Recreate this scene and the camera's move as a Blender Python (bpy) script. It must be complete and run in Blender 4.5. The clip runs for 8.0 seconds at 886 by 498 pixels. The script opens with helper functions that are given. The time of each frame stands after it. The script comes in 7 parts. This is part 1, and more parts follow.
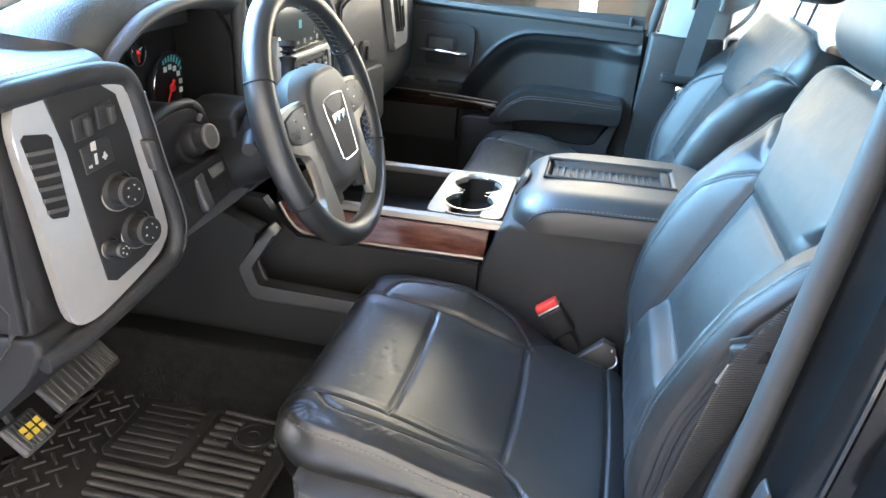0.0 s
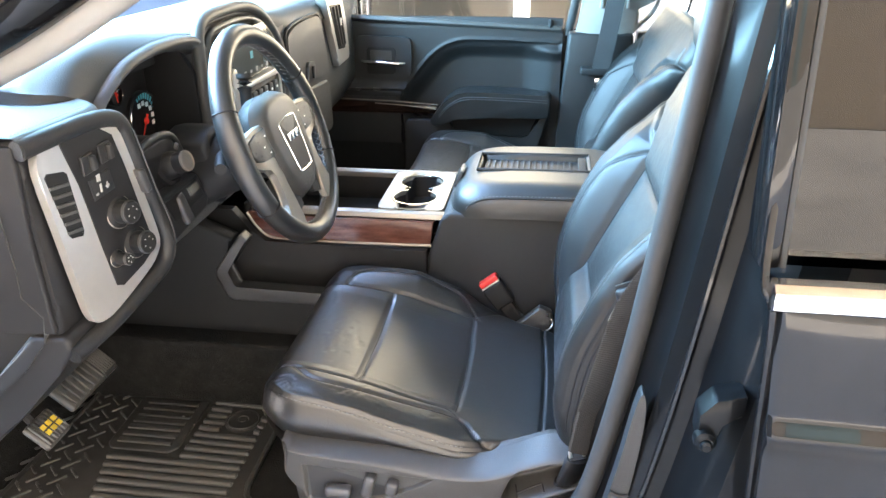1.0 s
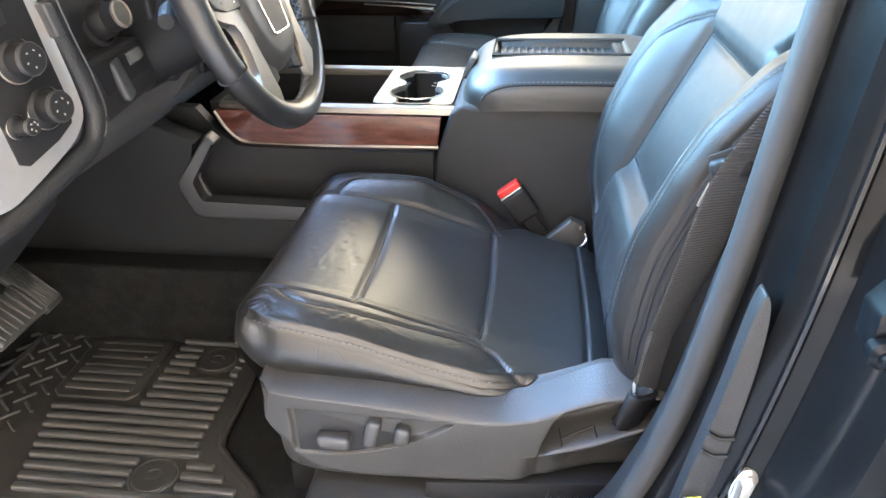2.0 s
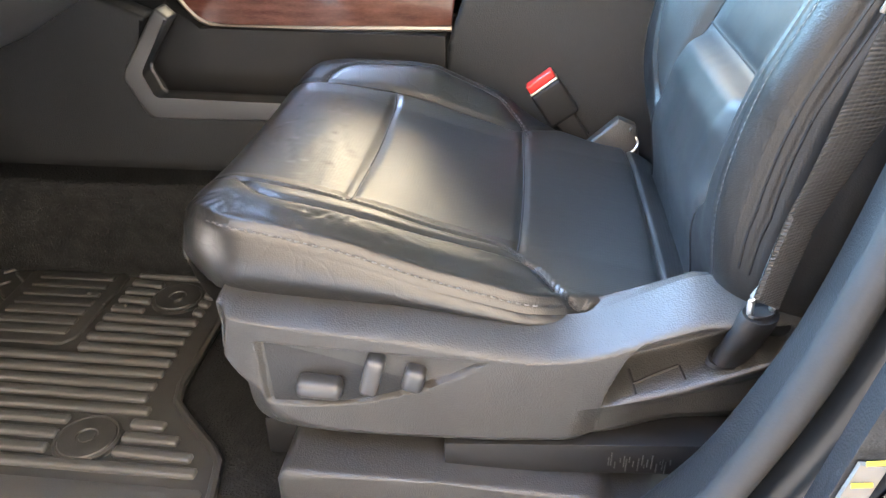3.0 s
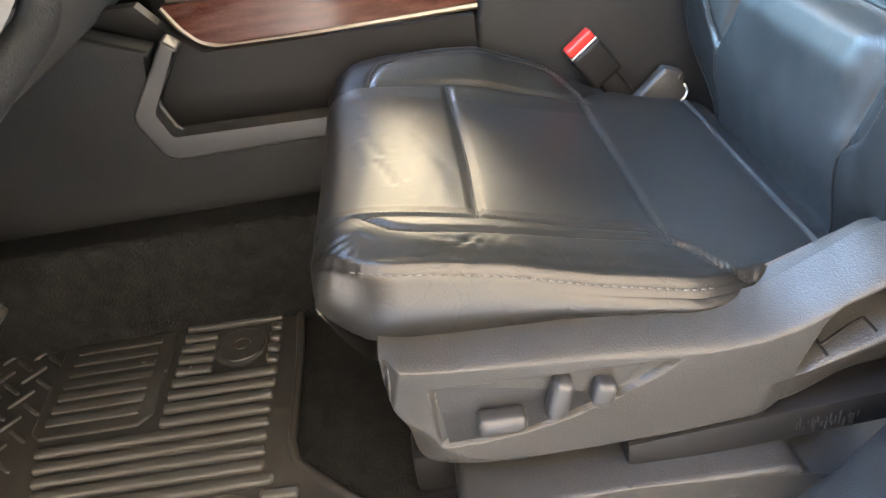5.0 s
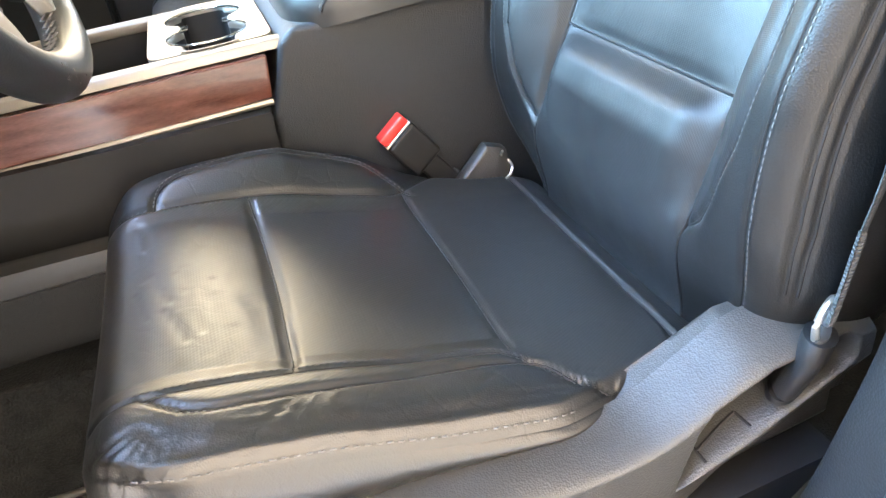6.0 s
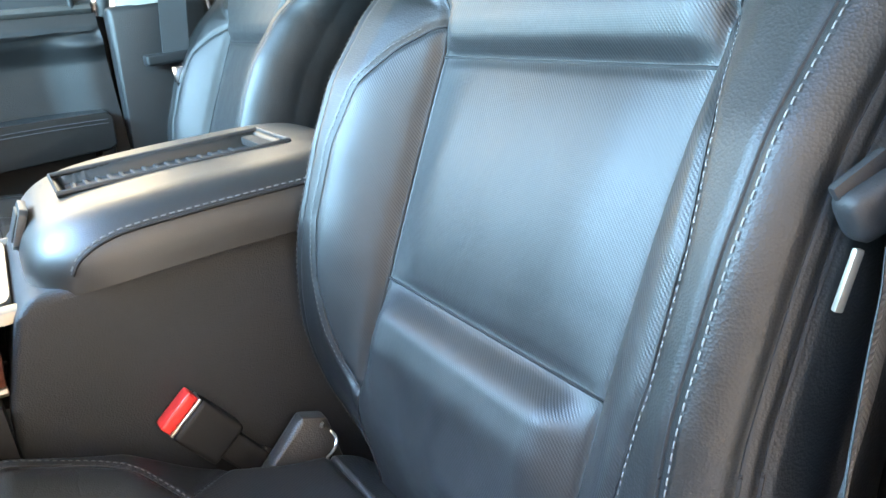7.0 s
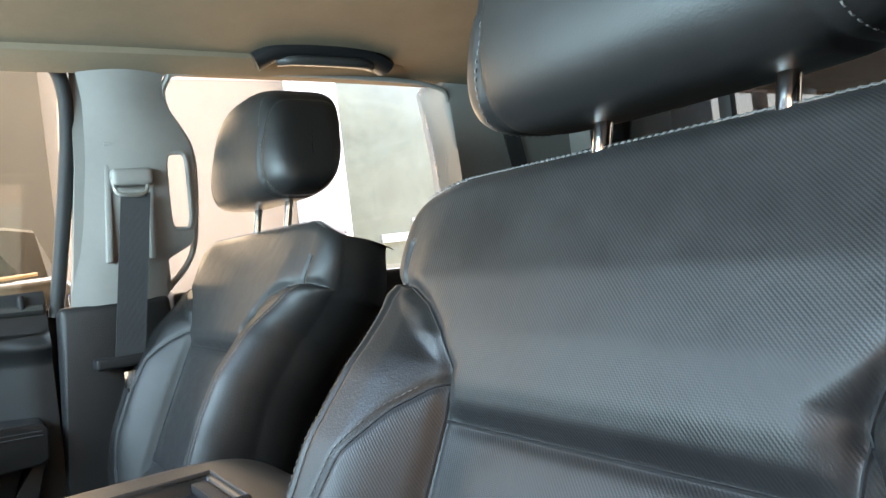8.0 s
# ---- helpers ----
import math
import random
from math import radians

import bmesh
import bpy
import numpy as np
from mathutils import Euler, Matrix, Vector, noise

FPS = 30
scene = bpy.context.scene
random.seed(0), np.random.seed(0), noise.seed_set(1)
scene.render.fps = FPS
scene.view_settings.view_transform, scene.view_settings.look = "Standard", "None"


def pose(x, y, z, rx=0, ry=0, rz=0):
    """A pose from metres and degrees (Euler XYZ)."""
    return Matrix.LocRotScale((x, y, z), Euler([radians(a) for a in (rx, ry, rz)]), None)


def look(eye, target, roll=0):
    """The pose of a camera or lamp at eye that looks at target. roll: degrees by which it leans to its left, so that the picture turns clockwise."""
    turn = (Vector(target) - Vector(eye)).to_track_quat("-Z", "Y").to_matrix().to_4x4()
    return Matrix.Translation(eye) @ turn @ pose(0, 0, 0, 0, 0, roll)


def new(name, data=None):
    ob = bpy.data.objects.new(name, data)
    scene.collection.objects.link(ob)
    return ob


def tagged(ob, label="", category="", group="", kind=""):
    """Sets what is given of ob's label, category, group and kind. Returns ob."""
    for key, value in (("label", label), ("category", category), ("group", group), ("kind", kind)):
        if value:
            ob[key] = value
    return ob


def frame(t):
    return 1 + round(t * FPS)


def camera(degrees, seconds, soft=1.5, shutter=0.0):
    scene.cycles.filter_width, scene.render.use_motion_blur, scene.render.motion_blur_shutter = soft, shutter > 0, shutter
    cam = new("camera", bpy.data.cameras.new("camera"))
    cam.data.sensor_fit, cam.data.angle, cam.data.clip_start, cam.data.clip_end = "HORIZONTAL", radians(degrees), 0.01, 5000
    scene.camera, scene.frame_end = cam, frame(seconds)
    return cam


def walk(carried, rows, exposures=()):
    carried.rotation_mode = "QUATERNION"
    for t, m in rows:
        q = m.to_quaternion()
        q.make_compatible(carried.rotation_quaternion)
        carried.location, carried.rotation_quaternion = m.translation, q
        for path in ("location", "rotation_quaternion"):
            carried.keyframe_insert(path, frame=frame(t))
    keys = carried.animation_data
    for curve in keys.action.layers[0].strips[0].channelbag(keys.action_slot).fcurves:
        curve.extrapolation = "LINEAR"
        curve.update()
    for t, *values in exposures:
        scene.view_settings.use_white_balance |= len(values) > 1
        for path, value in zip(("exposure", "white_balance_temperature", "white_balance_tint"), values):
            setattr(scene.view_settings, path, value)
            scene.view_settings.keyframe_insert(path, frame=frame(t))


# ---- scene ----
cam = camera(60.9, 8.0)
PATH = [
    (0, (0.417, -1.396, 0.903), (0.079, 0.402, 0.095), 3.8),
    (0.5, (0.466, -1.541, 0.964), (0.183, 0.274, 0.172), 1.3),
    (0.8, (0.476, -1.572, 0.974), (0.216, 0.243, 0.174), 0.2),
    (1, (0.481, -1.576, 0.968), (0.231, 0.235, 0.157), -0.2),
    (1.5, (0.476, -1.527, 0.923), (0.243, 0.259, 0.055), -0.8),
    (2, (0.415, -1.38, 0.785), (0.201, 0.381, -0.139), -0.7),
    (2.2, (0.386, -1.318, 0.72), (0.186, 0.433, -0.225), -0.3),
    (3.3, (0.363, -1.19, 0.588), (0.17, 0.523, -0.426), -0.6),
    (3.5, (0.362, -1.188, 0.59), (0.16, 0.514, -0.441), -1.1),
    (4, (0.288, -1.192, 0.597), (0.109, 0.491, -0.469), -3.1),
    (4.2, (0.24, -1.181, 0.597), (0.078, 0.502, -0.47), -4.3),
    (5.3, (0.168, -1.111, 0.627), (0.27, 0.548, -0.486), -10.0),
    (5.5, (0.177, -1.09, 0.622), (0.365, 0.567, -0.483), -10.2),
    (6, (0.22, -1.021, 0.618), (0.626, 0.642, -0.417), -9.9),
    (6.5, (0.299, -0.943, 0.617), (0.921, 0.733, -0.279), -9.0),
    (7, (0.323, -0.866, 0.629), (1.218, 0.792, -0.043), -7.5),
    (7.5, (0.35, -0.804, 0.657), (1.411, 0.851, 0.289), -6.6),
    (8, (0.369, -0.747, 0.693), (1.482, 0.914, 0.673), -6.8),
]
walk(cam, [(t, look(eye, target, roll)) for t, eye, target, roll in PATH], exposures=((0, 6.48, 5900, 8), (0.5, 6.66, 6200, 9), (1.0, 6.58, 6300, 9), (2.0, 6.77, 6150, 9), (3.5, 7.08, 6800, 10), (4.2, 6.97, 6950, 9), (5.5, 7.05, 6800, 9), (6.0, 7.17, 6700, 9), (6.5, 7.16, 6550, 8), (7.0, 6.67, 6750, 9), (7.5, 5.98, 7150, 12), (8, 5.28, 8350, 20)))

# ---- world, sun and exposure ----
world = bpy.data.worlds.new("sky")
scene.world = world
world.use_nodes = True
wn = world.node_tree.nodes
sky = wn.new("ShaderNodeTexSky")
sky.sky_type, sky.sun_disc = "NISHITA", False
sky.sun_elevation, sky.sun_rotation = radians(62), radians(50)
wn["Background"].inputs["Strength"].default_value = 0.15
world.node_tree.links.new(sky.outputs["Color"], wn["Background"].inputs["Color"])
sun = new("sun", bpy.data.lights.new("sun", "SUN"))
sun.data.energy, sun.data.angle, sun.data.color = 1.25, radians(0.5), (1.0, 0.93, 0.82)
sun.matrix_world = look((math.sin(radians(50)) * math.cos(radians(62)) * 20, math.cos(radians(50)) * math.cos(radians(62)) * 20, math.sin(radians(62)) * 20), (0, 0, 0))

# the open sky before the windshield, gathered in its opening
skylight = new("windshield_skylight", bpy.data.lights.new("windshield_skylight", "AREA"))
skylight.data.shape, skylight.data.size, skylight.data.size_y, skylight.data.spread = "RECTANGLE", 1.34, 0.34, radians(150)
skylight.data.energy, skylight.data.color = 1.85, (0.40, 0.75, 1.0)
skylight.matrix_world = look((-0.36, -0.01, 0.93), (-0.36 + 0.97, -0.01, 0.93 - 0.17))
# the sunlit lot before the far windows, gathered in their openings
lotlight = new("far_window_light", bpy.data.lights.new("far_window_light", "AREA"))
lotlight.data.shape, lotlight.data.size, lotlight.data.size_y, lotlight.data.spread = "RECTANGLE", 1.36, 0.36, radians(150)
lotlight.data.energy, lotlight.data.color = 0.24, (1.0, 0.82, 0.60)
lotlight.matrix_world = look((0.66, 0.80, 0.88), (0.66, -0.17, 0.88 - 0.15))

# ---- materials ----


def material(name, color, rough=0.5, metal=0.0, grain=0.0, grain_size=0.002, mottle=0.12, mottle_size=0.08,
             spec=0.5, coat=0.0, wear=0.0, kind="noise", stretch=(1, 1, 1), other=None, coat_rough=0.04, crumple=0.0, crease=0.0):
    """Principled surface with variation at two scales: mottle (colour and gloss) and grain (relief)."""
    m = bpy.data.materials.new(name)
    m.use_nodes = True
    nt = m.node_tree
    b = nt.nodes["Principled BSDF"]
    link = nt.links.new
    b.inputs["Metallic"].default_value = metal
    b.inputs["Specular IOR Level"].default_value = spec
    b.inputs["Coat Weight"].default_value = coat
    b.inputs["Coat Roughness"].default_value = coat_rough
    tc = nt.nodes.new("ShaderNodeTexCoord")
    mp = nt.nodes.new("ShaderNodeMapping")
    mp.inputs["Scale"].default_value = stretch
    link(tc.outputs["Object"], mp.inputs["Vector"])
    big = nt.nodes.new("ShaderNodeTexNoise")
    big.inputs["Scale"].default_value, big.inputs["Detail"].default_value = 1 / mottle_size, 5
    link(mp.outputs["Vector"], big.inputs["Vector"])
    fine = nt.nodes.new("ShaderNodeTexNoise")
    fine.inputs["Scale"].default_value, fine.inputs["Detail"].default_value = 8 / mottle_size, 3
    link(mp.outputs["Vector"], fine.inputs["Vector"])
    mix = nt.nodes.new("ShaderNodeMath")
    mix.operation = "MULTIPLY_ADD"
    mix.inputs[1].default_value = 0.4
    link(fine.outputs["Fac"], mix.inputs[0])
    link(big.outputs["Fac"], mix.inputs[2])
    ramp = nt.nodes.new("ShaderNodeValToRGB")
    lo = [c * (1 - mottle) for c in color]
    hi = list(other) if other else [min(1, c * (1 + mottle)) for c in color]
    ramp.color_ramp.elements[0].position, ramp.color_ramp.elements[1].position = 0.45, 0.95
    ramp.color_ramp.elements[0].color, ramp.color_ramp.elements[1].color = (*lo, 1), (*hi, 1)
    link(mix.outputs["Value"], ramp.inputs["Fac"])
    link(ramp.outputs["Color"], b.inputs["Base Color"])
    rr = nt.nodes.new("ShaderNodeMapRange")
    rr.inputs["From Min"].default_value, rr.inputs["From Max"].default_value = 0.4, 1.0
    rr.inputs["To Min"].default_value, rr.inputs["To Max"].default_value = max(0.02, rough * (1 - mottle * 0.6) - wear), min(1, rough * (1 + mottle * 0.6))
    link(mix.outputs["Value"], rr.inputs["Value"])
    link(rr.outputs["Result"], b.inputs["Roughness"])
    if grain:
        if kind == "noise":
            g = nt.nodes.new("ShaderNodeTexNoise")
            g.inputs["Scale"].default_value, g.inputs["Detail"].default_value = 1 / grain_size, 2
            out = g.outputs["Fac"]
        elif kind == "voronoi":
            g = nt.nodes.new("ShaderNodeTexVoronoi")
            g.inputs["Scale"].default_value = 1 / grain_size
            out = g.outputs["Distance"]
        elif kind == "dots":
            # a slanting grid of small holes, along y and up the seat
            dot = []
            for way in ((-0.75, 1.0, -0.75), (0.9, 1.0, 0.9)):
                d = nt.nodes.new("ShaderNodeVectorMath")
                d.operation = "DOT_PRODUCT"
                d.inputs[1].default_value = [w * 2 * math.pi / grain_size * 0.7 for w in way]
                link(mp.outputs["Vector"], d.inputs[0])
                w = nt.nodes.new("ShaderNodeMath")
                w.operation = "SINE"
                link(d.outputs["Value"], w.inputs[0])
                dot.append(w)
            g = nt.nodes.new("ShaderNodeMath")
            g.operation = "MULTIPLY_ADD"
            g.inputs[1].default_value, g.inputs[2].default_value = 0.35, 0.65
            link(dot[1].outputs[0], g.inputs[0])
            twill = nt.nodes.new("ShaderNodeMath")
            twill.operation = "MULTIPLY"
            link(dot[0].outputs[0], twill.inputs[0])
            link(g.outputs[0], twill.inputs[1])
            out = twill.outputs[0]
        else:
            g = nt.nodes.new("ShaderNodeTexWave")
            g.inputs["Scale"].default_value, g.inputs["Distortion"].default_value = 1 / grain_size / 6.28 * 2, 1.5
            g.bands_direction = kind
            out = g.outputs["Fac"]
        if kind != "dots":
            link(mp.outputs["Vector"], g.inputs["Vector"])
        bump = nt.nodes.new("ShaderNodeBump")
        bump.inputs["Strength"].default_value, bump.inputs["Distance"].default_value = grain, grain_size
        link(out, bump.inputs["Height"])
        if crumple:
            # slow waves and fine wrinkles of a stretched cover
            for size, deep in ((0.045, 1.0), (0.012, 0.45)):
                wave = nt.nodes.new("ShaderNodeTexNoise")
                wave.inputs["Scale"].default_value, wave.inputs["Detail"].default_value = 1 / size, 3
                wave.inputs["Distortion"].default_value = 0.8
                link(mp.outputs["Vector"], wave.inputs["Vector"])
                soft = nt.nodes.new("ShaderNodeBump")
                soft.inputs["Strength"].default_value, soft.inputs["Distance"].default_value = crumple * deep, size * 0.25
                link(wave.outputs["Fac"], soft.inputs["Height"])
                link(soft.outputs["Normal"], bump.inputs["Normal"]) if size > 0.02 else link(soft.outputs["Normal"], last.inputs["Normal"])
                last = soft
            if crease:
                # thin folds that run together, worn into the cover
                bent = nt.nodes.new("ShaderNodeVectorMath")
                bent.operation = "MULTIPLY_ADD"
                bent.inputs[1].default_value = (0.05, 0.05, 0.05)
                warp = nt.nodes.new("ShaderNodeTexNoise")
                warp.inputs["Scale"].default_value, warp.inputs["Detail"].default_value = 16, 3
                link(mp.outputs["Vector"], warp.inputs["Vector"])
                link(warp.outputs["Color"], bent.inputs[0])
                link(mp.outputs["Vector"], bent.inputs[2])
                fold = nt.nodes.new("ShaderNodeTexVoronoi")
                fold.feature = "DISTANCE_TO_EDGE"
                fold.inputs["Scale"].default_value = 24
                link(bent.outputs["Vector"], fold.inputs["Vector"])
                dip = nt.nodes.new("ShaderNodeMapRange")
                dip.inputs["From Max"].default_value = 0.05
                link(fold.outputs["Distance"], dip.inputs["Value"])
                deep_fold = nt.nodes.new("ShaderNodeBump")
                deep_fold.inputs["Strength"].default_value, deep_fold.inputs["Distance"].default_value = crease, 0.0012
                link(dip.outputs["Result"], deep_fold.inputs["Height"])
                link(deep_fold.outputs["Normal"], soft.inputs["Normal"])
        link(bump.outputs["Normal"], b.inputs["Normal"])
    return m


LEATHER = material("black_leather", (0.0085, 0.0087, 0.0089), 0.48, grain=0.13, grain_size=0.0014, kind="voronoi", crumple=0.05, mottle=0.22, mottle_size=0.12, wear=0.04, spec=0.34)
CUSHION = material("worn_perforated_leather", (0.0085, 0.0083, 0.008), 0.38, grain=0.07, grain_size=0.0024, kind="dots", crumple=0.05, crease=0.05, mottle=0.12, mottle_size=0.10, wear=0.01, coat=0.6, coat_rough=0.44, spec=0.6)
CREASED = material("creased_leather", (0.0095, 0.0093, 0.009), 0.36, grain=0.15, grain_size=0.0014, kind="voronoi", crumple=0.05, crease=0.14, mottle=0.14, mottle_size=0.09, wear=0.02, coat=0.4, coat_rough=0.42, spec=0.5)
REST_LEATHER = material("smooth_black_leather", (0.0085, 0.0087, 0.0089), 0.46, grain=0.05, grain_size=0.0014, kind="voronoi", crumple=0.015, mottle=0.16, mottle_size=0.12, wear=0.02, spec=0.34)
PERFORATED = material("perforated_leather", (0.0125, 0.0130, 0.0136), 0.47, grain=0.13, grain_size=0.0019, kind="dots", crumple=0.06, mottle=0.22, mottle_size=0.12, wear=0.04, spec=0.36)
PLASTIC = material("grained_plastic", (0.034, 0.0335, 0.0325), 0.42, spec=0.42, grain=0.22, grain_size=0.0015, kind="voronoi")
PLASTIC_SOFT = material("soft_dash_skin", (0.0138, 0.0141, 0.0149), 0.48, spec=0.36, grain=0.2, grain_size=0.0018, kind="voronoi", mottle_size=0.2)
DASH = material("dash_skin", (0.052, 0.051, 0.050), 0.46, grain=0.22, grain_size=0.0018, kind="voronoi", mottle=0.08, mottle_size=0.25)
# Copy of the dash skin, darkened to offset the windshield lamp close above it.
DASH_DIMMED = material("dimmed_dash_skin", (0.031, 0.0308, 0.0303), 0.52, grain=0.22, grain_size=0.0018, kind="voronoi", mottle=0.08, mottle_size=0.25, spec=0.4)
CONSOLE = material("console_plastic", (0.0105, 0.0111, 0.0120), 0.50, spec=0.22, grain=0.35, grain_size=0.0014, kind="voronoi")
BIN = material("bin_vinyl", (0.016, 0.0172, 0.0192), 0.50, spec=0.30, grain=0.30, grain_size=0.0014, kind="voronoi")
NICKEL = material("satin_nickel", (0.25, 0.228, 0.198), 0.46, metal=0.85, mottle=0.06)
PLASTIC_DARK = material("dark_plastic", (0.011, 0.011, 0.0118), 0.55, spec=0.25, grain=0.2, grain_size=0.001)
PLASTIC_SMOOTH = material("smooth_plastic", (0.033, 0.0332, 0.034), 0.38, grain=0.08, grain_size=0.001)
RUBBER = material("rubber_mat", (0.027, 0.0266, 0.0258), 0.44, grain=0.15, grain_size=0.002, mottle=0.15, mottle_size=0.1, other=(0.039, 0.037, 0.034))
RUBBER_WORN = material("worn_rubber", (0.062, 0.061, 0.059), 0.35, grain=0.15, grain_size=0.002, mottle=0.12, mottle_size=0.09, other=(0.056, 0.055, 0.052))
SEAL = material("rubber_seal", (0.024, 0.0243, 0.025), 0.6, spec=0.22, grain=0.1, grain_size=0.002)
CARPET = material("carpet", (0.0098, 0.0100, 0.0104), 0.95, grain=1.0, grain_size=0.003, mottle=0.4, mottle_size=0.02, spec=0.1, other=(0.019, 0.0188, 0.0184))
SILVER = material("satin_silver", (0.60, 0.585, 0.56), 0.33, metal=0.75, grain=0.03, grain_size=0.002, mottle=0.04)
CHROME = material("chrome", (0.80, 0.80, 0.80), 0.12, metal=1.0, mottle=0.03)
STEEL = material("zinc_steel", (0.60, 0.59, 0.56), 0.32, metal=0.9, mottle=0.15, mottle_size=0.03)
PAINT = material("black_paint", (0.004, 0.004, 0.0042), 0.12, coat=0.45, spec=0.05, mottle=0.05, mottle_size=0.4)
PAINT_JAMB = material("jamb_paint", (0.0035, 0.004, 0.0045), 0.34, coat=0.14, coat_rough=0.10, spec=0.06, mottle=0.2, mottle_size=0.05)
HEADLINER = material("headliner_cloth", (0.168, 0.131, 0.093), 0.9, grain=0.15, grain_size=0.002, mottle=0.06, spec=0.1)
TRIM_GREY = material("pillar_trim", (0.188, 0.182, 0.172), 0.6, grain=0.2, grain_size=0.0015, mottle=0.05)
WEBBING = material("seat_belt_webbing", (0.030, 0.031, 0.033), 0.7, grain=0.25, grain_size=0.002, kind="X", spec=0.3)
WEBBING_SIDE = material("belt_webbing_woven", (0.048, 0.049, 0.051), 0.65, grain=0.4, grain_size=0.003, kind="Z", spec=0.3)
THREAD = material("grey_thread", (0.085, 0.085, 0.085), 0.7, mottle=0.1)
THREAD_DARK = material("dark_thread", (0.030, 0.030, 0.032), 0.6, mottle=0.1)
RED = material("red_plastic", (0.62, 0.035, 0.03), 0.35, mottle=0.05)
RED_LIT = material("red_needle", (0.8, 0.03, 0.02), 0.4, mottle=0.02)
TEAL = material("teal_marks", (0.10, 0.42, 0.50), 0.4, mottle=0.02)
WHITE_MARK = material("white_print", (0.75, 0.75, 0.74), 0.5, mottle=0.02)
GREY_MARK = material("grey_print", (0.30, 0.30, 0.29), 0.5, mottle=0.05)
YELLOW_PRINT = material("yellow_print", (0.55, 0.40, 0.03), 0.5, mottle=0.1)
PAPER_TAN = material("tan_label", (0.30, 0.20, 0.10), 0.6, mottle=0.1)
PAPER = material("label_paper", (0.12, 0.115, 0.105), 0.5, mottle=0.1)
WOOD_DARK = material("dark_burl", (0.011, 0.005, 0.004), 0.15, coat=0.6, mottle=0.5, mottle_size=0.05, stretch=(1, 6, 6), other=(0.024, 0.011, 0.008))
SLAT = material("vent_slat", (0.05, 0.05, 0.049), 0.45, mottle=0.05)
WOOD = material("burl_wood", (0.065, 0.016, 0.010), 0.22, spec=0.3, coat=0.30, coat_rough=0.16, mottle=0.4, mottle_size=0.05, stretch=(1, 6, 6), other=(0.115, 0.045, 0.033))
SCREEN = material("dark_screen", (0.095, 0.10, 0.095), 0.18, mottle=0.02)
CONCRETE = material("concrete", (0.33, 0.285, 0.23), 0.85, grain=0.4, grain_size=0.01, mottle=0.15, mottle_size=0.8)
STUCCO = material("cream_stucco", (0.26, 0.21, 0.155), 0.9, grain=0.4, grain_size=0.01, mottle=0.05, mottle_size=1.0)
STUCCO_TAN = material("tan_stucco", (0.22, 0.158, 0.098), 0.9, grain=0.4, grain_size=0.01, mottle=0.08, mottle_size=1.0)
WHITE_FRAME = material("white_metal", (0.70, 0.69, 0.67), 0.5, mottle=0.03)


def glass(name, tint, rough=0.0):
    m = bpy.data.materials.new(name)
    m.use_nodes = True
    nt = m.node_tree
    nt.nodes.remove(nt.nodes["Principled BSDF"])
    tr = nt.nodes.new("ShaderNodeBsdfTransparent")
    tr.inputs["Color"].default_value = (*tint, 1)
    gl = nt.nodes.new("ShaderNodeBsdfGlossy")
    gl.inputs["Roughness"].default_value = 0.01
    fr = nt.nodes.new("ShaderNodeFresnel")
    fr.inputs["IOR"].default_value = 1.5
    mx = nt.nodes.new("ShaderNodeMixShader")
    nt.links.new(fr.outputs["Fac"], mx.inputs["Fac"])
    nt.links.new(tr.outputs["BSDF"], mx.inputs[1])
    nt.links.new(gl.outputs["BSDF"], mx.inputs[2])
    nt.links.new(mx.outputs["Shader"], nt.nodes["Material Output"].inputs["Surface"])
    return m


GLASS_CLEAR = glass("clear_glass", (0.93, 0.95, 0.94))
GLASS_TINT = glass("tinted_glass", (0.80, 0.80, 0.76))
GLASS_SMOKE = glass("smoked_glass", (0.12, 0.12, 0.12))
GLASS_DARK = glass("privacy_glass", (0.02, 0.02, 0.02))

# ---- building helpers ----


def part(name, bm, mat, parent=None, label="", sharp=38):
    """Link a bmesh as one mesh object, under a thing or a part if one is given."""
    me = bpy.data.meshes.new(name)
    bmesh.ops.recalc_face_normals(bm, faces=bm.faces)
    bm.to_mesh(me)
    bm.free()
    me.polygons.foreach_set("use_smooth", [True] * len(me.polygons))
    me.set_sharp_from_angle(angle=radians(sharp))
    me.materials.append(mat)
    ob = new(name, me)
    if parent is not None:
        ob.parent = parent
        if parent.type == "EMPTY":
            ob.matrix_parent_inverse = Matrix.Translation(parent.location).inverted()
    if label:
        tagged(ob, label)
    return ob


def thing(name, at, label, category, group="", kind=""):
    ob = new(name)
    ob.empty_display_size = 0.05
    ob.location = at
    return tagged(ob, label, category, group, kind)


def join(*bms):
    """All given bmeshes in one."""
    out = bmesh.new()
    for b in bms:
        me = bpy.data.meshes.new("tmp")
        b.to_mesh(me)
        b.free()
        out.from_mesh(me)
        bpy.data.meshes.remove(me)
    return out


def box(cx, cy, cz, sx, sy, sz, bevel=0.004, seg=2, turn=None):
    bm = bmesh.new()
    bmesh.ops.create_cube(bm, size=1.0)
    for v in bm.verts:
        v.co = Vector((v.co.x * sx, v.co.y * sy, v.co.z * sz))
    if bevel:
        bmesh.ops.bevel(bm, geom=bm.edges[:], offset=min(bevel, 0.49 * min(sx, sy, sz)), segments=seg, profile=0.6, affect="EDGES")
    m = pose(cx, cy, cz, *(turn or (0, 0, 0)))
    bm.transform(m)
    return bm


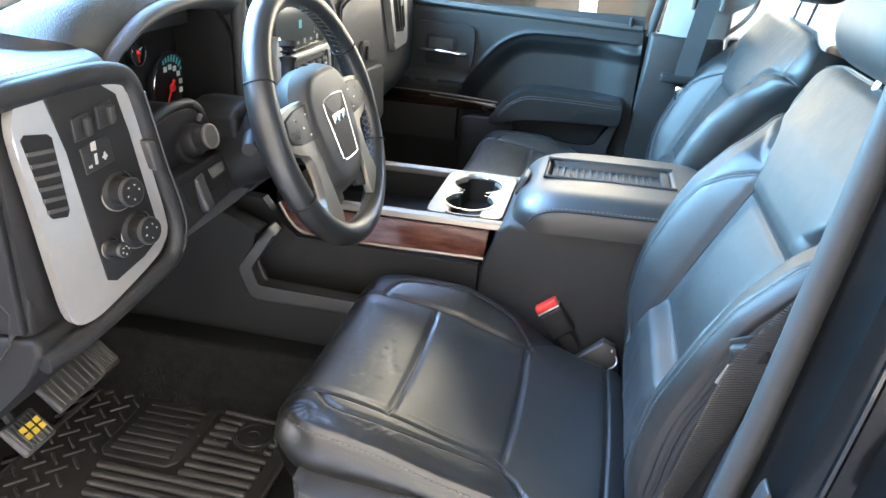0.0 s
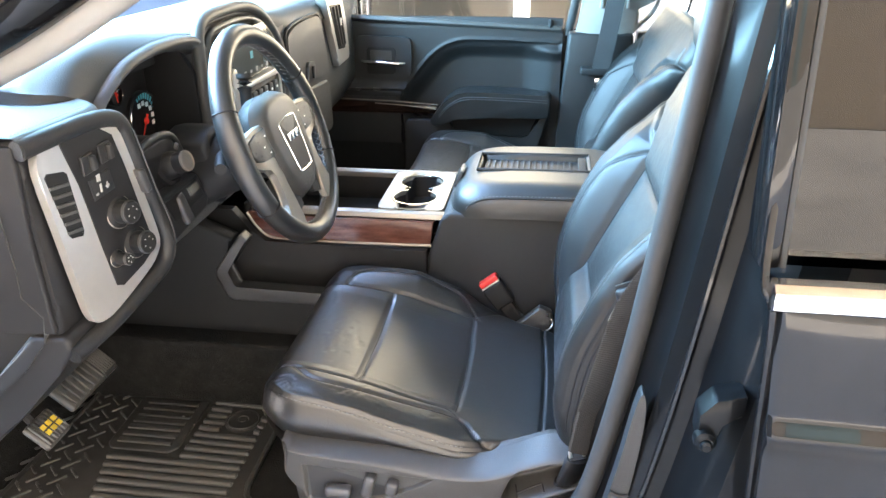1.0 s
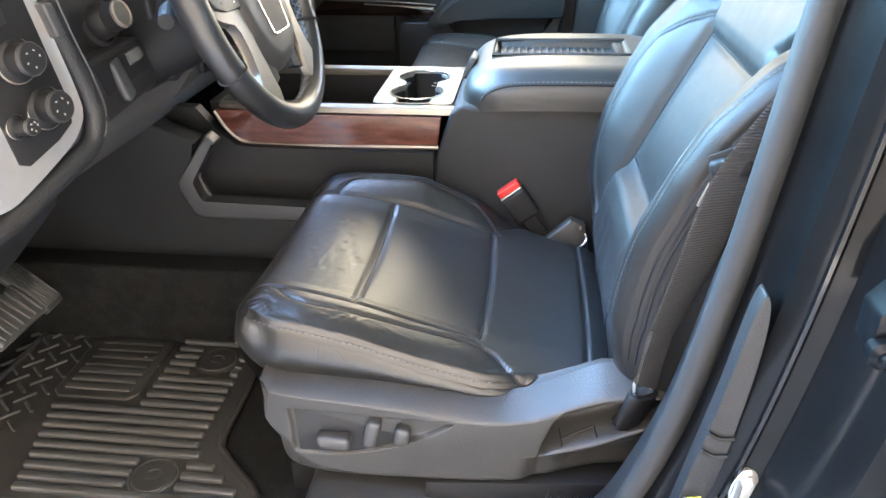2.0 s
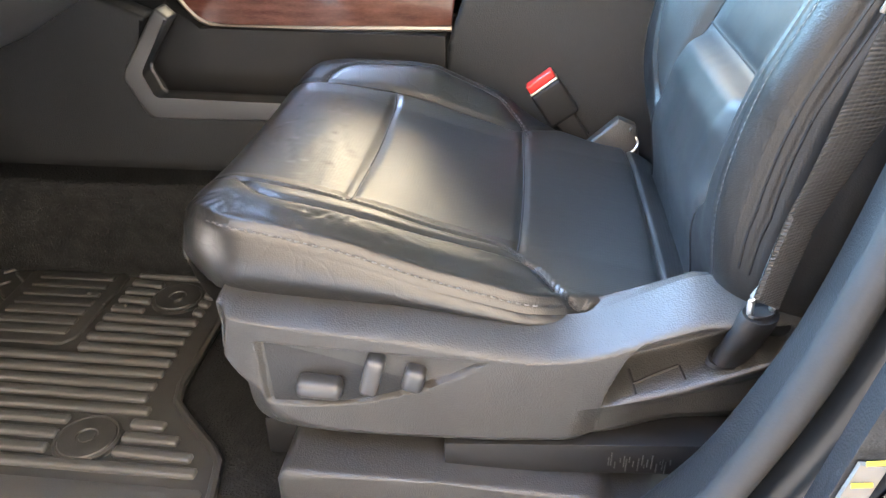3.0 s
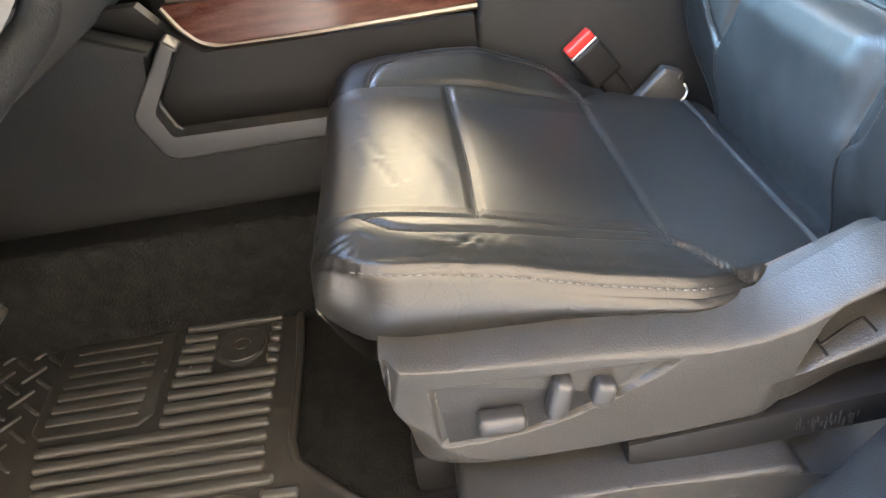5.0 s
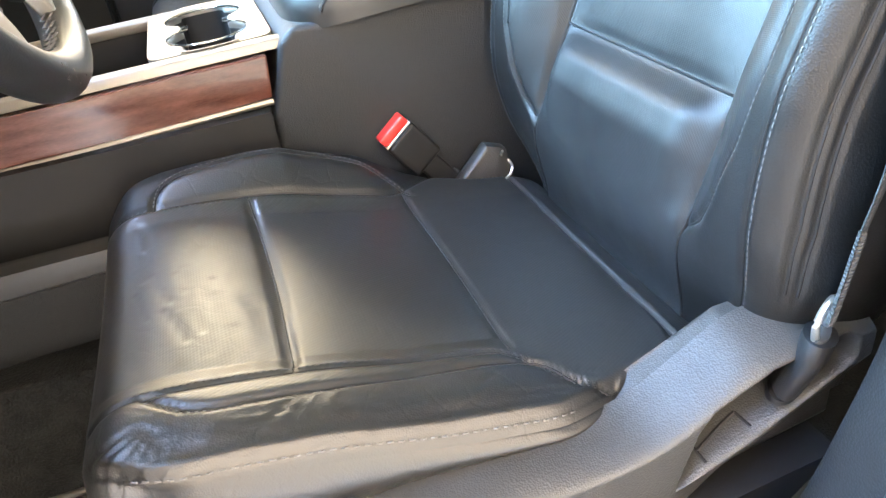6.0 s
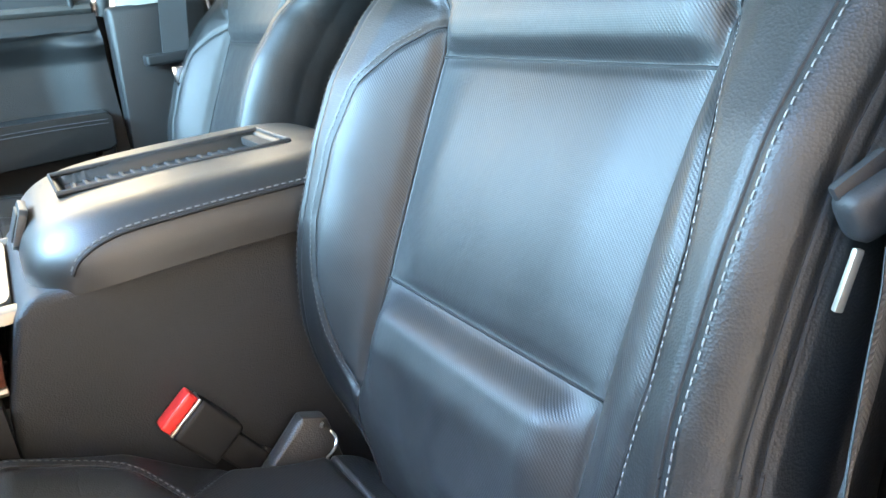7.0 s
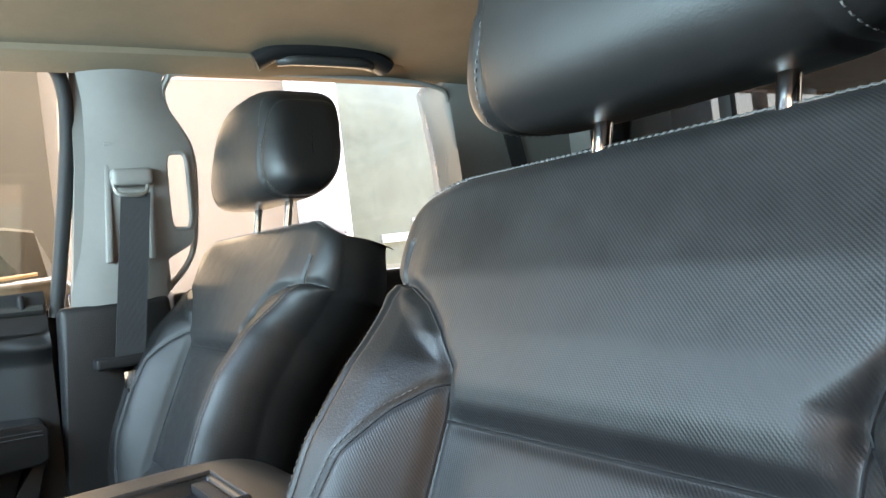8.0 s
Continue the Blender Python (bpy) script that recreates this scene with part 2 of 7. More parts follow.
def prism(pts, axis, a, b, bevel=0.0, seg=2):
    """A polygon in the plane across the axis, drawn out from a to b. axis y: pts are (x, z); x: (y, z); z: (x, y)."""
    bm = bmesh.new()
    put = {"x": lambda p, d: (d, p[0], p[1]), "y": lambda p, d: (p[0], d, p[1]), "z": lambda p, d: (p[0], p[1], d)}[axis]
    lo = [bm.verts.new(put(p, a)) for p in pts]
    hi = [bm.verts.new(put(p, b)) for p in pts]
    n = len(pts)
    bm.faces.new(lo)
    bm.faces.new(hi[::-1])
    for i in range(n):
        bm.faces.new((lo[i], hi[i], hi[(i + 1) % n], lo[(i + 1) % n]))
    if bevel:
        bmesh.ops.bevel(bm, geom=bm.edges[:], offset=bevel, segments=seg, profile=0.6, affect="EDGES", clamp_overlap=True)
    return bm


def curve(pts, n):
    """n points of a smooth line through pts (Catmull-Rom)."""
    p = np.array(pts, float)
    p = np.vstack([2 * p[0] - p[1], p, 2 * p[-1] - p[-2]])
    m = len(pts) - 1
    out = []
    for u in np.linspace(0, m, n):
        i = min(int(u), m - 1)
        f = u - i
        a, b, c, d = p[i:i + 4]
        out.append(0.5 * ((2 * b) + (c - a) * f + (2 * a - 5 * b + 4 * c - d) * f * f + (3 * b - a - 3 * c + d) * f ** 3))
    return np.array(out)


def tube(pts, r, n=10, closed=False, flat=None, up=(0, 0, 1)):
    """A round bar along the points; flat gives a second radius for a strap or an oval."""
    bm = bmesh.new()
    p = [Vector(q) for q in pts]
    rings = []
    m = len(p)
    for i in range(m):
        a = p[(i - 1) % m] if (closed or i) else p[i]
        b = p[(i + 1) % m] if (closed or i < m - 1) else p[i]
        t = (b - a).normalized()
        u = Vector(up)
        if abs(u.dot(t)) > 0.97:
            u = Vector((0, 1, 0)) if abs(t.y) < 0.9 else Vector((1, 0, 0))
        s = t.cross(u).normalized()
        w = s.cross(t)
        ri = r[i] if hasattr(r, "__len__") else r
        fi = ri if flat is None else flat
        rings.append([bm.verts.new(p[i] + s * math.cos(2 * math.pi * k / n) * ri + w * math.sin(2 * math.pi * k / n) * fi) for k in range(n)])
    for i in range(m if closed else m - 1):
        x, y = rings[i], rings[(i + 1) % m]
        for k in range(n):
            bm.faces.new((x[k], x[(k + 1) % n], y[(k + 1) % n], y[k]))
    if not closed:
        bm.faces.new(rings[0][::-1])
        bm.faces.new(rings[-1])
    return bm


def lathe(profile, m, n=28):
    """Profile of (radius, height) turned about the local z of pose m."""
    bm = bmesh.new()
    rings = []
    for r, h in profile:
        rings.append([bm.verts.new(m @ Vector((max(r, 1e-5) * math.cos(2 * math.pi * k / n), max(r, 1e-5) * math.sin(2 * math.pi * k / n), h))) for k in range(n)])
    for x, y in zip(rings, rings[1:]):
        for k in range(n):
            bm.faces.new((x[k], x[(k + 1) % n], y[(k + 1) % n], y[k]))
    bm.faces.new(rings[0][::-1])
    bm.faces.new(rings[-1])
    bmesh.ops.remove_doubles(bm, verts=bm.verts, dist=1e-6)
    return bm


def sheet(grid, keep=None):
    """A surface over a grid of points (rows, columns, 3); keep: which of its cells are made."""
    bm = bmesh.new()
    rows, cols = grid.shape[:2]
    made = {}

    def vert(i, j):
        if (i, j) not in made:
            made[i, j] = bm.verts.new(grid[i, j])
        return made[i, j]
    for i in range(rows - 1):
        for j in range(cols - 1):
            if keep is None or keep[i, j]:
                bm.faces.new((vert(i, j), vert(i, j + 1), vert(i + 1, j + 1), vert(i + 1, j)))
    return bm


def far(x, y, line):
    """Distance of points from a line of points in the plane."""
    out = np.full(np.shape(x), 9.0)
    for (ax, ay), (bx, by) in zip(line, line[1:]):
        dx, dy = bx - ax, by - ay
        f = np.clip(((x - ax) * dx + (y - ay) * dy) / (dx * dx + dy * dy + 1e-12), 0, 1)
        out = np.minimum(out, np.hypot(x - ax - f * dx, y - ay - f * dy))
    return out


def smooth(a, b, x):
    f = np.clip((np.asarray(x, float) - a) / (b - a), 0, 1)
    return f * f * (3 - 2 * f)


def ease(x, xs, ys, d=0.02):
    """np.interp with its corners rounded."""
    return sum(np.interp(x + d * k, xs, ys) for k in (-1, -0.5, 0, 0.5, 1)) / 5


def stitches(line, normals, length=0.0045, gap=0.003, r=0.0007):
    """A run of raised stitches along a line on a surface."""
    p = np.array(line, float)
    q = np.array(normals, float)
    d = np.r_[0, np.cumsum(np.linalg.norm(np.diff(p, axis=0), axis=1))]
    bm = bmesh.new()
    s = 0.0
    while s + length < d[-1]:
        a = [np.interp(s, d, p[:, k]) for k in range(3)]
        b = [np.interp(s + length, d, p[:, k]) for k in range(3)]
        nn = Vector([np.interp(s, d, q[:, k]) for k in range(3)]).normalized()
        a, b = Vector(a), Vector(b)
        side = (b - a).cross(nn).normalized() * r
        top = nn * r * 0.8
        mid = (a + b) / 2 + top * 1.4
        v = [bm.verts.new(c) for c in (a - side, a + side, b + side, b - side, mid - side * 0.7, mid + side * 0.7)]
        for f in ((0, 1, 5, 4), (4, 5, 2, 3), (1, 2, 5), (0, 4, 3)):
            bm.faces.new([v[k] for k in f])
        s += length + gap
    return bm

# ---- front seats ----
SEAT_Y = -0.44
LEAN_BACK = Vector((-0.899, 0, 0.438))   # the way the backrest faces


FOLD_LINE = [(0.108, -0.152), (0.116, -0.160), (0.131, -0.172), (0.152, -0.177), (0.185, -0.176), (0.234, -0.174), (0.30, -0.168), (0.36, -0.166), (0.381, -0.171), (0.400, -0.196)]
INSERT_LINE = [(0.114, 0.150), (0.119, 0.168), (0.132, 0.187), (0.16, 0.199), (0.22, 0.205), (0.29, 0.204), (0.33, 0.192), (0.356, 0.172), (0.372, 0.153)]


def seam_s(x):
    """How far from the middle of the cushion its side seams lie."""
    return 0.150 + 0.056 * smooth(0.345, 0.420, x)


def cushion_grid(dx, cy, rows=230, cols=230):
    path = curve([(0.150, 0.205), (0.096, 0.216), (0.067, 0.240), (0.059, 0.266), (0.068, 0.292), (0.105, 0.303), (0.208, 0.284),
                  (0.29, 0.259), (0.368, 0.240), (0.44, 0.226), (0.505, 0.213), (0.540, 0.190), (0.560, 0.150)], rows)
    x0, z0 = path[:, :1], path[:, 1:]
    under = np.arange(rows)[:, None] < np.argmin(path[:, 0])
    t = np.linspace(-1, 1, cols)[None, :]
    half = 0.224 - 0.040 * np.clip((0.135 - x0) / 0.075, 0, 1) ** 2 - 0.034 * smooth(0.36, 0.48, x0)
    a = np.abs(t)
    s = np.sign(t) * half * np.minimum(a / 0.82, 1)
    b = np.abs(s)
    x = x0 + 0 * t
    z = z0 + 0 * t
    fade = smooth(0.05, 0.10, x) * (1 - smooth(0.33, 0.42, x)) * (1 - under)
    worn = np.sin(np.clip((b - 0.128) / 0.080, 0, 1) * math.pi) * 0.008
    full = smooth(0.120, 0.195, b) * np.interp(x, [0.05, 0.12, 0.25, 0.33, 0.42], [0.006, 0.016, 0.040, 0.030, 0.0])
    bump = np.where(s < 0, worn, full)
    z = z + bump * fade - 0.004 * (1 - np.clip(b / 0.13, 0, 1) ** 2) * (1 - under)
    edge = np.clip((b - (half - 0.012)) / 0.012, 0, 1)
    drop = 0.012 * (1 - np.sqrt(np.clip(1 - edge ** 2, 0, 1)))
    low = np.interp(x, [0.07, 0.10, 0.26, 0.42, 0.56], [0.238, 0.230, 0.226, 0.205, 0.15])
    z = z - np.minimum(drop, np.maximum(z - low, 0) * 0.5) * (1 - under)
    band = np.clip((a - 0.82) / 0.18, 0, 1)
    z = np.where(band > 0, z + (np.minimum(low, z - 0.001) - z) * band, z)
    s = s + np.sign(t) * 0.006 * np.sin(band * math.pi)
    # seams pull the leather down
    sb = seam_s(x)
    side_seam = np.abs(b - sb) + np.where((x > 0.425) | under, 1, 0)
    inner_fold = far(x, s, FOLD_LINE) + np.where(under, 1, 0)
    insert = far(x, s, INSERT_LINE) + np.where(under, 1, 0)
    groove = 0.0028 * np.exp(-(side_seam / 0.0032) ** 2) + 0.0042 * np.exp(-(inner_fold / 0.0032) ** 2) + 0.0030 * np.exp(-(insert / 0.0032) ** 2)
    groove += 0.004 * np.exp(-((b - (half - 0.004)) / 0.003) ** 2) * (1 - under) * (x < 0.43) * (a < 0.83)
    for xs, deep, lim in ((0.208, 0.0048, 0.150), (0.368, 0.0030, 0.156), (0.505, 0.005, 0.2)):
        bow = xs - 0.004 * (b / 0.15) ** 2
        groove += deep * np.exp(-((x - bow) / 0.0028) ** 2) * (1 - smooth(lim - 0.012, lim + 0.002, b)) * (1 - under)
    puff = 0.005 * np.sin(np.clip((x - 0.208) / 0.16, 0, 1) * math.pi) * (1 - np.clip(b / 0.150, 0, 1) ** 2)
    puff = puff + 0.006 * np.sin(np.clip((x - 0.095) / 0.113, 0, 1) * math.pi) * (1 - np.clip(b / 0.150, 0, 1) ** 2) * (1 - under)
    puff = puff + 0.004 * np.exp(-((s + 0.198) / 0.018) ** 2) * (x > 0.12) * smooth(0.12, 0.16, x) * (1 - smooth(0.34, 0.40, x)) * (1 - under)
    z = z - groove + puff
    # creases worn into the front and the outer bolster
    # long cross folds over the front edge, short branching ones on the outer bolster, a fan at its front corner
    for k in range(16):
        random.seed(40 + k)
        cx, cs = random.uniform(0.100, 0.195), random.uniform(-0.14, 0.09)
        ln, an = random.uniform(0.04, 0.10), random.uniform(1.25, 1.95)
        mx, ms = cx + math.cos(an) * ln / 2 + random.uniform(-0.004, 0.004), cs + math.sin(an) * ln / 2
        seg = [(cx, cs), (mx, ms), (cx + math.cos(an) * ln, cs + math.sin(an) * ln)]
        z = z - random.uniform(0.0004, 0.0008) * np.exp(-(far(x, s, seg) / random.uniform(0.0028, 0.0045)) ** 2) * (1 - under)
    for k in range(30):
        random.seed(80 + k)
        cx, cs = random.uniform(0.13, 0.41), random.uniform(-0.222, -0.182)
        ln, an = random.uniform(0.015, 0.045), random.choice((random.uniform(-0.5, 0.5), random.uniform(0.7, 1.3)))
        seg = [(cx, cs), (cx + math.cos(an) * ln, cs + math.sin(an) * ln)]
        z = z - random.uniform(0.0003, 0.0007) * np.exp(-(far(x, s, seg) / random.uniform(0.0018, 0.0030)) ** 2) * (1 - under)
    for k in range(5):
        an = -2.9 + 0.32 * k
        seg = [(0.118 + 0.010 * math.cos(an), -0.178 + 0.010 * math.sin(an)), (0.112 + 0.040 * math.cos(an), -0.180 + 0.036 * math.sin(an))]
        z = z - 0.0011 * np.exp(-(far(x, s, seg) / 0.0024) ** 2) * (1 - under)
    return x + dx, s + cy, z, s, x, under, a


CREST_Z = [0.165, 0.22, 0.245, 0.265, 0.285, 0.31, 0.35, 0.42, 0.60, 0.64, 0.66, 0.69, 0.715, 0.735, 0.755, 0.765]
CREST_S = [0.150, 0.172, 0.190, 0.206, 0.216, 0.221, 0.223, 0.224, 0.231, 0.246, 0.258, 0.262, 0.261, 0.256, 0.248, 0.240]
LEAF_Z = [0.297, 0.31, 0.33, 0.37, 0.42, 0.48, 0.53, 0.565, 0.585, 0.592]
LEAF_S = [0.139, 0.160, 0.176, 0.194, 0.203, 0.203, 0.193, 0.174, 0.157, 0.145]
SEAM_Z = [0.165, 0.297, 0.40, 0.566, 0.60, 0.62, 0.64, 0.655, 0.662]
SEAM_S = [0.128, 0.137, 0.139, 0.146, 0.148, 0.160, 0.188, 0.230, 0.285]
FOLD = 0.62     # where the bolster turns over its crest into the side
SIDE = 0.78     # where the side runs straight back


def back_grid(dx, cy, twin, rows=290, cols=330):
    zt = 0.750
    v = np.linspace(0, 1, rows)[:, None]
    z = np.where(v < 0.86, 0.165 + (zt - 0.022 - 0.165) * v / 0.86, 0)
    roll = np.clip((v - 0.86) / 0.07, 0, 1) * math.pi / 2
    z = np.where(v >= 0.86, zt - 0.022 + 0.022 * np.sin(roll), z)
    over = np.where(v >= 0.86, 0.022 * (1 - np.cos(roll)), 0) + np.clip((v - 0.93) / 0.07, 0, 1) * 0.045
    t = np.linspace(-1, 1, cols)[None, :]
    a = np.abs(t)
    crest = ease(z, CREST_Z, CREST_S, 0.008)
    wide = np.interp(z, [0.165, 0.25, 0.32, 0.60, 0.68, 0.75], [0.026, 0.032, 0.035, 0.034, 0.040, 0.042])
    turn = np.clip((a - FOLD) / (SIDE - FOLD), 0, 1) * math.pi / 2
    s = np.sign(t) * (crest * np.minimum(a / FOLD, 1) + wide * np.sin(turn))
    b = np.abs(s)
    z = z + 0 * t
    # the bolster climbs from the centre seam to its crest, then rolls over
    rise = ease(z, [0.165, 0.21, 0.25, 0.27, 0.29, 0.32, 0.35, 0.38, 0.41, 0.48, 0.53, 0.59, 0.63, 0.67, 0.76],
                [-0.030, -0.022, -0.012, -0.004, 0.004, 0.026, 0.040, 0.050, 0.057, 0.062, 0.060, 0.042, 0.020, 0.004, 0], 0.008)
    foot = np.interp(z, SEAM_Z, SEAM_S) - 0.004
    f = np.clip((b - foot) / (crest - foot + 1e-6), 0, 1.2)
    n = rise * np.where(rise > 0, smooth(-0.35, 0.64, f) - smooth(-0.35, 0.64, 0.0) * (1 - np.clip(f, 0, 1)), smooth(0.0, 1.0, f))
    n = n * (b > foot)
    deep = np.interp(z, [0.165, 0.26, 0.34, 0.60, 0.68, 0.75], [0.030, 0.045, 0.078, 0.060, 0.034, 0.022])
    n = n - deep * (1 - np.cos(turn))
    centre = 1 - smooth(0.080, 0.148, b)
    lumbar = 0.022 * ease(z, [0.165, 0.22, 0.30, 0.345, 0.370, 0.390, 0.398], [-0.8, -0.4, 0.38, 0.95, 0.88, -0.1, 0], 0.005)
    mid = 0.010 * np.sin(np.clip((z - 0.393) / 0.172, 0, 1) * math.pi) ** 0.8
    top = 0.017 * ease(z, [0.560, 0.567, 0.577, 0.590, 0.62, 0.66, 0.69, 0.757], [0, -0.20, 0.62, 0.90, 1.0, 0.95, 0.65, 0.0], 0.003)
    broad = 1 - smooth(np.interp(z, [0.56, 0.60, 0.66], [0.12, 0.12, 0.20]), np.interp(z, [0.56, 0.60, 0.66], [0.15, 0.16, 0.27]), b)
    low = 1 - smooth(0.275, 0.315, z)
    panel = 1 - smooth(0.098 - 0.06 * low, 0.142 + 0.065 * low, b)
    n = n + panel * lumbar + centre * mid + broad * top
    # the foot of the backrest slips back behind the cushion
    n = n - 0.045 * (1 - smooth(0.205, 0.300, z))
    # upright folds that sitting has left in the lumbar panel
    sag = smooth(0.20, 0.27, z) * (1 - smooth(0.305, 0.365, z))
    for fs, fw, fd in ((0.012, 0.014, 0.0013), (-0.040, 0.020, 0.0010), (0.062, 0.018, 0.0010)):
        n = n - fd * sag * np.exp(-((s - fs + 0.10 * (z - 0.31)) / fw) ** 2)
    st = np.interp(z, SEAM_Z[2:8] + [0.664], SEAM_S[2:8] + [0.30])
    sc = np.where(z < 0.566, np.interp(z, SEAM_Z[:4], SEAM_S[:4]), st)
    sl = np.interp(z, LEAF_Z, LEAF_S)
    leaf_z = (z > 0.297) & (z < 0.592)
    seam_line = list(zip(SEAM_S, SEAM_Z))
    leaf_line = list(zip(LEAF_S, LEAF_Z))
    groove = 0.0050 * smooth(0.27, 0.31, z) * np.exp(-(far(b, z, seam_line) / (0.0044 + 0.003 * smooth(0.60, 0.63, z))) ** 2) * (over == 0)
    groove = groove + 0.0032 * np.exp(-(far(b, z, leaf_line) / 0.0036) ** 2)
    groove = groove + 0.0030 * np.exp(-((a - FOLD) / 0.0085) ** 2) * (z > 0.20) * (z < 0.70)
    low_fade = smooth(0.27, 0.32, z)
    for pos in twin:
        groove = groove + 0.0032 * np.exp(-((a - pos) / 0.0055) ** 2) * low_fade
    n = n - groove * np.cos(turn)
    side = np.clip((a - SIDE) / (1 - SIDE), 0, 1)
    n = n - side * np.interp(z, [0.165, 0.30, 0.69, 0.75], [0.04, 0.085, 0.085, 0.078])
    over = over * (1 - 0.75 * smooth(FOLD - 0.15, SIDE, a))
    s = s + np.sign(t) * (0.004 * np.sin(side * math.pi) - groove * np.sin(turn)) - np.sign(t) * 0.03 * side ** 3
    n = n - over
    # the shoulders round off towards the sides
    drop = 0.022 * smooth(0.46, 0.76, a) ** 1.6 * smooth(0.655, 0.750, z) - 0.012 * side * smooth(0.660, 0.750, z)
    x = 0.656 + (z - drop - 0.566) * 0.4886 - 0.899 * n
    zz = z - drop + 0.438 * n
    return np.dstack([x + dx, s + cy, zz]), s, z, n, a, sc, sl, st, leaf_z, over


def pieces(grid, ids, names, parent):
    """Each piece of leather as a part of its own; the seams lie in the grooves."""
    cell = ids[:-1, :-1]
    made = []
    # one run of shading across all the pieces
    nrm = np.cross(np.gradient(grid, axis=0), np.gradient(grid, axis=1))
    nrm = nrm / (np.linalg.norm(nrm, axis=2, keepdims=True) + 1e-12)
    for k, (name, mat, label) in enumerate(names):
        if (cell == k).any():
            ob = part(name, sheet(grid, cell == k), mat, parent, label, sharp=180)
            order = {}
            for i, j in zip(*np.nonzero(cell == k)):
                for c in ((i, j), (i, j + 1), (i + 1, j + 1), (i + 1, j)):
                    order.setdefault(c, None)
            vn = np.array([nrm[c] for c in order])
            own = np.array([v.normal for v in ob.data.vertices])
            vn = vn * (1 if (vn * own).sum() > 0 else -1)
            ob.data.normals_split_custom_set_from_vertices(vn.tolist())
            made.append(ob)
    return made


def head_restraint(seat, dx, cy, up=0.0):
    rows, cols = 70, 110
    u = np.linspace(-math.pi / 2, math.pi / 2, rows)[:, None]
    w = np.linspace(-math.pi, math.pi, cols)[None, :]

    def p(f, e):
        return np.sign(f) * np.abs(f) ** e
    cu, su = p(np.cos(u), 0.40), p(np.sin(u), 0.42)
    yy = 0.155 * su + 0 * w
    # the underside is rounder than the top
    d = 0.068 * cu * np.where(w < 0, p(np.cos(w), 0.62), p(np.cos(w), 0.42))
    h = 0.090 * cu * np.where(w < 0, p(np.sin(w), 0.85), p(np.sin(w), 0.50))
    taper = 1 - 0.17 * (h / 0.090)
    yy = yy * taper
    seam = np.exp(-((np.abs(yy) - 0.120) / 0.0035) ** 2)
    d = d * (1 - 0.05 * seam) + 0.012 * (1 - (yy / 0.136) ** 2) * (d < 0) * -0.6
    h = h * (1 - 0.035 * seam)
    h = h - 0.012 * (np.abs(yy) / 0.13) ** 2 * (h > 0)
    x = 0.775 + dx + d + 0.22 * h
    z = 0.851 + up + h - 0.04 * d
    grid = np.dstack([x, yy + cy, z])
    hr = part("head_restraint", sheet(grid), REST_LEATHER, seat, "padded black leather head restraint", sharp=60)
    for sgn in (-1, 1):
        y = cy - 0.012 + sgn * 0.068
        part("post", tube([(0.748 + dx, y, 0.730), (0.772 + dx, y, 0.82 + up)], 0.0065, 14), CHROME, hr, "chrome post")
    for sgn in (-1, 1):
        ln, nm = [], []
        for ang in np.linspace(-math.pi * 0.98, math.pi * 0.98, 90):
            i = int(np.argmin(np.abs(yy[:, 0] - sgn * 0.115)))
            j = int((ang + math.pi) / (2 * math.pi) * (cols - 1))
            q = Vector(grid[i, j])
            c = Vector((0.775 + dx, q.y, 0.850 + up))
            ln.append(q + (q - c).normalized() * 0.0006)
            nm.append((q - c).normalized())
        part("stitching", stitches(ln, nm, 0.004, 0.0025, 0.0006), THREAD, hr, "grey top stitching")
    return hr


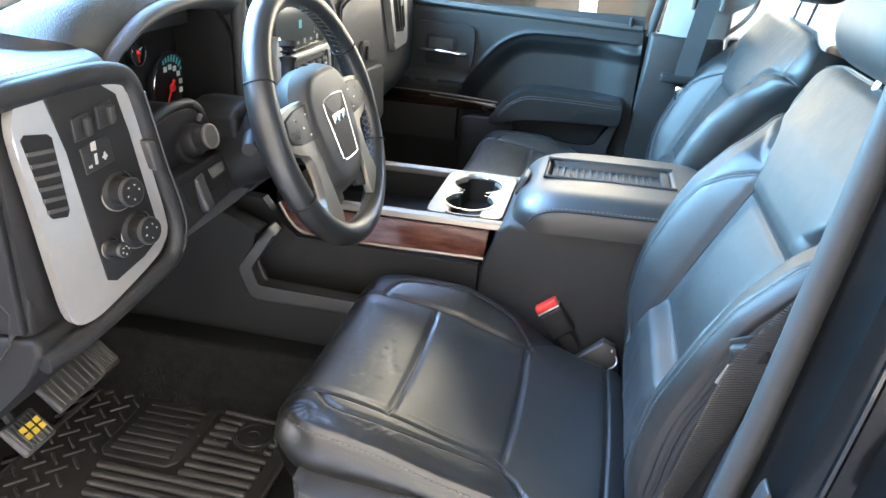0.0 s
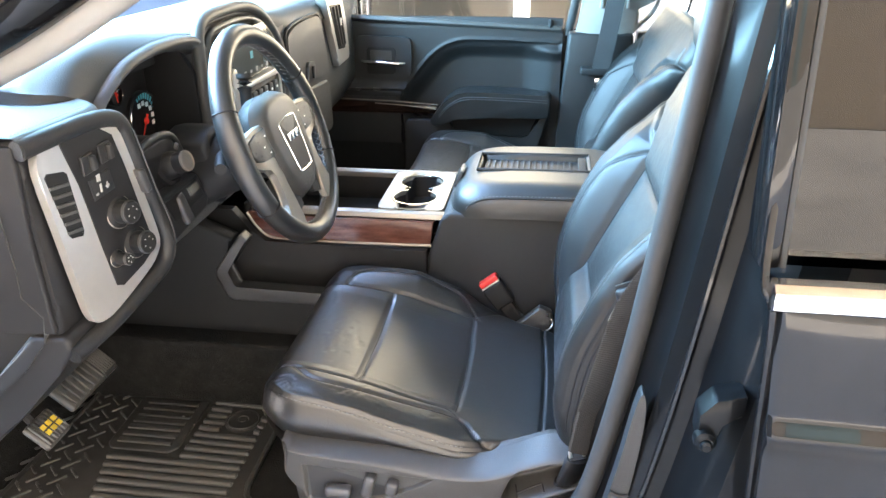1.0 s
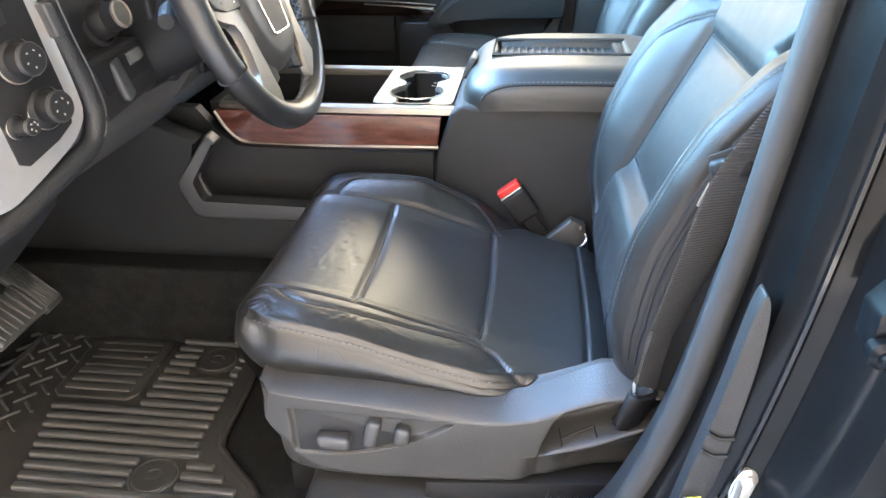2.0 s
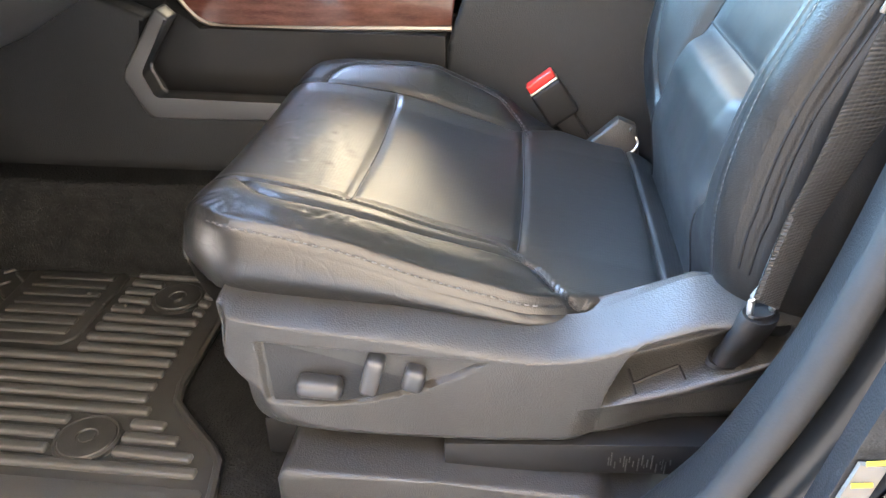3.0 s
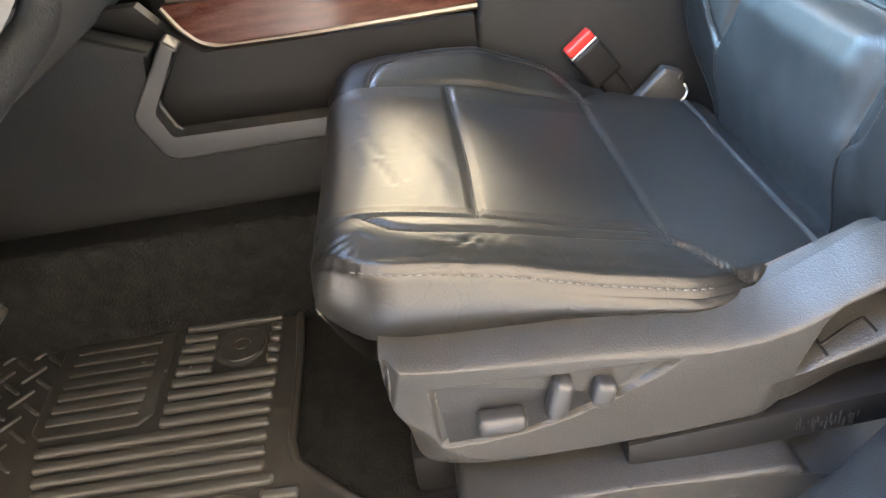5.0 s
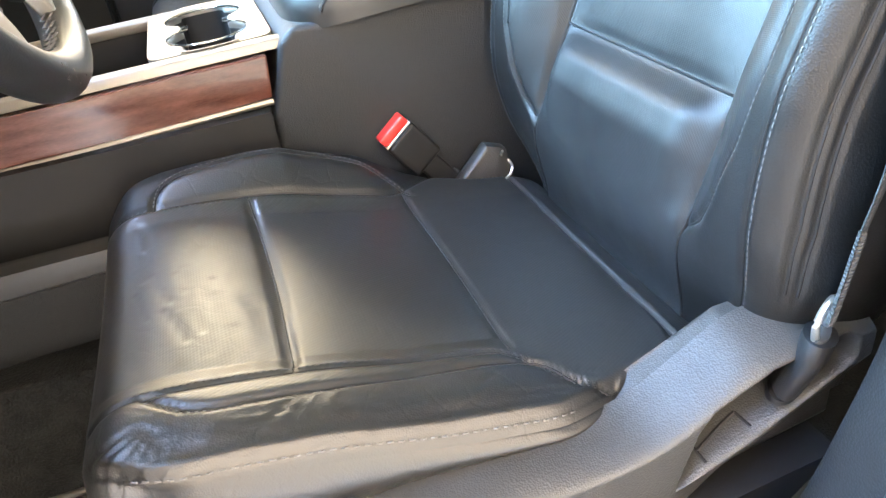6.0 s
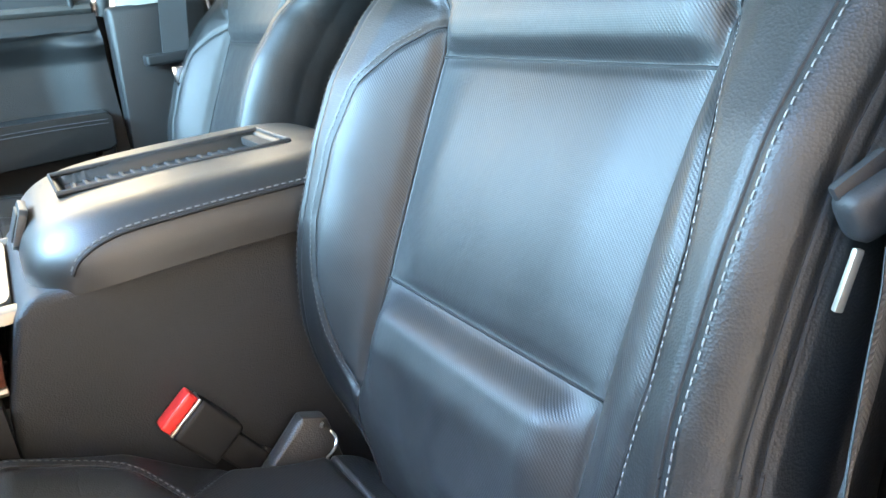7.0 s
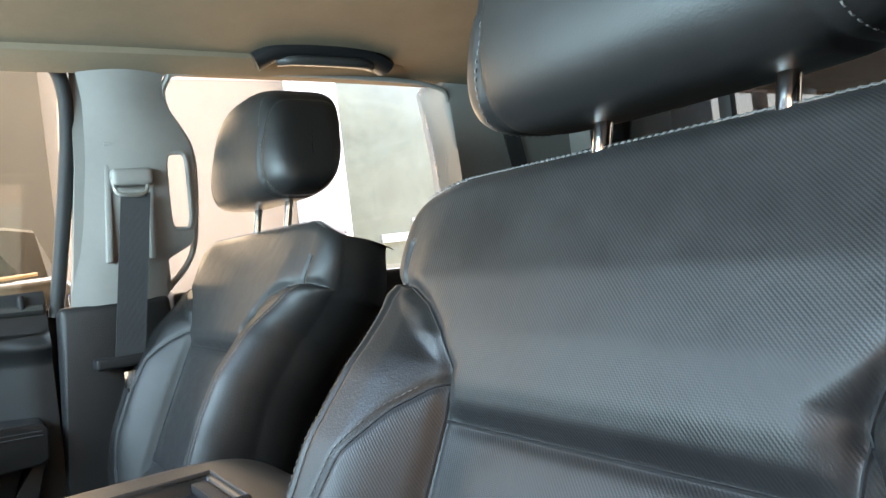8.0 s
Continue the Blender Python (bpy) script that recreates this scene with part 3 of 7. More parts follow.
def front_seat(dx, cy, lift, label, twin=()):
    seat = thing("bucket_seat", (0.32 + dx, cy, 0.0), label, "car seat", "front seats")
    x, y, z, s, lx, under, a = cushion_grid(dx, cy)
    grid = np.dstack([x, y, z + lift])
    b = np.abs(s)
    sb = seam_s(lx)
    ids = np.full(x.shape, 0)
    inner = b < sb
    ids = np.where(inner & (lx < 0.208), 0, ids)
    ids = np.where(inner & (lx >= 0.208) & (lx < 0.368), 1, ids)
    ids = np.where((lx >= 0.368) & (lx < 0.505) & (inner | (lx > 0.42)), 2, ids)
    ids = np.where(lx >= 0.505, 3, ids)
    bol = (~inner) & (lx < 0.425)
    ids = np.where(bol & (s < 0), 4, ids)
    ids = np.where(bol & (s > 0), 5, ids)
    fold_s = np.interp(lx, [q[0] for q in FOLD_LINE], [q[1] for q in FOLD_LINE], left=0, right=0)
    ids = np.where(bol & (s < 0) & (s > fold_s), 7, ids)
    insert_s = np.interp(lx, [q[0] for q in INSERT_LINE], [q[1] for q in INSERT_LINE], left=0, right=0)
    ids = np.where(bol & (s > 0) & (s < insert_s), 8, ids)
    ids = np.where(a > 0.815, 6, ids)
    ids = np.where(under & (~inner | (z < 0.25)), 6, np.where(under, 0, ids))
    ids = np.where(under & (a <= 0.9) & (z < 0.25), 6, ids)
    cush = pieces(grid, ids, [("cushion_front_panel", CUSHION, "creased perforated leather front panel"), ("cushion_middle_panel", CUSHION, ""),
                              ("cushion_rear_panel", CUSHION, ""), ("cushion_rear_roll", PERFORATED, ""),
                              ("cushion_bolster", CREASED, ""), ("cushion_bolster", LEATHER, ""), ("cushion_border", CREASED, "creased leather border"),
                              ("bolster_strip", CUSHION, "narrow perforated strip"), ("bolster_insert", CREASED, "smooth leather insert")], seat)
    # twin-needle stitching along the piping of the cushion
    rows, cols = x.shape
    for col, thr in ((int(round((1 - 0.812) / 2 * (cols - 1))), THREAD), (int(round((1 + 0.812) / 2 * (cols - 1))), THREAD)):
        sel = [i for i in range(rows) if 0.095 < lx[i, col] < 0.385 and not under[i, 0]]
        ln = [Vector(grid[i, col]) + Vector((0, 0.0012 * np.sign(s[i, col]), 0.0008)) for i in sel]
        nm = [(0, np.sign(s[i, col]), 0.5) for i in sel]
        part("stitching", stitches(ln, nm), thr, cush[6], "pale grey stitching")
    top_rows = np.where(~under[:, 0])[0]
    flat_c = np.where(a[0] <= 0.825)[0]

    def on_cushion(xx, ss, lift=0.0002):
        f = float(np.interp(xx, lx[top_rows, cols // 2], np.arange(len(top_rows))))
        i = min(int(f), len(top_rows) - 2)
        q = [np.array([np.interp(ss, s[top_rows[k], flat_c], grid[top_rows[k], flat_c, c]) for c in range(3)]) for k in (i, i + 1)]
        return Vector(q[0] + (q[1] - q[0]) * (f - i)) + Vector((0, 0, lift))
    for xs, w in ((0.208, 0.150), (0.368, 0.156), (0.505, 0.195)):
        part("seam", tube([on_cushion(xs - 0.004 * (q / 0.15) ** 2, q, -0.0002) for q in np.linspace(-w, w, 50)], 0.0008, 5), PLASTIC_DARK, cush[1])
    for sgn in (-1, 1):
        xs = np.linspace(0.075, 0.424, 90)
        part("seam", tube([on_cushion(q, sgn * float(seam_s(q)), 0.0) for q in xs], 0.0008, 5), PLASTIC_DARK, cush[5])
        xs = np.linspace(0.10, 0.41, 90)
        part("stitching", stitches([on_cushion(q, sgn * (float(seam_s(q)) - 0.0045), 0.0003) for q in xs], [(0, 0, 1)] * 90, 0.003, 0.002, 0.0004), THREAD_DARK, cush[5], "dark top stitching")
    part("seam", tube([on_cushion(q, w, 0.0) for q, w in curve(FOLD_LINE, 70)], 0.0010, 5), PLASTIC_DARK, cush[4])
    part("seam", tube([on_cushion(q, w, 0.0) for q, w in curve(INSERT_LINE, 70)], 0.0008, 5), PLASTIC_DARK, cush[5])
    part("stitching", stitches([on_cushion(q, w + 0.0045, 0.0004) for q, w in curve(INSERT_LINE, 70)], [(0, 0, 1)] * 70, 0.0036, 0.0022, 0.0006), THREAD, cush[5], "pale grey stitching")
    part("stitching", stitches([on_cushion(q, w - 0.0045, 0.0004) for q, w in curve(FOLD_LINE, 70)[8:]], [(0, 0, 1)] * 62, 0.003, 0.002, 0.0004), THREAD_DARK, cush[4], "dark top stitching")
    # backrest
    g, s, z, n, a, sc, sl, st, leaf_z, over = back_grid(dx, cy, twin)
    b = np.abs(s)
    cols_mid = z.shape[1] // 2
    ids = np.full(z.shape, 6)
    ids = np.where(leaf_z & (b >= sc) & (b < sl) & (s > 0), 3, ids)
    ids = np.where(leaf_z & (b >= sc) & (b < sl) & (s < 0), 4, ids)
    ids = np.where((z < 0.391) & (b < sc), 0, ids)
    ids = np.where((z >= 0.391) & (z < 0.566) & (b < sc), 1, ids)
    ids = np.where((z >= 0.566) & (b < st), 2, ids)
    ids = np.where((ids == 6) & (s < 0), 5, ids)
    ids = np.where(a > FOLD, 7, ids)
    ids = np.where((over[:, cols_mid:cols_mid + 1] > 0.02), 8, ids)
    back = pieces(g, ids, [("lumbar_panel", PERFORATED, "perforated lumbar panel"), ("backrest_middle_panel", PERFORATED, ""), ("shoulder_panel", PERFORATED, ""),
                           ("bolster_insert", PERFORATED, "leaf-shaped perforated bolster insert"), ("bolster_insert", PERFORATED, "leaf-shaped perforated bolster insert"),
                           ("backrest_bolster", LEATHER, ""), ("backrest_bolster", LEATHER, ""), ("backrest_border", LEATHER, "smooth leather border with twin seams"),
                           ("backrest_top", LEATHER, "")], seat)
    rows, cols = z.shape

    flat_cols = np.where(a[0] <= FOLD + 0.01)[0]

    def on_back(zz, ss, lift=0.0006):
        f = float(np.interp(zz, z[:, cols // 2], np.arange(rows)))
        i = min(int(f), rows - 2)
        q = [np.array([np.interp(ss, s[k, flat_cols], g[k, flat_cols, c]) for c in range(3)]) for k in (i, i + 1)]
        return Vector(q[0] + (q[1] - q[0]) * (f - i)) + LEAN_BACK * lift

    def along(pos, lo, hi, out):
        """A line up the side of the backrest at one place across it, a little proud of the leather."""
        col = int(round((1 + pos) / 2 * (cols - 1)))
        sel = [k for k in range(rows) if lo < z[k, col] < hi and over[k, cols // 2] == 0]
        ang = min(1, (abs(pos) - FOLD) / (SIDE - FOLD)) * math.pi / 2
        way = LEAN_BACK * math.cos(ang) + Vector((0, math.copysign(math.sin(ang), pos), 0))
        return [Vector(g[k, col]) + way * out for k in sel], [tuple(way)] * len(sel)
    face = tuple(LEAN_BACK)
    for sgn in (-1, 1):
        zs = np.linspace(0.30, 0.585, 80)
        w = np.interp(zs, LEAF_Z, LEAF_S) + 0.0045
        part("stitching", stitches([on_back(q, sgn * v) for q, v in zip(zs, w)], [face] * 80, 0.0032, 0.0020, 0.00036), THREAD, back[3 if sgn > 0 else 4], "grey stitching")
        ln, nm = along(sgn * (FOLD + 0.016), 0.215, 0.690, 0.0008)
        part("stitching", stitches(ln, nm, 0.0038, 0.0020, 0.00042), THREAD, back[6 if sgn > 0 else 5], "pale grey stitching")
    sel = [j for j in range(cols) if a[0, j] < FOLD + 0.04]
    for back_by in (0.008, 0.0135):
        i = int(np.argmin(np.abs(over[:, cols // 2] - back_by) + (over[:, cols // 2] == 0) * 9))
        part("stitching", stitches([Vector(g[i, j]) + Vector((-0.0006, 0, 0.0010)) for j in sel], [(-0.5, 0, 0.8)] * len(sel), 0.0042, 0.0015, 0.0008), THREAD, back[2], "pale grey stitching")
    # seams in the grooves between the pieces
    for sgn in (-1, 1):
        zs = np.linspace(0.22, 0.655, 90)
        ws = np.interp(zs, SEAM_Z, SEAM_S)
        part("seam", tube([on_back(q, sgn * v, 0.0002) for q, v in zip(zs, ws)], 0.0012, 5), PLASTIC_DARK, back[1])
        zs = np.linspace(0.299, 0.590, 80)
        part("seam", tube([on_back(q, sgn * v, 0.0001) for q, v in zip(zs, np.interp(zs, LEAF_Z, LEAF_S))], 0.0010, 5), PLASTIC_DARK, back[3 if sgn > 0 else 4])
        part("seam", tube(along(sgn * FOLD, 0.205, 0.700, 0.0001)[0], 0.0010, 5), PLASTIC_DARK, back[6 if sgn > 0 else 5])
        for pos in twin:
            ln, nm = along(sgn * pos, 0.295, 0.700, 0.0001)
            part("seam", tube(ln, 0.0012, 5), PLASTIC_DARK, back[7])
    for zz, w in ((0.391, 0.138), (0.566, 0.145)):
        part("seam", tube([on_back(zz, q, 0.0002) for q in np.linspace(-w, w, 50)], 0.0012, 5), PLASTIC_DARK, back[1])
    # hard shell behind
    zs = np.linspace(0.17, 0.75, 12)
    shell = np.array([[(0.656 + (q - 0.566) * 0.4886 + dx + 0.085 + 0.02 * math.sin((q - 0.17) / 0.58 * math.pi), cy + r * np.interp(q, [0.17, 0.5, 0.7, 0.76], [0.18, 0.235, 0.225, 0.18]), q - 0.045)
                       for r in np.linspace(-1, 1, 9)] for q in zs])
    part("back_shell", sheet(shell), PLASTIC, seat, "hard grey plastic seat back")
    head_restraint(seat, dx + lift * 0.3, cy, lift * 0.45)
    # power-seat base: track, riser and side shield
    part("seat_riser", box(0.34 + dx, cy, 0.10 + lift / 2, 0.36, 0.36, 0.16 + lift, 0.02), PLASTIC_DARK, seat)
    for sgn in (-1, 1):
        part("seat_track", box(0.33 + dx, cy + sgn * 0.17, 0.030, 0.44, 0.045, 0.05, 0.006), PLASTIC_DARK, seat)
    return seat


driver = front_seat(0.0, SEAT_Y, 0.0, "black leather bucket seat with grey stitching and power controls", (0.700, 0.718))
front_seat(0.06, -SEAT_Y, 0.05, "black leather bucket seat beside the far door")


def shield(seat):
    """The moulded side shield of the driver's seat with its power switches and belt anchor pocket."""
    y = -0.698
    top = [(0.108, 0.240), (0.16, 0.234), (0.30, 0.227), (0.385, 0.219), (0.415, 0.220), (0.440, 0.228), (0.474, 0.246), (0.512, 0.264), (0.56, 0.268), (0.60, 0.266)]
    low = [(0.106, 0.190), (0.118, 0.145), (0.145, 0.092), (0.30, 0.088), (0.42, 0.096), (0.46, 0.100), (0.535, 0.110), (0.60, 0.120)]
    rows, cols = 120, 220
    xs = np.linspace(0, 1, cols)
    tp, lw = curve(top, cols), curve(low, cols)
    grid = np.zeros((rows, cols, 3))
    for i, v in enumerate(np.linspace(0, 1, rows)):
        p = lw + (tp - lw) * v
        out = y + 0.004 * math.cos(v * 3) + 0 * xs
        # shoulder rolls inwards over the top, the lower part tucks under
        out = out + 0.050 * max(0, (v - 0.86) / 0.14) ** 2 + 0.020 * max(0, (0.16 - v) / 0.16) ** 1.5
        out = out + 0.018 * (1 - smooth(0.0, 0.05, xs)) + 0.010 * smooth(0.55, 0.62, xs) * (v < 0.42)
        # recess for the switches: from near the front, closing to a point at the rear
        px, pz = p[:, 0], p[:, 1]
        hi = 0.2035 - 0.006 * (px - 0.149) / 0.2
        lo_line = 0.1345 + 0.069 * np.clip((px - 0.152) / 0.197, 0, 1) ** 2.2
        inside = np.minimum(np.minimum(hi - pz, pz - lo_line), (px - 0.144 - 0.1 * np.maximum(0, 0.15 - pz)))
        out = out + 0.0065 * smooth(-0.002, 0.002, inside)
        # pocket beside the belt anchor: a sloping back wall above a shelf behind a sharp lip
        ph = np.interp(px, [0.440, 0.446, 0.457, 0.469, 0.516, 0.580], [0.156, 0.180, 0.214, 0.229, 0.248, 0.254])
        pl = np.interp(px, [0.440, 0.505, 0.576, 0.60], [0.153, 0.178, 0.217, 0.228])
        tall = np.maximum(ph - pl, 1e-4)
        inner = smooth(0.440, 0.455, px) * (1 - smooth(0.575, 0.588, px))
        pocket = np.minimum(smooth(0.0, 0.5, (ph - pz) / tall), smooth(0.0, 0.30, (pz - pl) / tall)) * ((pz < ph) & (pz > pl)) * inner
        out = out + 0.044 * pocket
        # below the lip the side tucks away
        out = out + 0.016 * smooth(0.0, 0.030, pl - pz) * smooth(0.44, 0.52, px)
        grid[i] = np.dstack([px, out, pz])[0]
    sh = part("side_shield", sheet(grid), PLASTIC, seat, "grained grey plastic side shield", sharp=50)
    part("shield_end", prism([(0.108, 0.19), (0.112, 0.23), (0.15, 0.225), (0.15, 0.10)], "y", -0.69, -0.60, 0.006), PLASTIC, sh)
    part("shield_ledge", prism([(0.12, 0.226), (0.385, 0.210), (0.42, 0.214), (0.474, 0.240), (0.512, 0.258), (0.61, 0.260), (0.61, 0.235), (0.42, 0.190), (0.12, 0.212)], "y", -0.660, -0.632, 0.004), PLASTIC, sh)
    part("switch_plate", prism([(0.151, 0.136), (0.205, 0.137), (0.262, 0.150), (0.305, 0.168), (0.342, 0.199), (0.25, 0.2005), (0.148, 0.2035)], "y", -0.6925, -0.688, 0.001), PLASTIC_SOFT, sh, "smooth switch plate")
    part("seat_switch", box(0.197, -0.700, 0.161, 0.041, 0.020, 0.019, 0.008, 4, (0, 2, 0)), PLASTIC_SMOOTH, sh, "rocker of the power seat")
    part("seat_switch", box(0.245, -0.700, 0.1785, 0.017, 0.020, 0.040, 0.007, 4, (0, 14, 0)), PLASTIC_SMOOTH, sh, "upright recline rocker")
    part("seat_switch", box(0.281, -0.699, 0.1765, 0.019, 0.018, 0.024, 0.007, 4, (0, 14, 0)), PLASTIC_SMOOTH, sh, "small lumbar rocker")
    part("track_cover", prism([(0.305, 0.060), (0.555, 0.078), (0.60, 0.118), (0.305, 0.094)], "y", -0.690, -0.60, 0.004), PLASTIC_DARK, sh, "scuffed dark track cover")
    scuff = join(*[box(0.455 + 0.0032 * k + 0.001 * math.sin(k * 5), -0.6912, 0.088 + 0.004 * math.sin(k * 2.3), 0.0010, 0.0012, 0.010 + 0.006 * math.sin(k * 1.7), 0) for k in range(18)])
    tagged(part("scuff", scuff, PLASTIC_SMOOTH, sh, "pale scuffs on the plastic"), kind="stuff")
    def on_shield(x, z, out=0.0008):
        d = (grid[:, :, 0] - x) ** 2 + (grid[:, :, 2] - z) ** 2
        w = np.exp(-d / 0.003 ** 2)
        return (x, float((grid[:, :, 1] * w).sum() / w.sum()) - out, z)
    part("pocket_slot", join(tube([on_shield(x, z) for x, z in curve([(0.468, 0.1715), (0.486, 0.1800), (0.505, 0.1885)], 12)], 0.0016, 6), tube([on_shield(0.4695, 0.1680), on_shield(0.4680, 0.1715), on_shield(0.4655, 0.1750)], 0.0014, 6),
                             tube([on_shield(0.505, 0.1885), on_shield(0.5085, 0.1850)], 0.0014, 6)), PLASTIC_DARK, sh, "black slot in the belt pocket")
    # leather of the cushion tucked in behind the shield
    tuck = []
    for u in np.linspace(0, 1, 36):
        x = 0.404 + 0.074 * u
        top = 0.211 + 0.009 * u
        tuck.append([(x, -0.616 - 0.036 * math.sin(v * math.pi / 2), top - 0.020 * (1 - math.cos(v * math.pi / 2)) + 0.0012 * math.sin(u * 19 + v * 4) * v) for v in np.linspace(0, 1.2, 14)])
    part("cushion_tuck", sheet(np.array(tuck)), CREASED, seat, "puckered leather tucked behind the shield", sharp=80)
    return sh


shield(driver)

# ---- cab: floor, roof, walls, outside ----
GROUND = -0.62
part("ground", box(0, 0, GROUND - 0.05, 400, 400, 0.1, 0), CONCRETE)
tagged(bpy.data.objects["ground"], "pale concrete lot around the truck", "ground", kind="structure")

floor = part("floor", join(box(0.35, 0, -0.015, 2.6, 1.62, 0.03, 0.004),
                           prism([(-0.74, 0.36), (-0.62, 0.20), (-0.53, 0.06), (-0.47, -0.01), (-0.47, -0.03), (-0.80, -0.03), (-0.80, 0.36)], "y", -0.80, 0.80)), CARPET)
tagged(floor, "black carpet on the cab floor, sandy by the seat", "floor", kind="structure")

# rocker and sill of the driver's doorway
sill = thing("door_sill", (0.0, -0.80, -0.05), "black painted rocker with a grey plastic sill plate", "door sill", kind="structure")
part("rocker", prism([(-0.78, -0.02), (-0.86, -0.02), (-0.93, -0.06), (-0.96, -0.16), (-0.93, -0.24), (-0.78, -0.24)], "x", -0.55, 1.7, 0.008), PAINT, sill)
part("sill_plate", prism([(-0.775, 0.012), (-0.865, 0.002), (-0.865, -0.025), (-0.775, -0.025)], "x", -0.45, 1.6, 0.004), PLASTIC, sill, "grained plastic sill plate")
seat_cover = thing("sill_cover", (0.35, -0.71, 0.0), "moulded grey plastic cover along the seat base", "trim", kind="structure")
part("cover", prism([(0.150, -0.02), (0.150, 0.060), (0.158, 0.071), (0.30, 0.070), (0.438, 0.066), (0.452, 0.060), (0.462, 0.047), (0.475, 0.042), (0.62, 0.045), (0.62, -0.02)], "y", -0.716, -0.640, 0.007, 3), PLASTIC, seat_cover)
part("cover_foot", prism([(0.165, -0.02), (0.172, 0.010), (0.60, 0.012), (0.60, -0.02)], "y", -0.770, -0.700, 0.006, 3), PLASTIC, seat_cover)
part("cover_ridge", tube([tuple(p) for p in curve([(0.600, -0.719, 0.030), (0.520, -0.719, 0.028), (0.482, -0.719, 0.026), (0.468, -0.719, 0.012), (0.462, -0.719, -0.005)], 24)], 0.003, 8), PLASTIC, seat_cover)

# driver's B pillar: trim, seal and painted jamb
pillar = thing("door_pillar", (0.62, -0.84, 0.0), "black painted door pillar with a grey rubber seal", "door pillar", kind="structure")
SEAL_LINE = curve([(0.30, -0.815, -0.002), (0.42, -0.812, 0.045), (0.495, -0.806, 0.135), (0.535, -0.802, 0.22), (0.563, -0.80, 0.31), (0.590, -0.80, 0.46), (0.615, -0.80, 0.66), (0.641, -0.795, 0.895), (0.665, -0.76, 1.08)], 70)
part("door_seal", tube([tuple(p) for p in SEAL_LINE], 0.0125, 12, up=(0, 1, 0)), SEAL, pillar, "soft grey rubber door seal")
part("seal_lip", tube([(p[0] + 0.014, p[1] + 0.010, p[2]) for p in SEAL_LINE], 0.006, 8, up=(0, 1, 0)), SEAL, pillar)
trim = np.array([[(p[0] + dx, y + bulge * (1 - float(smooth(0.42, 0.60, p[2]))), p[2]) for dx, y, bulge in ((-0.002, -0.796, 0.006), (0.003, -0.777, 0.016), (0.005, -0.770, 0.026), (0.010, -0.764, 0.028), (0.03, -0.757, 0.026), (0.10, -0.748, 0.012), (0.19, -0.752, 0), (0.22, -0.775, 0))] for p in SEAL_LINE[8:]])
part("pillar_trim", sheet(trim), PLASTIC_SOFT, pillar, "dark plastic trim of the pillar")
jamb = np.array([[(p[0] + dx, y, p[2]) for dx, y in ((0.012, -0.806), (0.026, -0.824), (0.030, -0.842), (0.050, -0.858), (0.066, -0.862), (0.076, -0.880), (0.082, -0.905), (0.100, -0.925), (0.14, -0.930))] for p in SEAL_LINE])
part("jamb", sheet(jamb), PAINT_JAMB, pillar, "glossy black painted jamb")
part("jamb_bead", tube([(p[0] + 0.046, -0.860, p[2]) for p in SEAL_LINE[22:]], 0.004, 8, up=(0, 1, 0)), PAINT, pillar)
part("jamb_cover", prism([tuple(p) for p in curve([(0.556, 0.20), (0.580, 0.20), (0.598, 0.30), (0.609, 0.40), (0.611, 0.455), (0.606, 0.478), (0.599, 0.455), (0.588, 0.38), (0.572, 0.29)], 40)], "y", -0.850, -0.830, 0.003), PLASTIC_SOFT, pillar, "dark plastic jamb cover")
for zc in (0.315, 0.335):
    part("cover_slot", tube([(0.576 + (zc - 0.30) * 0.14, -0.852, zc + 0.004), (0.586 + (zc - 0.30) * 0.14, -0.852, zc - 0.002), (0.598 + (zc - 0.30) * 0.14, -0.852, zc)], 0.0018, 6), PLASTIC_DARK, pillar)
part("tyre_label", prism([(0.556, 0.185), (0.572, 0.185), (0.586, 0.262), (0.570, 0.262)], "y", -0.8545, -0.851, 0), PAPER, pillar, "printed paper label with yellow and black lines")
part("label_lines", join(*[box(0.562 + 0.0040 * k, -0.856, 0.192 + 0.0185 * k, 0.012, 0.001, 0.003, 0, 1, (0, -10, 0)) for k in range(5)]), YELLOW_PRINT, pillar)
striker = thing("door_striker", (0.61, -0.86, 0.29), "zinc-plated steel door striker bolted to the jamb", "striker")
part("plate", lathe([(0.020, 0), (0.020, 0.004), (0.017, 0.006)], pose(0.617, -0.858, 0.285, 90, 0, 8) @ Matrix.Diagonal((0.7, 1.25, 1, 1)), 20), STEEL, striker)
part("loop", tube([tuple(p) for p in curve([(0.612, -0.862, 0.275), (0.598, -0.889, 0.273), (0.590, -0.896, 0.280), (0.598, -0.889, 0.289), (0.612, -0.862, 0.298)], 14)], 0.004, 10), STEEL, striker)
for dz in (-0.014, 0.014):
    part("bolt", lathe([(0.006, 0), (0.006, 0.003), (0.004, 0.005)], pose(0.617, -0.864, 0.285 + dz, 90, 0, 0), 12), STEEL, striker)

# rear door on the driver's side, closed
rdoor = thing("door_1", (1.15, -0.96, -0.1), "closed glossy black rear door with chrome belt moulding", "car door", kind="structure")


def skin_y(z):
    return -0.985 + 0.05 * max(0, 0.25 - z) ** 1.5 - 0.006 * math.exp(-((z - 0.535) / 0.012) ** 2) + 0.10 * max(0, z - 0.655)


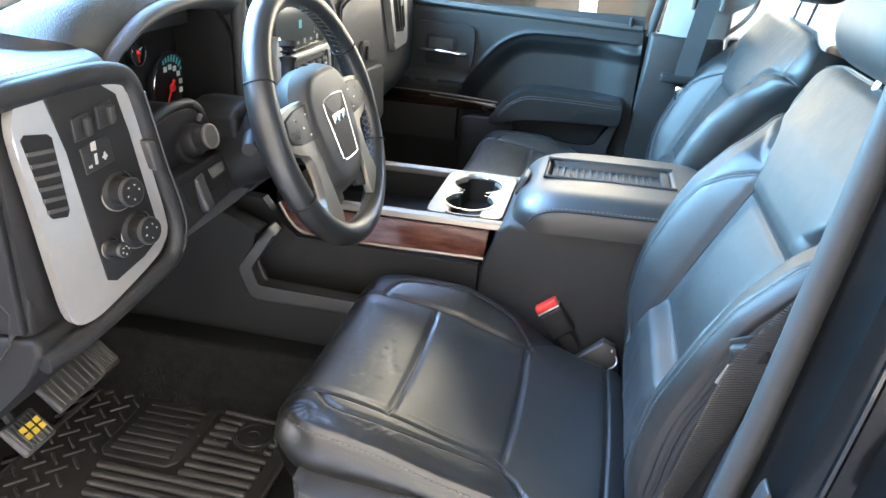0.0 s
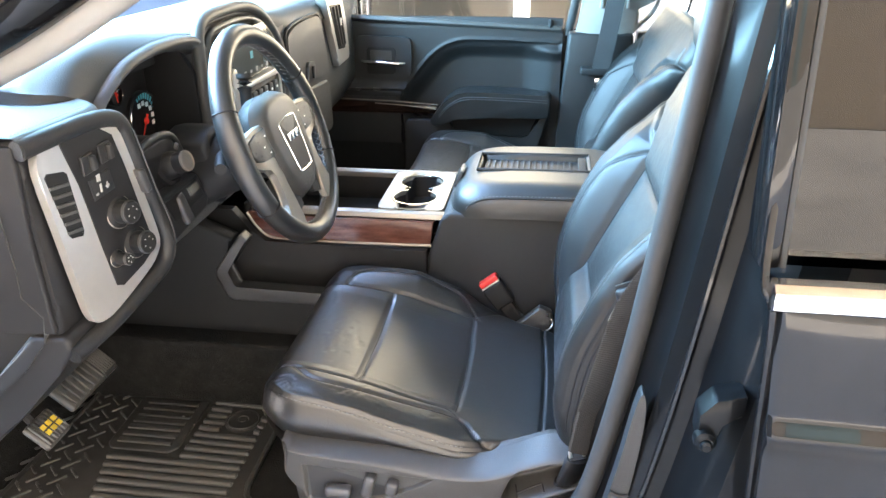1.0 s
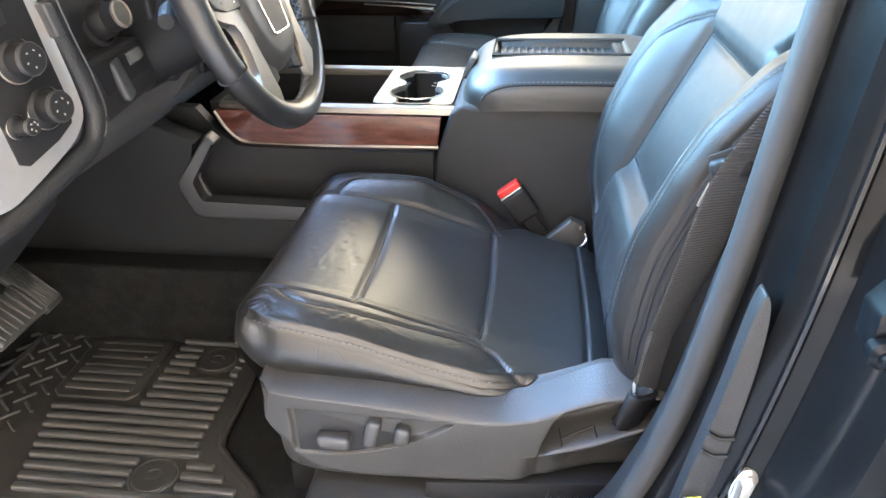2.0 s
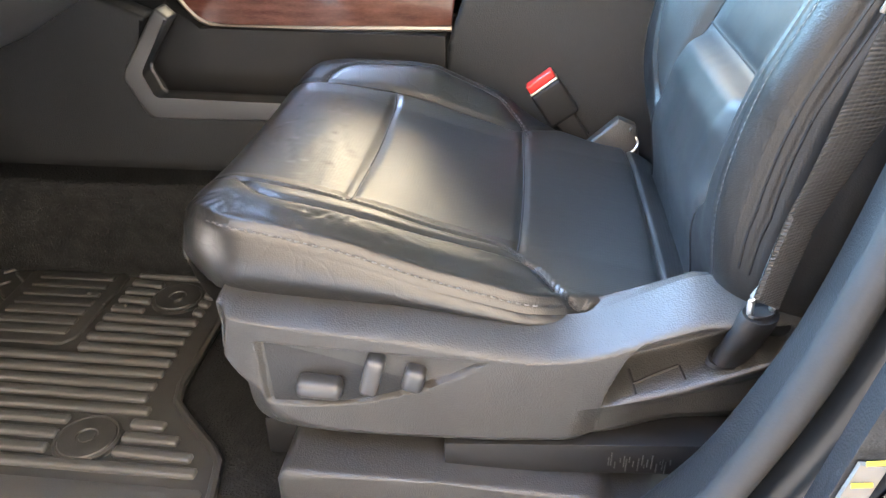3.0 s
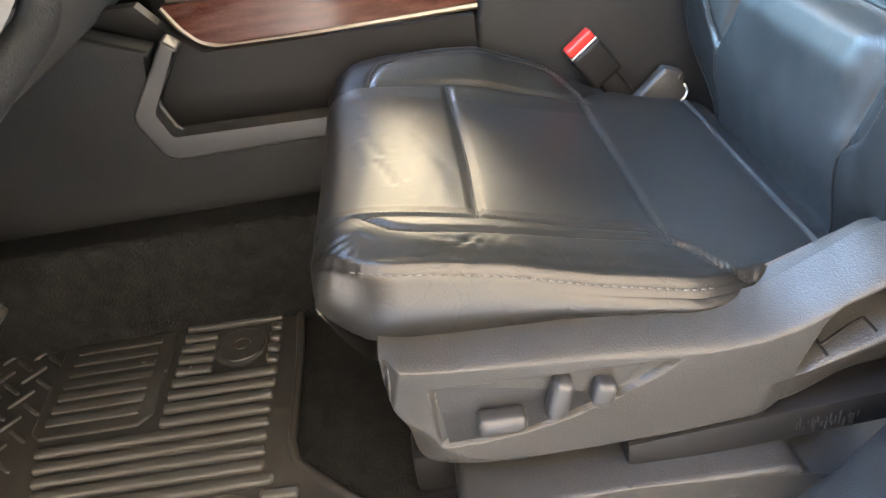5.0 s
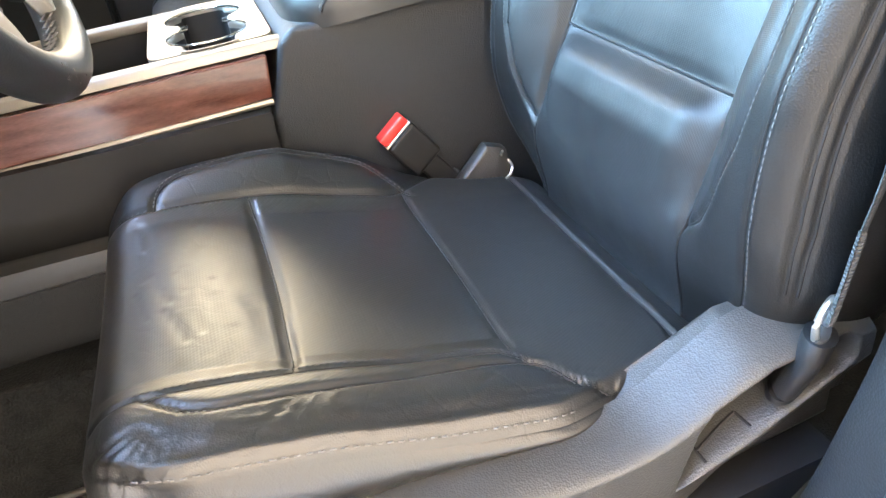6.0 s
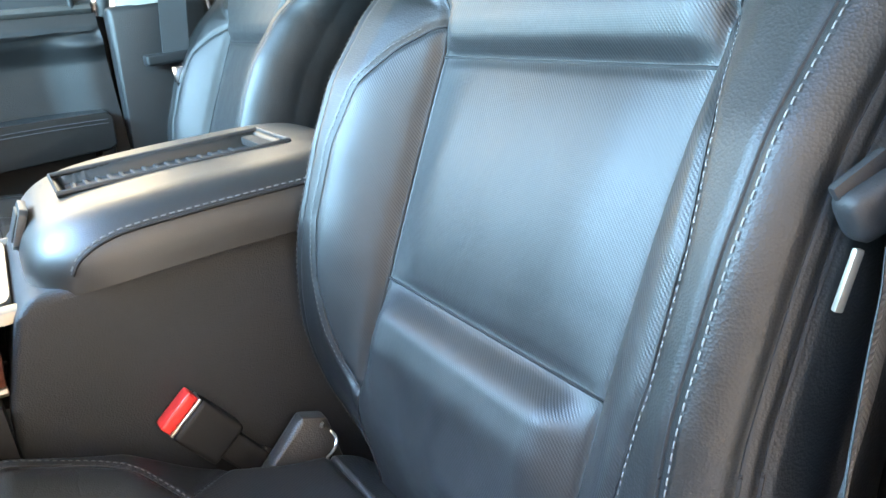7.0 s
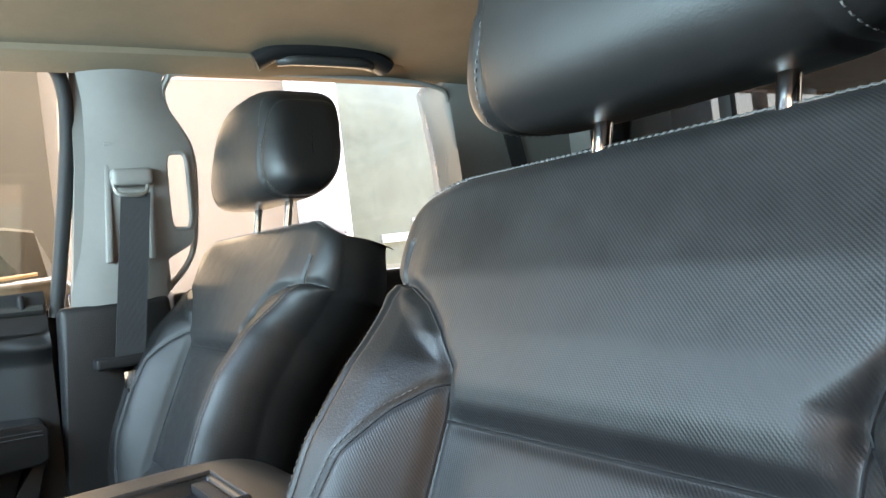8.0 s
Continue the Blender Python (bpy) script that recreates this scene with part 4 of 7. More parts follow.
zs = np.r_[np.linspace(-0.12, 0.50, 14), np.linspace(0.51, 0.56, 12), np.linspace(0.575, 0.662, 6)]
rows = []
for z in zs:
    edge = float(np.interp(z, [-0.12, 0.20, 0.40, 0.55, 0.66], [0.76, 0.725, 0.700, 0.692, 0.682]))
    rows.append([(edge + 0.012, -0.90, z), (edge + 0.002, -0.955, z), (edge, skin_y(z) + 0.010, z), (edge + 0.004, skin_y(z) + 0.002, z)] + [(edge + 0.01 + (1.62 - edge) * f, skin_y(z) - 0.012 * math.sin(f * math.pi), z) for f in np.linspace(0, 1, 12)])
part("door_skin", sheet(np.array(rows)), PAINT, rdoor, "glossy black door skin", sharp=50)
part("belt_moulding", prism([(-0.990, 0.664), (-0.996, 0.668), (-0.996, 0.682), (-0.988, 0.689), (-0.975, 0.689), (-0.975, 0.664)], "x", 0.676, 1.60, 0.001), CHROME, rdoor, "bright satin belt moulding")
part("door_edge_seal", tube([tuple(p) for p in curve([(0.672, -0.945, 1.06), (0.674, -0.952, 0.80), (0.672, -0.972, 0.69), (0.682, -0.978, 0.655), (0.690, -0.974, 0.54), (0.700, -0.970, 0.40), (0.725, -0.965, 0.2)], 40)], 0.004, 8, up=(0, 1, 0)), PAINT, rdoor, "black edge of the door")
part("window_frame", prism([(0.668, 0.69), (0.656, 1.10), (0.672, 1.10), (0.686, 0.69)], "y", -0.962, -0.915, 0.005), PAINT, rdoor, "black window frame")
part("window_trim", prism([(0.686, 0.69), (0.672, 1.10), (0.678, 1.10), (0.692, 0.69)], "y", -0.960, -0.945, 0.002), SEAL, rdoor)
part("division_bar", prism([(0.795, 0.69), (0.790, 1.10), (0.800, 1.10), (0.805, 0.69)], "y", -0.958, -0.945, 0.001), PLASTIC_DARK, rdoor)
part("pane", prism([(0.688, 0.690), (0.676, 1.10), (1.55, 1.10), (1.60, 0.690)], "y", -0.951, -0.946), GLASS_DARK, rdoor, "dark privacy glass")
part("inner_panel", prism([(0.76, -0.05), (0.76, 0.66), (1.62, 0.66), (1.62, -0.05)], "y", -0.80, -0.77, 0.01), PLASTIC, rdoor, "dark inner door trim")
for zc in (0.505, -0.02):
    hinge = part("hinge", join(prism([(0.648, zc - 0.020), (0.648, zc + 0.010), (0.662, zc + 0.028), (0.690, zc + 0.036), (0.690, zc + 0.012), (0.668, zc + 0.002), (0.668, zc - 0.020)], "y", -0.935, -0.905, 0.003),
                               lathe([(0.011, -0.004), (0.011, 0.006), (0.007, 0.010)], pose(0.655, -0.936, zc - 0.016, 90, 0, 0), 18)), PAINT_JAMB, rdoor, "painted door hinge")
    part("hinge_bolt", lathe([(0.006, 0), (0.006, 0.006), (0.004, 0.008)], pose(0.655, -0.944, zc - 0.016, 90, 0, 0), 10), PAINT_JAMB, hinge)

# the driver's own door, swung wide open ahead of the doorway
odoor = thing("door_4", (-0.32, -0.92, -0.1), "driver's door swung open, dark trim and black paint", "car door", kind="structure")
swing = pose(-0.34, -0.92, 0.0, 0, 0, -86)
for nm, bm, mt in (("door_skin", box(0.55, -0.055, 0.26, 1.10, 0.05, 0.80, 0.02, 3), PAINT), ("door_trim", box(0.54, 0.005, 0.27, 1.04, 0.07, 0.76, 0.03, 3), PLASTIC_SOFT),
                   ("window_frame", join(prism([(0.02, 0.66), (0.30, 0.92), (0.46, 1.06), (1.06, 1.06), (1.08, 0.66), (1.04, 0.66), (1.02, 1.02), (0.48, 1.02), (0.34, 0.90), (0.08, 0.66)], "y", -0.05, 0.0, 0.004)), PAINT)):
    bm.transform(swing)
    part(nm, bm, mt, odoor)

# roof and headliner
ceiling = part("ceiling", join(sheet(np.array([[(x, y, 1.135 - 0.05 * (abs(y) / 0.62) ** 2.5 - 0.03 * abs(x - 0.6) ** 2 - 0.06 * max(0, abs(y) - 0.56)) for y in np.linspace(-0.66, 0.66, 25)] for x in np.linspace(0.17, 1.72, 30)])),
                               ), HEADLINER)
tagged(ceiling, "pale tan cloth headliner", "headliner", kind="structure")
roof = part("roof", sheet(np.array([[(x, y, 1.185 - 0.05 * (abs(y) / 0.70) ** 3 - 0.03 * abs(x - 0.6) ** 2) for y in np.linspace(-0.74, 0.74, 15)] for x in np.linspace(0.15, 1.80, 12)])), PAINT)
tagged(roof, "black painted cab roof", "roof", kind="structure")
for sgn, nm in ((-1, "south"), (1, "north")):
    rail = part("wall_" + nm, join(prism([(sgn * 0.60, 1.075), (sgn * 0.665, 1.055), (sgn * 0.70, 1.07), (sgn * 0.72, 1.12), (sgn * 0.66, 1.16), (sgn * 0.60, 1.12)], "x", -0.10, 1.75, 0.006)), HEADLINER)
    tagged(rail, "cloth-covered roof rail above the doors", "roof rail", kind="structure")
# windshield pillars
for sgn, nm in ((-1, "a_pillar"), (1, "a_pillar")):
    ap = thing("windshield_pillar", (-0.45, sgn * 0.80, 0.75), "grey trimmed windshield pillar, black outside", "pillar", kind="structure")
    c = curve([(-0.60, sgn * 0.83, 0.60), (-0.40, sgn * 0.82, 0.70), (-0.126, sgn * 0.80, 0.815), (0.018, sgn * 0.785, 0.892), (0.16, sgn * 0.755, 0.99), (0.30, sgn * 0.70, 1.09)], 24)
    part("trim", tube([tuple(p) for p in c], 0.018, 12, flat=0.020), TRIM_GREY, ap, "light grey pillar trim")
    part("outer_skin", tube([(p[0] - 0.036, p[1] + sgn * 0.026, p[2] + 0.032) for p in c], 0.036, 12, flat=0.042), PAINT, ap, "black painted pillar")
ws = part("window_1", sheet(np.array([[(x - 0.22 * (y / 0.8) ** 2 * -0.5, y, z) for y in np.linspace(-0.76, 0.76, 17)] for x, z in ((-0.72, 0.72), (-0.45, 0.84), (-0.14, 0.98), (0.08, 1.085))])), GLASS_CLEAR)
tagged(ws, "clear laminated windshield", "windshield", kind="structure")
ws.visible_shadow = False
header = part("trim_header", box(0.18, 0, 1.115, 0.07, 1.30, 0.04, 0.012), HEADLINER)
tagged(header, "cloth strip above the windshield", "trim", kind="structure")
cowl = part("wall_cowl", prism([(-0.95, 0.66), (-0.60, 0.74), (-0.60, -0.1), (-0.95, -0.1)], "y", -0.84, 0.84, 0.01), PAINT_JAMB)
tagged(cowl, "black firewall and cowl ahead of the dash", "firewall", kind="structure")

# passenger side: front door
pdoor = thing("door_2", (0.2, 0.76, 0.0), "closed dark door trim with silver pull, wood strip and armrest", "car door", kind="structure")
edge_line = [tuple(p) for p in curve([(0.030, 0.455), (0.053, 0.486), (0.109, 0.557), (0.150, 0.595), (0.190, 0.615), (0.235, 0.624), (0.36, 0.624), (0.508, 0.618)], 40)]
dx_, dz_ = np.linspace(-0.30, 0.520, 170), np.linspace(0.30, 0.690, 110)
X, Z = np.meshgrid(dx_, dz_)
edge_z = np.interp(X, [p[0] for p in edge_line], [p[1] for p in edge_line], left=0.30)
gap = far(X, Z, edge_line)
inside = (Z < edge_z) & (X > 0.03)
Y = 0.742 - 0.005 * np.exp(-(gap / 0.006) ** 2) + np.where(inside, 0.004 * smooth(0, 0.004, gap) + 0.030 * smooth(0.006, 0.060, gap), 0)
Y = Y - 0.030 * smooth(0.40, 0.50, X) * inside * smooth(0.0, 0.03, gap)
Y = Y + 0.010 * smooth(0.655, 0.690, Z)
Y = Y - 0.012 * smooth(0.50, 0.47, Z) * (X < 0.05)
part("door_panel", sheet(np.dstack([X, Y, Z])), PLASTIC_SOFT, pdoor, "soft dark door panel with a swept hollow", sharp=60)
part("door_lower", prism([(-0.30, 0.02), (-0.30, 0.40), (0.06, 0.40), (0.20, 0.33), (0.515, 0.33), (0.46, 0.02)], "y", 0.752, 0.80, 0.006, 3), PLASTIC_DARK, pdoor)
part("door_shell", prism([(-0.32, 0.02), (-0.32, 0.685), (0.515, 0.655), (0.520, 0.30), (0.46, 0.02)], "y", 0.788, 0.81, 0.004), PLASTIC_DARK, pdoor)
part("door_edge", prism([(0.40, 0.02), (0.46, 0.655), (0.575, 0.655), (0.575, 0.02)], "y", 0.784, 0.800, 0.004), PAINT_JAMB, pdoor)
part("belt_ledge", tube([(-0.28, 0.748, 0.690), (0.10, 0.748, 0.674), (0.515, 0.748, 0.657)], 0.013, 10, flat=0.010), PLASTIC, pdoor)
bez_line = [tuple(p) for p in curve([(-0.099, 0.520), (-0.098, 0.615), (-0.086, 0.632), (-0.01, 0.632), (0.052, 0.628), (0.067, 0.610), (0.066, 0.530), (0.052, 0.512), (-0.02, 0.506), (-0.088, 0.506), (-0.099, 0.520)], 50)[:-1]]
bez = part("handle_bezel", prism(bez_line, "y", 0.726, 0.748, 0.007, 4), PLASTIC_SOFT, pdoor, "grey handle bezel")
part("handle_cup", prism([(-0.072, 0.525), (-0.072, 0.592), (-0.064, 0.600), (0.012, 0.598), (0.020, 0.590), (0.020, 0.525), (0.012, 0.518), (-0.064, 0.518)], "y", 0.7235, 0.735, 0.003), PLASTIC_DARK, bez)
part("cup_wall", prism([(-0.060, 0.560), (-0.060, 0.592), (0.008, 0.590), (0.008, 0.560)], "y", 0.7225, 0.730, 0.002), PLASTIC, bez)
part("pull_handle", tube([(-0.086, 0.724, 0.558), (-0.07, 0.714, 0.557), (0.020, 0.711, 0.553), (0.036, 0.713, 0.552), (0.046, 0.722, 0.552)], [0.004, 0.0055, 0.0055, 0.0065, 0.006], 10), CHROME, bez, "bright silver pull handle")
part("wood_strip", prism([(-0.25, 0.396), (-0.25, 0.436), (0.0, 0.430), (0.145, 0.424), (0.140, 0.398)], "y", 0.724, 0.75, 0.005), WOOD_DARK, pdoor, "glossy dark burl strip")
part("strip_edge", tube([(-0.25, 0.724, 0.442), (0.0, 0.722, 0.437), (0.148, 0.722, 0.428)], 0.0018, 8), NICKEL, pdoor)
part("strip_edge", tube([(-0.05, 0.721, 0.429), (0.05, 0.720, 0.424), (0.145, 0.720, 0.414)], 0.0013, 8), NICKEL, pdoor)
part("switch_pod", box(-0.06, 0.722, 0.462, 0.20, 0.03, 0.020, 0.006), PLASTIC_DARK, pdoor, "window switch pod")
part("window_switch", box(-0.04, 0.709, 0.474, 0.022, 0.012, 0.008, 0.003), PLASTIC_SMOOTH, pdoor)
part("window_switch", box(-0.10, 0.709, 0.474, 0.014, 0.012, 0.008, 0.003), PLASTIC_SMOOTH, pdoor)
arm = prism([tuple(p) for p in curve([(0.130, 0.388), (0.150, 0.416), (0.178, 0.450), (0.220, 0.474), (0.27, 0.479), (0.38, 0.477), (0.488, 0.473)], 24)] + [(0.496, 0.462), (0.492, 0.412), (0.480, 0.404), (0.30, 0.402), (0.215, 0.400), (0.185, 0.384), (0.160, 0.372), (0.135, 0.376)], "y", 0.676, 0.775, 0.009, 4)
ar = part("armrest", arm, LEATHER, pdoor, "stitched black armrest")
for off in (0.010, 0.017):
    part("armrest_seam", tube([(x, 0.6755, z - off) for x, z in [tuple(p) for p in curve([(0.158, 0.416), (0.185, 0.446), (0.224, 0.470), (0.27, 0.475), (0.38, 0.474), (0.486, 0.470)], 40)]], 0.0010, 5), THREAD_DARK, ar)
part("map_pocket", prism([(0.190, 0.398), (0.197, 0.352), (0.215, 0.338), (0.410, 0.334), (0.434, 0.342), (0.455, 0.398)], "y", 0.7245, 0.735, 0.003), PLASTIC_DARK, pdoor, "dark door pocket")
lower_bin = [(0.040, 0.05), (0.046, 0.372), (0.060, 0.382), (0.188, 0.386), (0.196, 0.350), (0.214, 0.334), (0.410, 0.329), (0.436, 0.338), (0.462, 0.400), (0.492, 0.404), (0.490, 0.388), (0.455, 0.310), (0.44, 0.05)]
part("lower_bin", prism(lower_bin, "y", 0.712, 0.760, 0.006, 3), PLASTIC_SOFT, pdoor, "moulded lower door bin")
part("lock_pin", lathe([(0.006, 0), (0.006, 0.022), (0.0045, 0.030)], pose(0.483, 0.742, 0.655), 12), PLASTIC_DARK, pdoor, "black lock pin")
part("window_frame", tube([tuple(p) for p in curve([(0.535, 0.755, 0.64), (0.555, 0.752, 0.75), (0.585, 0.735, 0.95), (0.585, 0.715, 1.05), (0.555, 0.695, 1.085), (0.48, 0.690, 1.092), (0.20, 0.70, 1.085), (-0.05, 0.76, 0.93)], 60)], 0.013, 10, up=(0, 1, 0)), SEAL, pdoor, "black window seal")
pane = part("pane", prism([(-0.35, 0.66), (-0.10, 0.90), (0.18, 1.09), (0.585, 1.09), (0.550, 0.66)], "y", 0.752, 0.757), GLASS_TINT, pdoor, "lightly tinted window")
pane.visible_shadow = False
mirror = thing("side_mirror", (-0.20, 0.98, 0.66), "black side mirror outside the far window", "wing mirror")
part("housing", box(-0.19, 0.98, 0.76, 0.12, 0.20, 0.26, 0.04, 4), PAINT, mirror)
part("mirror_glass", box(-0.127, 0.98, 0.76, 0.004, 0.16, 0.21, 0.0015), CHROME, mirror, "mirror glass")
part("arm", box(-0.20, 0.85, 0.68, 0.06, 0.10, 0.05, 0.015), PLASTIC_DARK, mirror)

# passenger B pillar with belt
pb = thing("pillar_trim", (0.65, 0.74, 0.0), "belt pillar, pale grey above and dark below", "pillar", kind="structure")
part("lower_trim", prism([(0.520, 0.02), (0.518, 0.35), (0.535, 0.655), (0.722, 0.655), (0.74, 0.35), (0.74, 0.02)], "y", 0.705, 0.76, 0.012, 3), PLASTIC_SOFT, pb, "dark plastic lower trim")
UP_Z = [0.652, 0.68, 0.72, 0.745, 0.80, 0.88, 0.925, 0.985, 1.01, 1.04, 1.075]
up_z = np.linspace(0.652, 1.075, 110)[:, None]
up_f = np.linspace(0, 1, 70)[None, :]
up_0 = ease(up_z, UP_Z, [0.556, 0.560, 0.572, 0.580, 0.590, 0.600, 0.604, 0.606, 0.606, 0.602, 0.596], 0.006)
up_1 = ease(up_z, UP_Z, [0.722, 0.722, 0.726, 0.775, 0.786, 0.790, 0.788, 0.760, 0.742, 0.742, 0.752], 0.006)
up_y = np.interp(up_z, UP_Z, [0.716, 0.714, 0.709, 0.704, 0.698, 0.690, 0.684, 0.676, 0.670, 0.664, 0.655])
upper = np.dstack([up_0 + (up_1 - up_0) * up_f, up_y - 0.012 * np.sin(up_f * math.pi), up_z + 0 * up_f])
slot = (((upper[..., 0] - 0.7565) / 0.0195) ** 6 + ((upper[..., 2] - 0.845) / 0.070) ** 6) < 1
part("upper_trim", join(sheet(upper, ~slot[:-1, :-1]), prism([(0.56, 0.655), (0.725, 0.655), (0.732, 0.67), (0.732, 1.09), (0.60, 1.09), (0.59, 0.9)], "y", 0.722, 0.755), prism([(0.732, 0.935), (0.775, 0.935), (0.745, 1.0), (0.745, 1.09), (0.732, 1.09)], "y", 0.722, 0.755)), TRIM_GREY, pb, "pale grey upper trim")
part("belt_track", join(prism([(0.618, 0.725), (0.628, 0.725), (0.645, 0.93), (0.635, 0.93)], "y", 0.681, 0.70, 0.003), prism([(0.692, 0.725), (0.702, 0.725), (0.718, 0.93), (0.708, 0.93)], "y", 0.680, 0.70, 0.003), box(0.676, 0.684, 0.934, 0.085, 0.02, 0.008, 0.003)), TRIM_GREY, pb, "raised belt height track")
ring = [(0.7565 + 0.0200 * math.copysign(abs(math.cos(k)) ** 0.4, math.cos(k)), 0.845 + 0.0705 * math.copysign(abs(math.sin(k)) ** 0.4, math.sin(k))) for k in np.linspace(0, 2 * math.pi, 60)[:-1]]
part("slot_frame", tube([(q, float(np.interp(r, UP_Z, [0.716, 0.714, 0.709, 0.704, 0.698, 0.690, 0.684, 0.676, 0.670, 0.664, 0.655])) - 0.004, r) for q, r in ring], 0.0042, 8, closed=True, up=(0, 1, 0)), TRIM_GREY, pb, "rounded frame of the small window slot")
pbelt = thing("seat_belt", (0.62, 0.68, 0.55), "black seat belt hanging on the far door pillar", "seat belt", "front seat belts")
part("guide_loop", box(0.672, 0.668, 0.872, 0.070, 0.030, 0.032, 0.010, 3), TRIM_GREY, pbelt, "pale grey belt guide")
part("guide_ring", tube([tuple(p) for p in curve([(0.640, 0.662, 0.868), (0.642, 0.655, 0.845), (0.665, 0.650, 0.838), (0.690, 0.655, 0.842), (0.698, 0.662, 0.865)], 20)], 0.0035, 8), STEEL, pbelt)
part("webbing", prism([(0.648, 0.842), (0.698, 0.842), (0.655, 0.545), (0.605, 0.545)], "y", 0.654, 0.6565), WEBBING, pbelt)
part("belt_slot", box(0.618, 0.672, 0.552, 0.085, 0.045, 0.020, 0.006, 3, (0, 0, 0)), PLASTIC_DARK, pbelt, "black retractor cover")
part("tongue", join(box(0.630, 0.650, 0.520, 0.028, 0.006, 0.030, 0.003), tube([(0.622, 0.648, 0.505), (0.622, 0.648, 0.485), (0.638, 0.648, 0.485), (0.638, 0.648, 0.505)], 0.003, 8)), CHROME, pbelt, "steel belt tongue")

# rear part of the cab on the passenger side
rp = thing("door_3", (1.1, 0.76, 0.0), "closed rear door with a large window beside the back seat", "car door", kind="structure")
part("door_panel", prism([(0.742, 0.02), (0.735, 0.655), (1.46, 0.640), (1.50, 0.02)], "y", 0.735, 0.80, 0.012, 3), PLASTIC_SOFT, rp)
part("window_seal", tube([tuple(p) for p in curve([(0.725, 0.742, 0.66), (0.775, 0.730, 0.72), (0.79, 0.715, 0.80), (0.79, 0.695, 0.92), (0.748, 0.680, 1.00), (0.752, 0.668, 1.045), (0.80, 0.662, 1.062), (1.10, 0.656, 1.060), (1.33, 0.656, 1.044), (1.378, 0.670, 1.00), (1.392, 0.72, 0.85), (1.40, 0.75, 0.66)], 70)], 0.006, 8, up=(0, 1, 0)), TRIM_GREY, rp, "grey edge of the window opening")
pane = part("pane", prism([(0.735, 0.655), (0.742, 1.07), (1.36, 1.07), (1.41, 0.655)], "y", 0.752, 0.757), GLASS_CLEAR, rp, "clear rear door window")
pane.visible_shadow = False
part("c_pillar", prism([(1.40, 0.02), (1.395, 0.66), (1.385, 0.90), (1.36, 1.05), (1.40, 1.09), (1.75, 1.09), (1.75, 0.02)], "y", 0.66, 0.78, 0.015, 3), TRIM_GREY, rp, "pale grey rear pillar trim")
part("rail_trim", prism([(0.60, 1.075), (0.60, 1.10), (1.45, 1.10), (1.45, 1.055), (1.10, 1.068)], "y", 0.64, 0.74, 0.008), HEADLINER, rp)
for sgn, yy in ((1, 0.79), (-1, -0.78)):
    sidew = part("wall_east" if sgn > 0 else "wall_west", join(box(1.62, yy, 0.33, 0.30, 0.03, 0.70, 0.006)), PLASTIC)
    tagged(sidew, "dark rear corner trim of the cab", "trim", kind="structure")
dcp = part("wall_corner", prism([(1.45, 0.6), (1.45, 1.10), (1.75, 1.10), (1.75, 0.6)], "y", -0.80, -0.68, 0.01), TRIM_GREY)
tagged(dcp, "pale rear pillar trim on the driver's side", "pillar", kind="structure")
back_wall = thing("wall_rear", (1.74, 0, 0.0), "rear wall of the cab with its window", "rear wall", kind="structure")
part("lower_wall", box(1.76, 0, 0.33, 0.04, 1.6, 0.72, 0.006), PLASTIC, back_wall)
part("upper_wall", box(1.76, 0, 1.09, 0.04, 1.5, 0.10, 0.006), TRIM_GREY, back_wall)
for sgn in (-1, 1):
    part("window_side", box(1.76, sgn * 0.665, 0.86, 0.04, 0.17, 0.40, 0.006), TRIM_GREY, back_wall, "pale trim beside the rear window")
part("window_frame", join(box(1.745, 0, 0.70, 0.02, 1.16, 0.03, 0.006), box(1.745, 0, 1.035, 0.02, 1.16, 0.03, 0.006), box(1.745, -0.57, 0.87, 0.02, 0.03, 0.33, 0.006), box(1.745, 0.57, 0.87, 0.02, 0.03, 0.33, 0.006), box(1.745, 0.2, 0.87, 0.02, 0.03, 0.33, 0.004), box(1.745, -0.2, 0.87, 0.02, 0.03, 0.33, 0.004)), PLASTIC_DARK, back_wall)
pane = part("pane", box(1.765, 0, 0.87, 0.005, 1.14, 0.33, 0), GLASS_SMOKE, back_wall, "tinted rear window")
pane.visible_shadow = False
bench = thing("rear_bench", (1.35, 0, 0.0), "black leather rear bench behind the front seats", "car seat")
part("cushion", box(1.28, 0, 0.30, 0.46, 1.38, 0.16, 0.05, 4), LEATHER, bench)
part("backrest", box(1.58, 0, 0.55, 0.14, 1.38, 0.50, 0.05, 4, (0, 14, 0)), LEATHER, bench)
part("bench_base", box(1.32, 0, 0.11, 0.40, 1.34, 0.22, 0.01), PLASTIC_DARK, bench)
for yy in (-0.42, 0.42):
    part("head_restraint", box(1.66, yy, 0.81, 0.09, 0.26, 0.11, 0.035, 4, (0, 10, 0)), LEATHER, bench)
rbelt = thing("rear_seat_belt", (1.62, 0.60, 0.9), "black rear seat belt by the far corner", "seat belt")
part("webbing", prism([(1.50, 1.02), (1.55, 1.02), (1.62, 0.62), (1.57, 0.62)], "y", 0.648, 0.651), WEBBING, rbelt)
part("guide", box(1.525, 0.650, 1.025, 0.07, 0.03, 0.03, 0.008), PLASTIC_DARK, rbelt)
grab = thing("grab_handle", (1.04, 0.58, 1.075), "dark grab handle in a recess of the headliner", "grab handle")
part("recess", tube([tuple(p) for p in curve([(0.90, 0.600, 1.068), (0.945, 0.585, 1.086), (1.04, 0.578, 1.090), (1.13, 0.585, 1.084), (1.18, 0.600, 1.066)], 24)], 0.026, 12, flat=0.018), PLASTIC_DARK, grab, "dark recess")
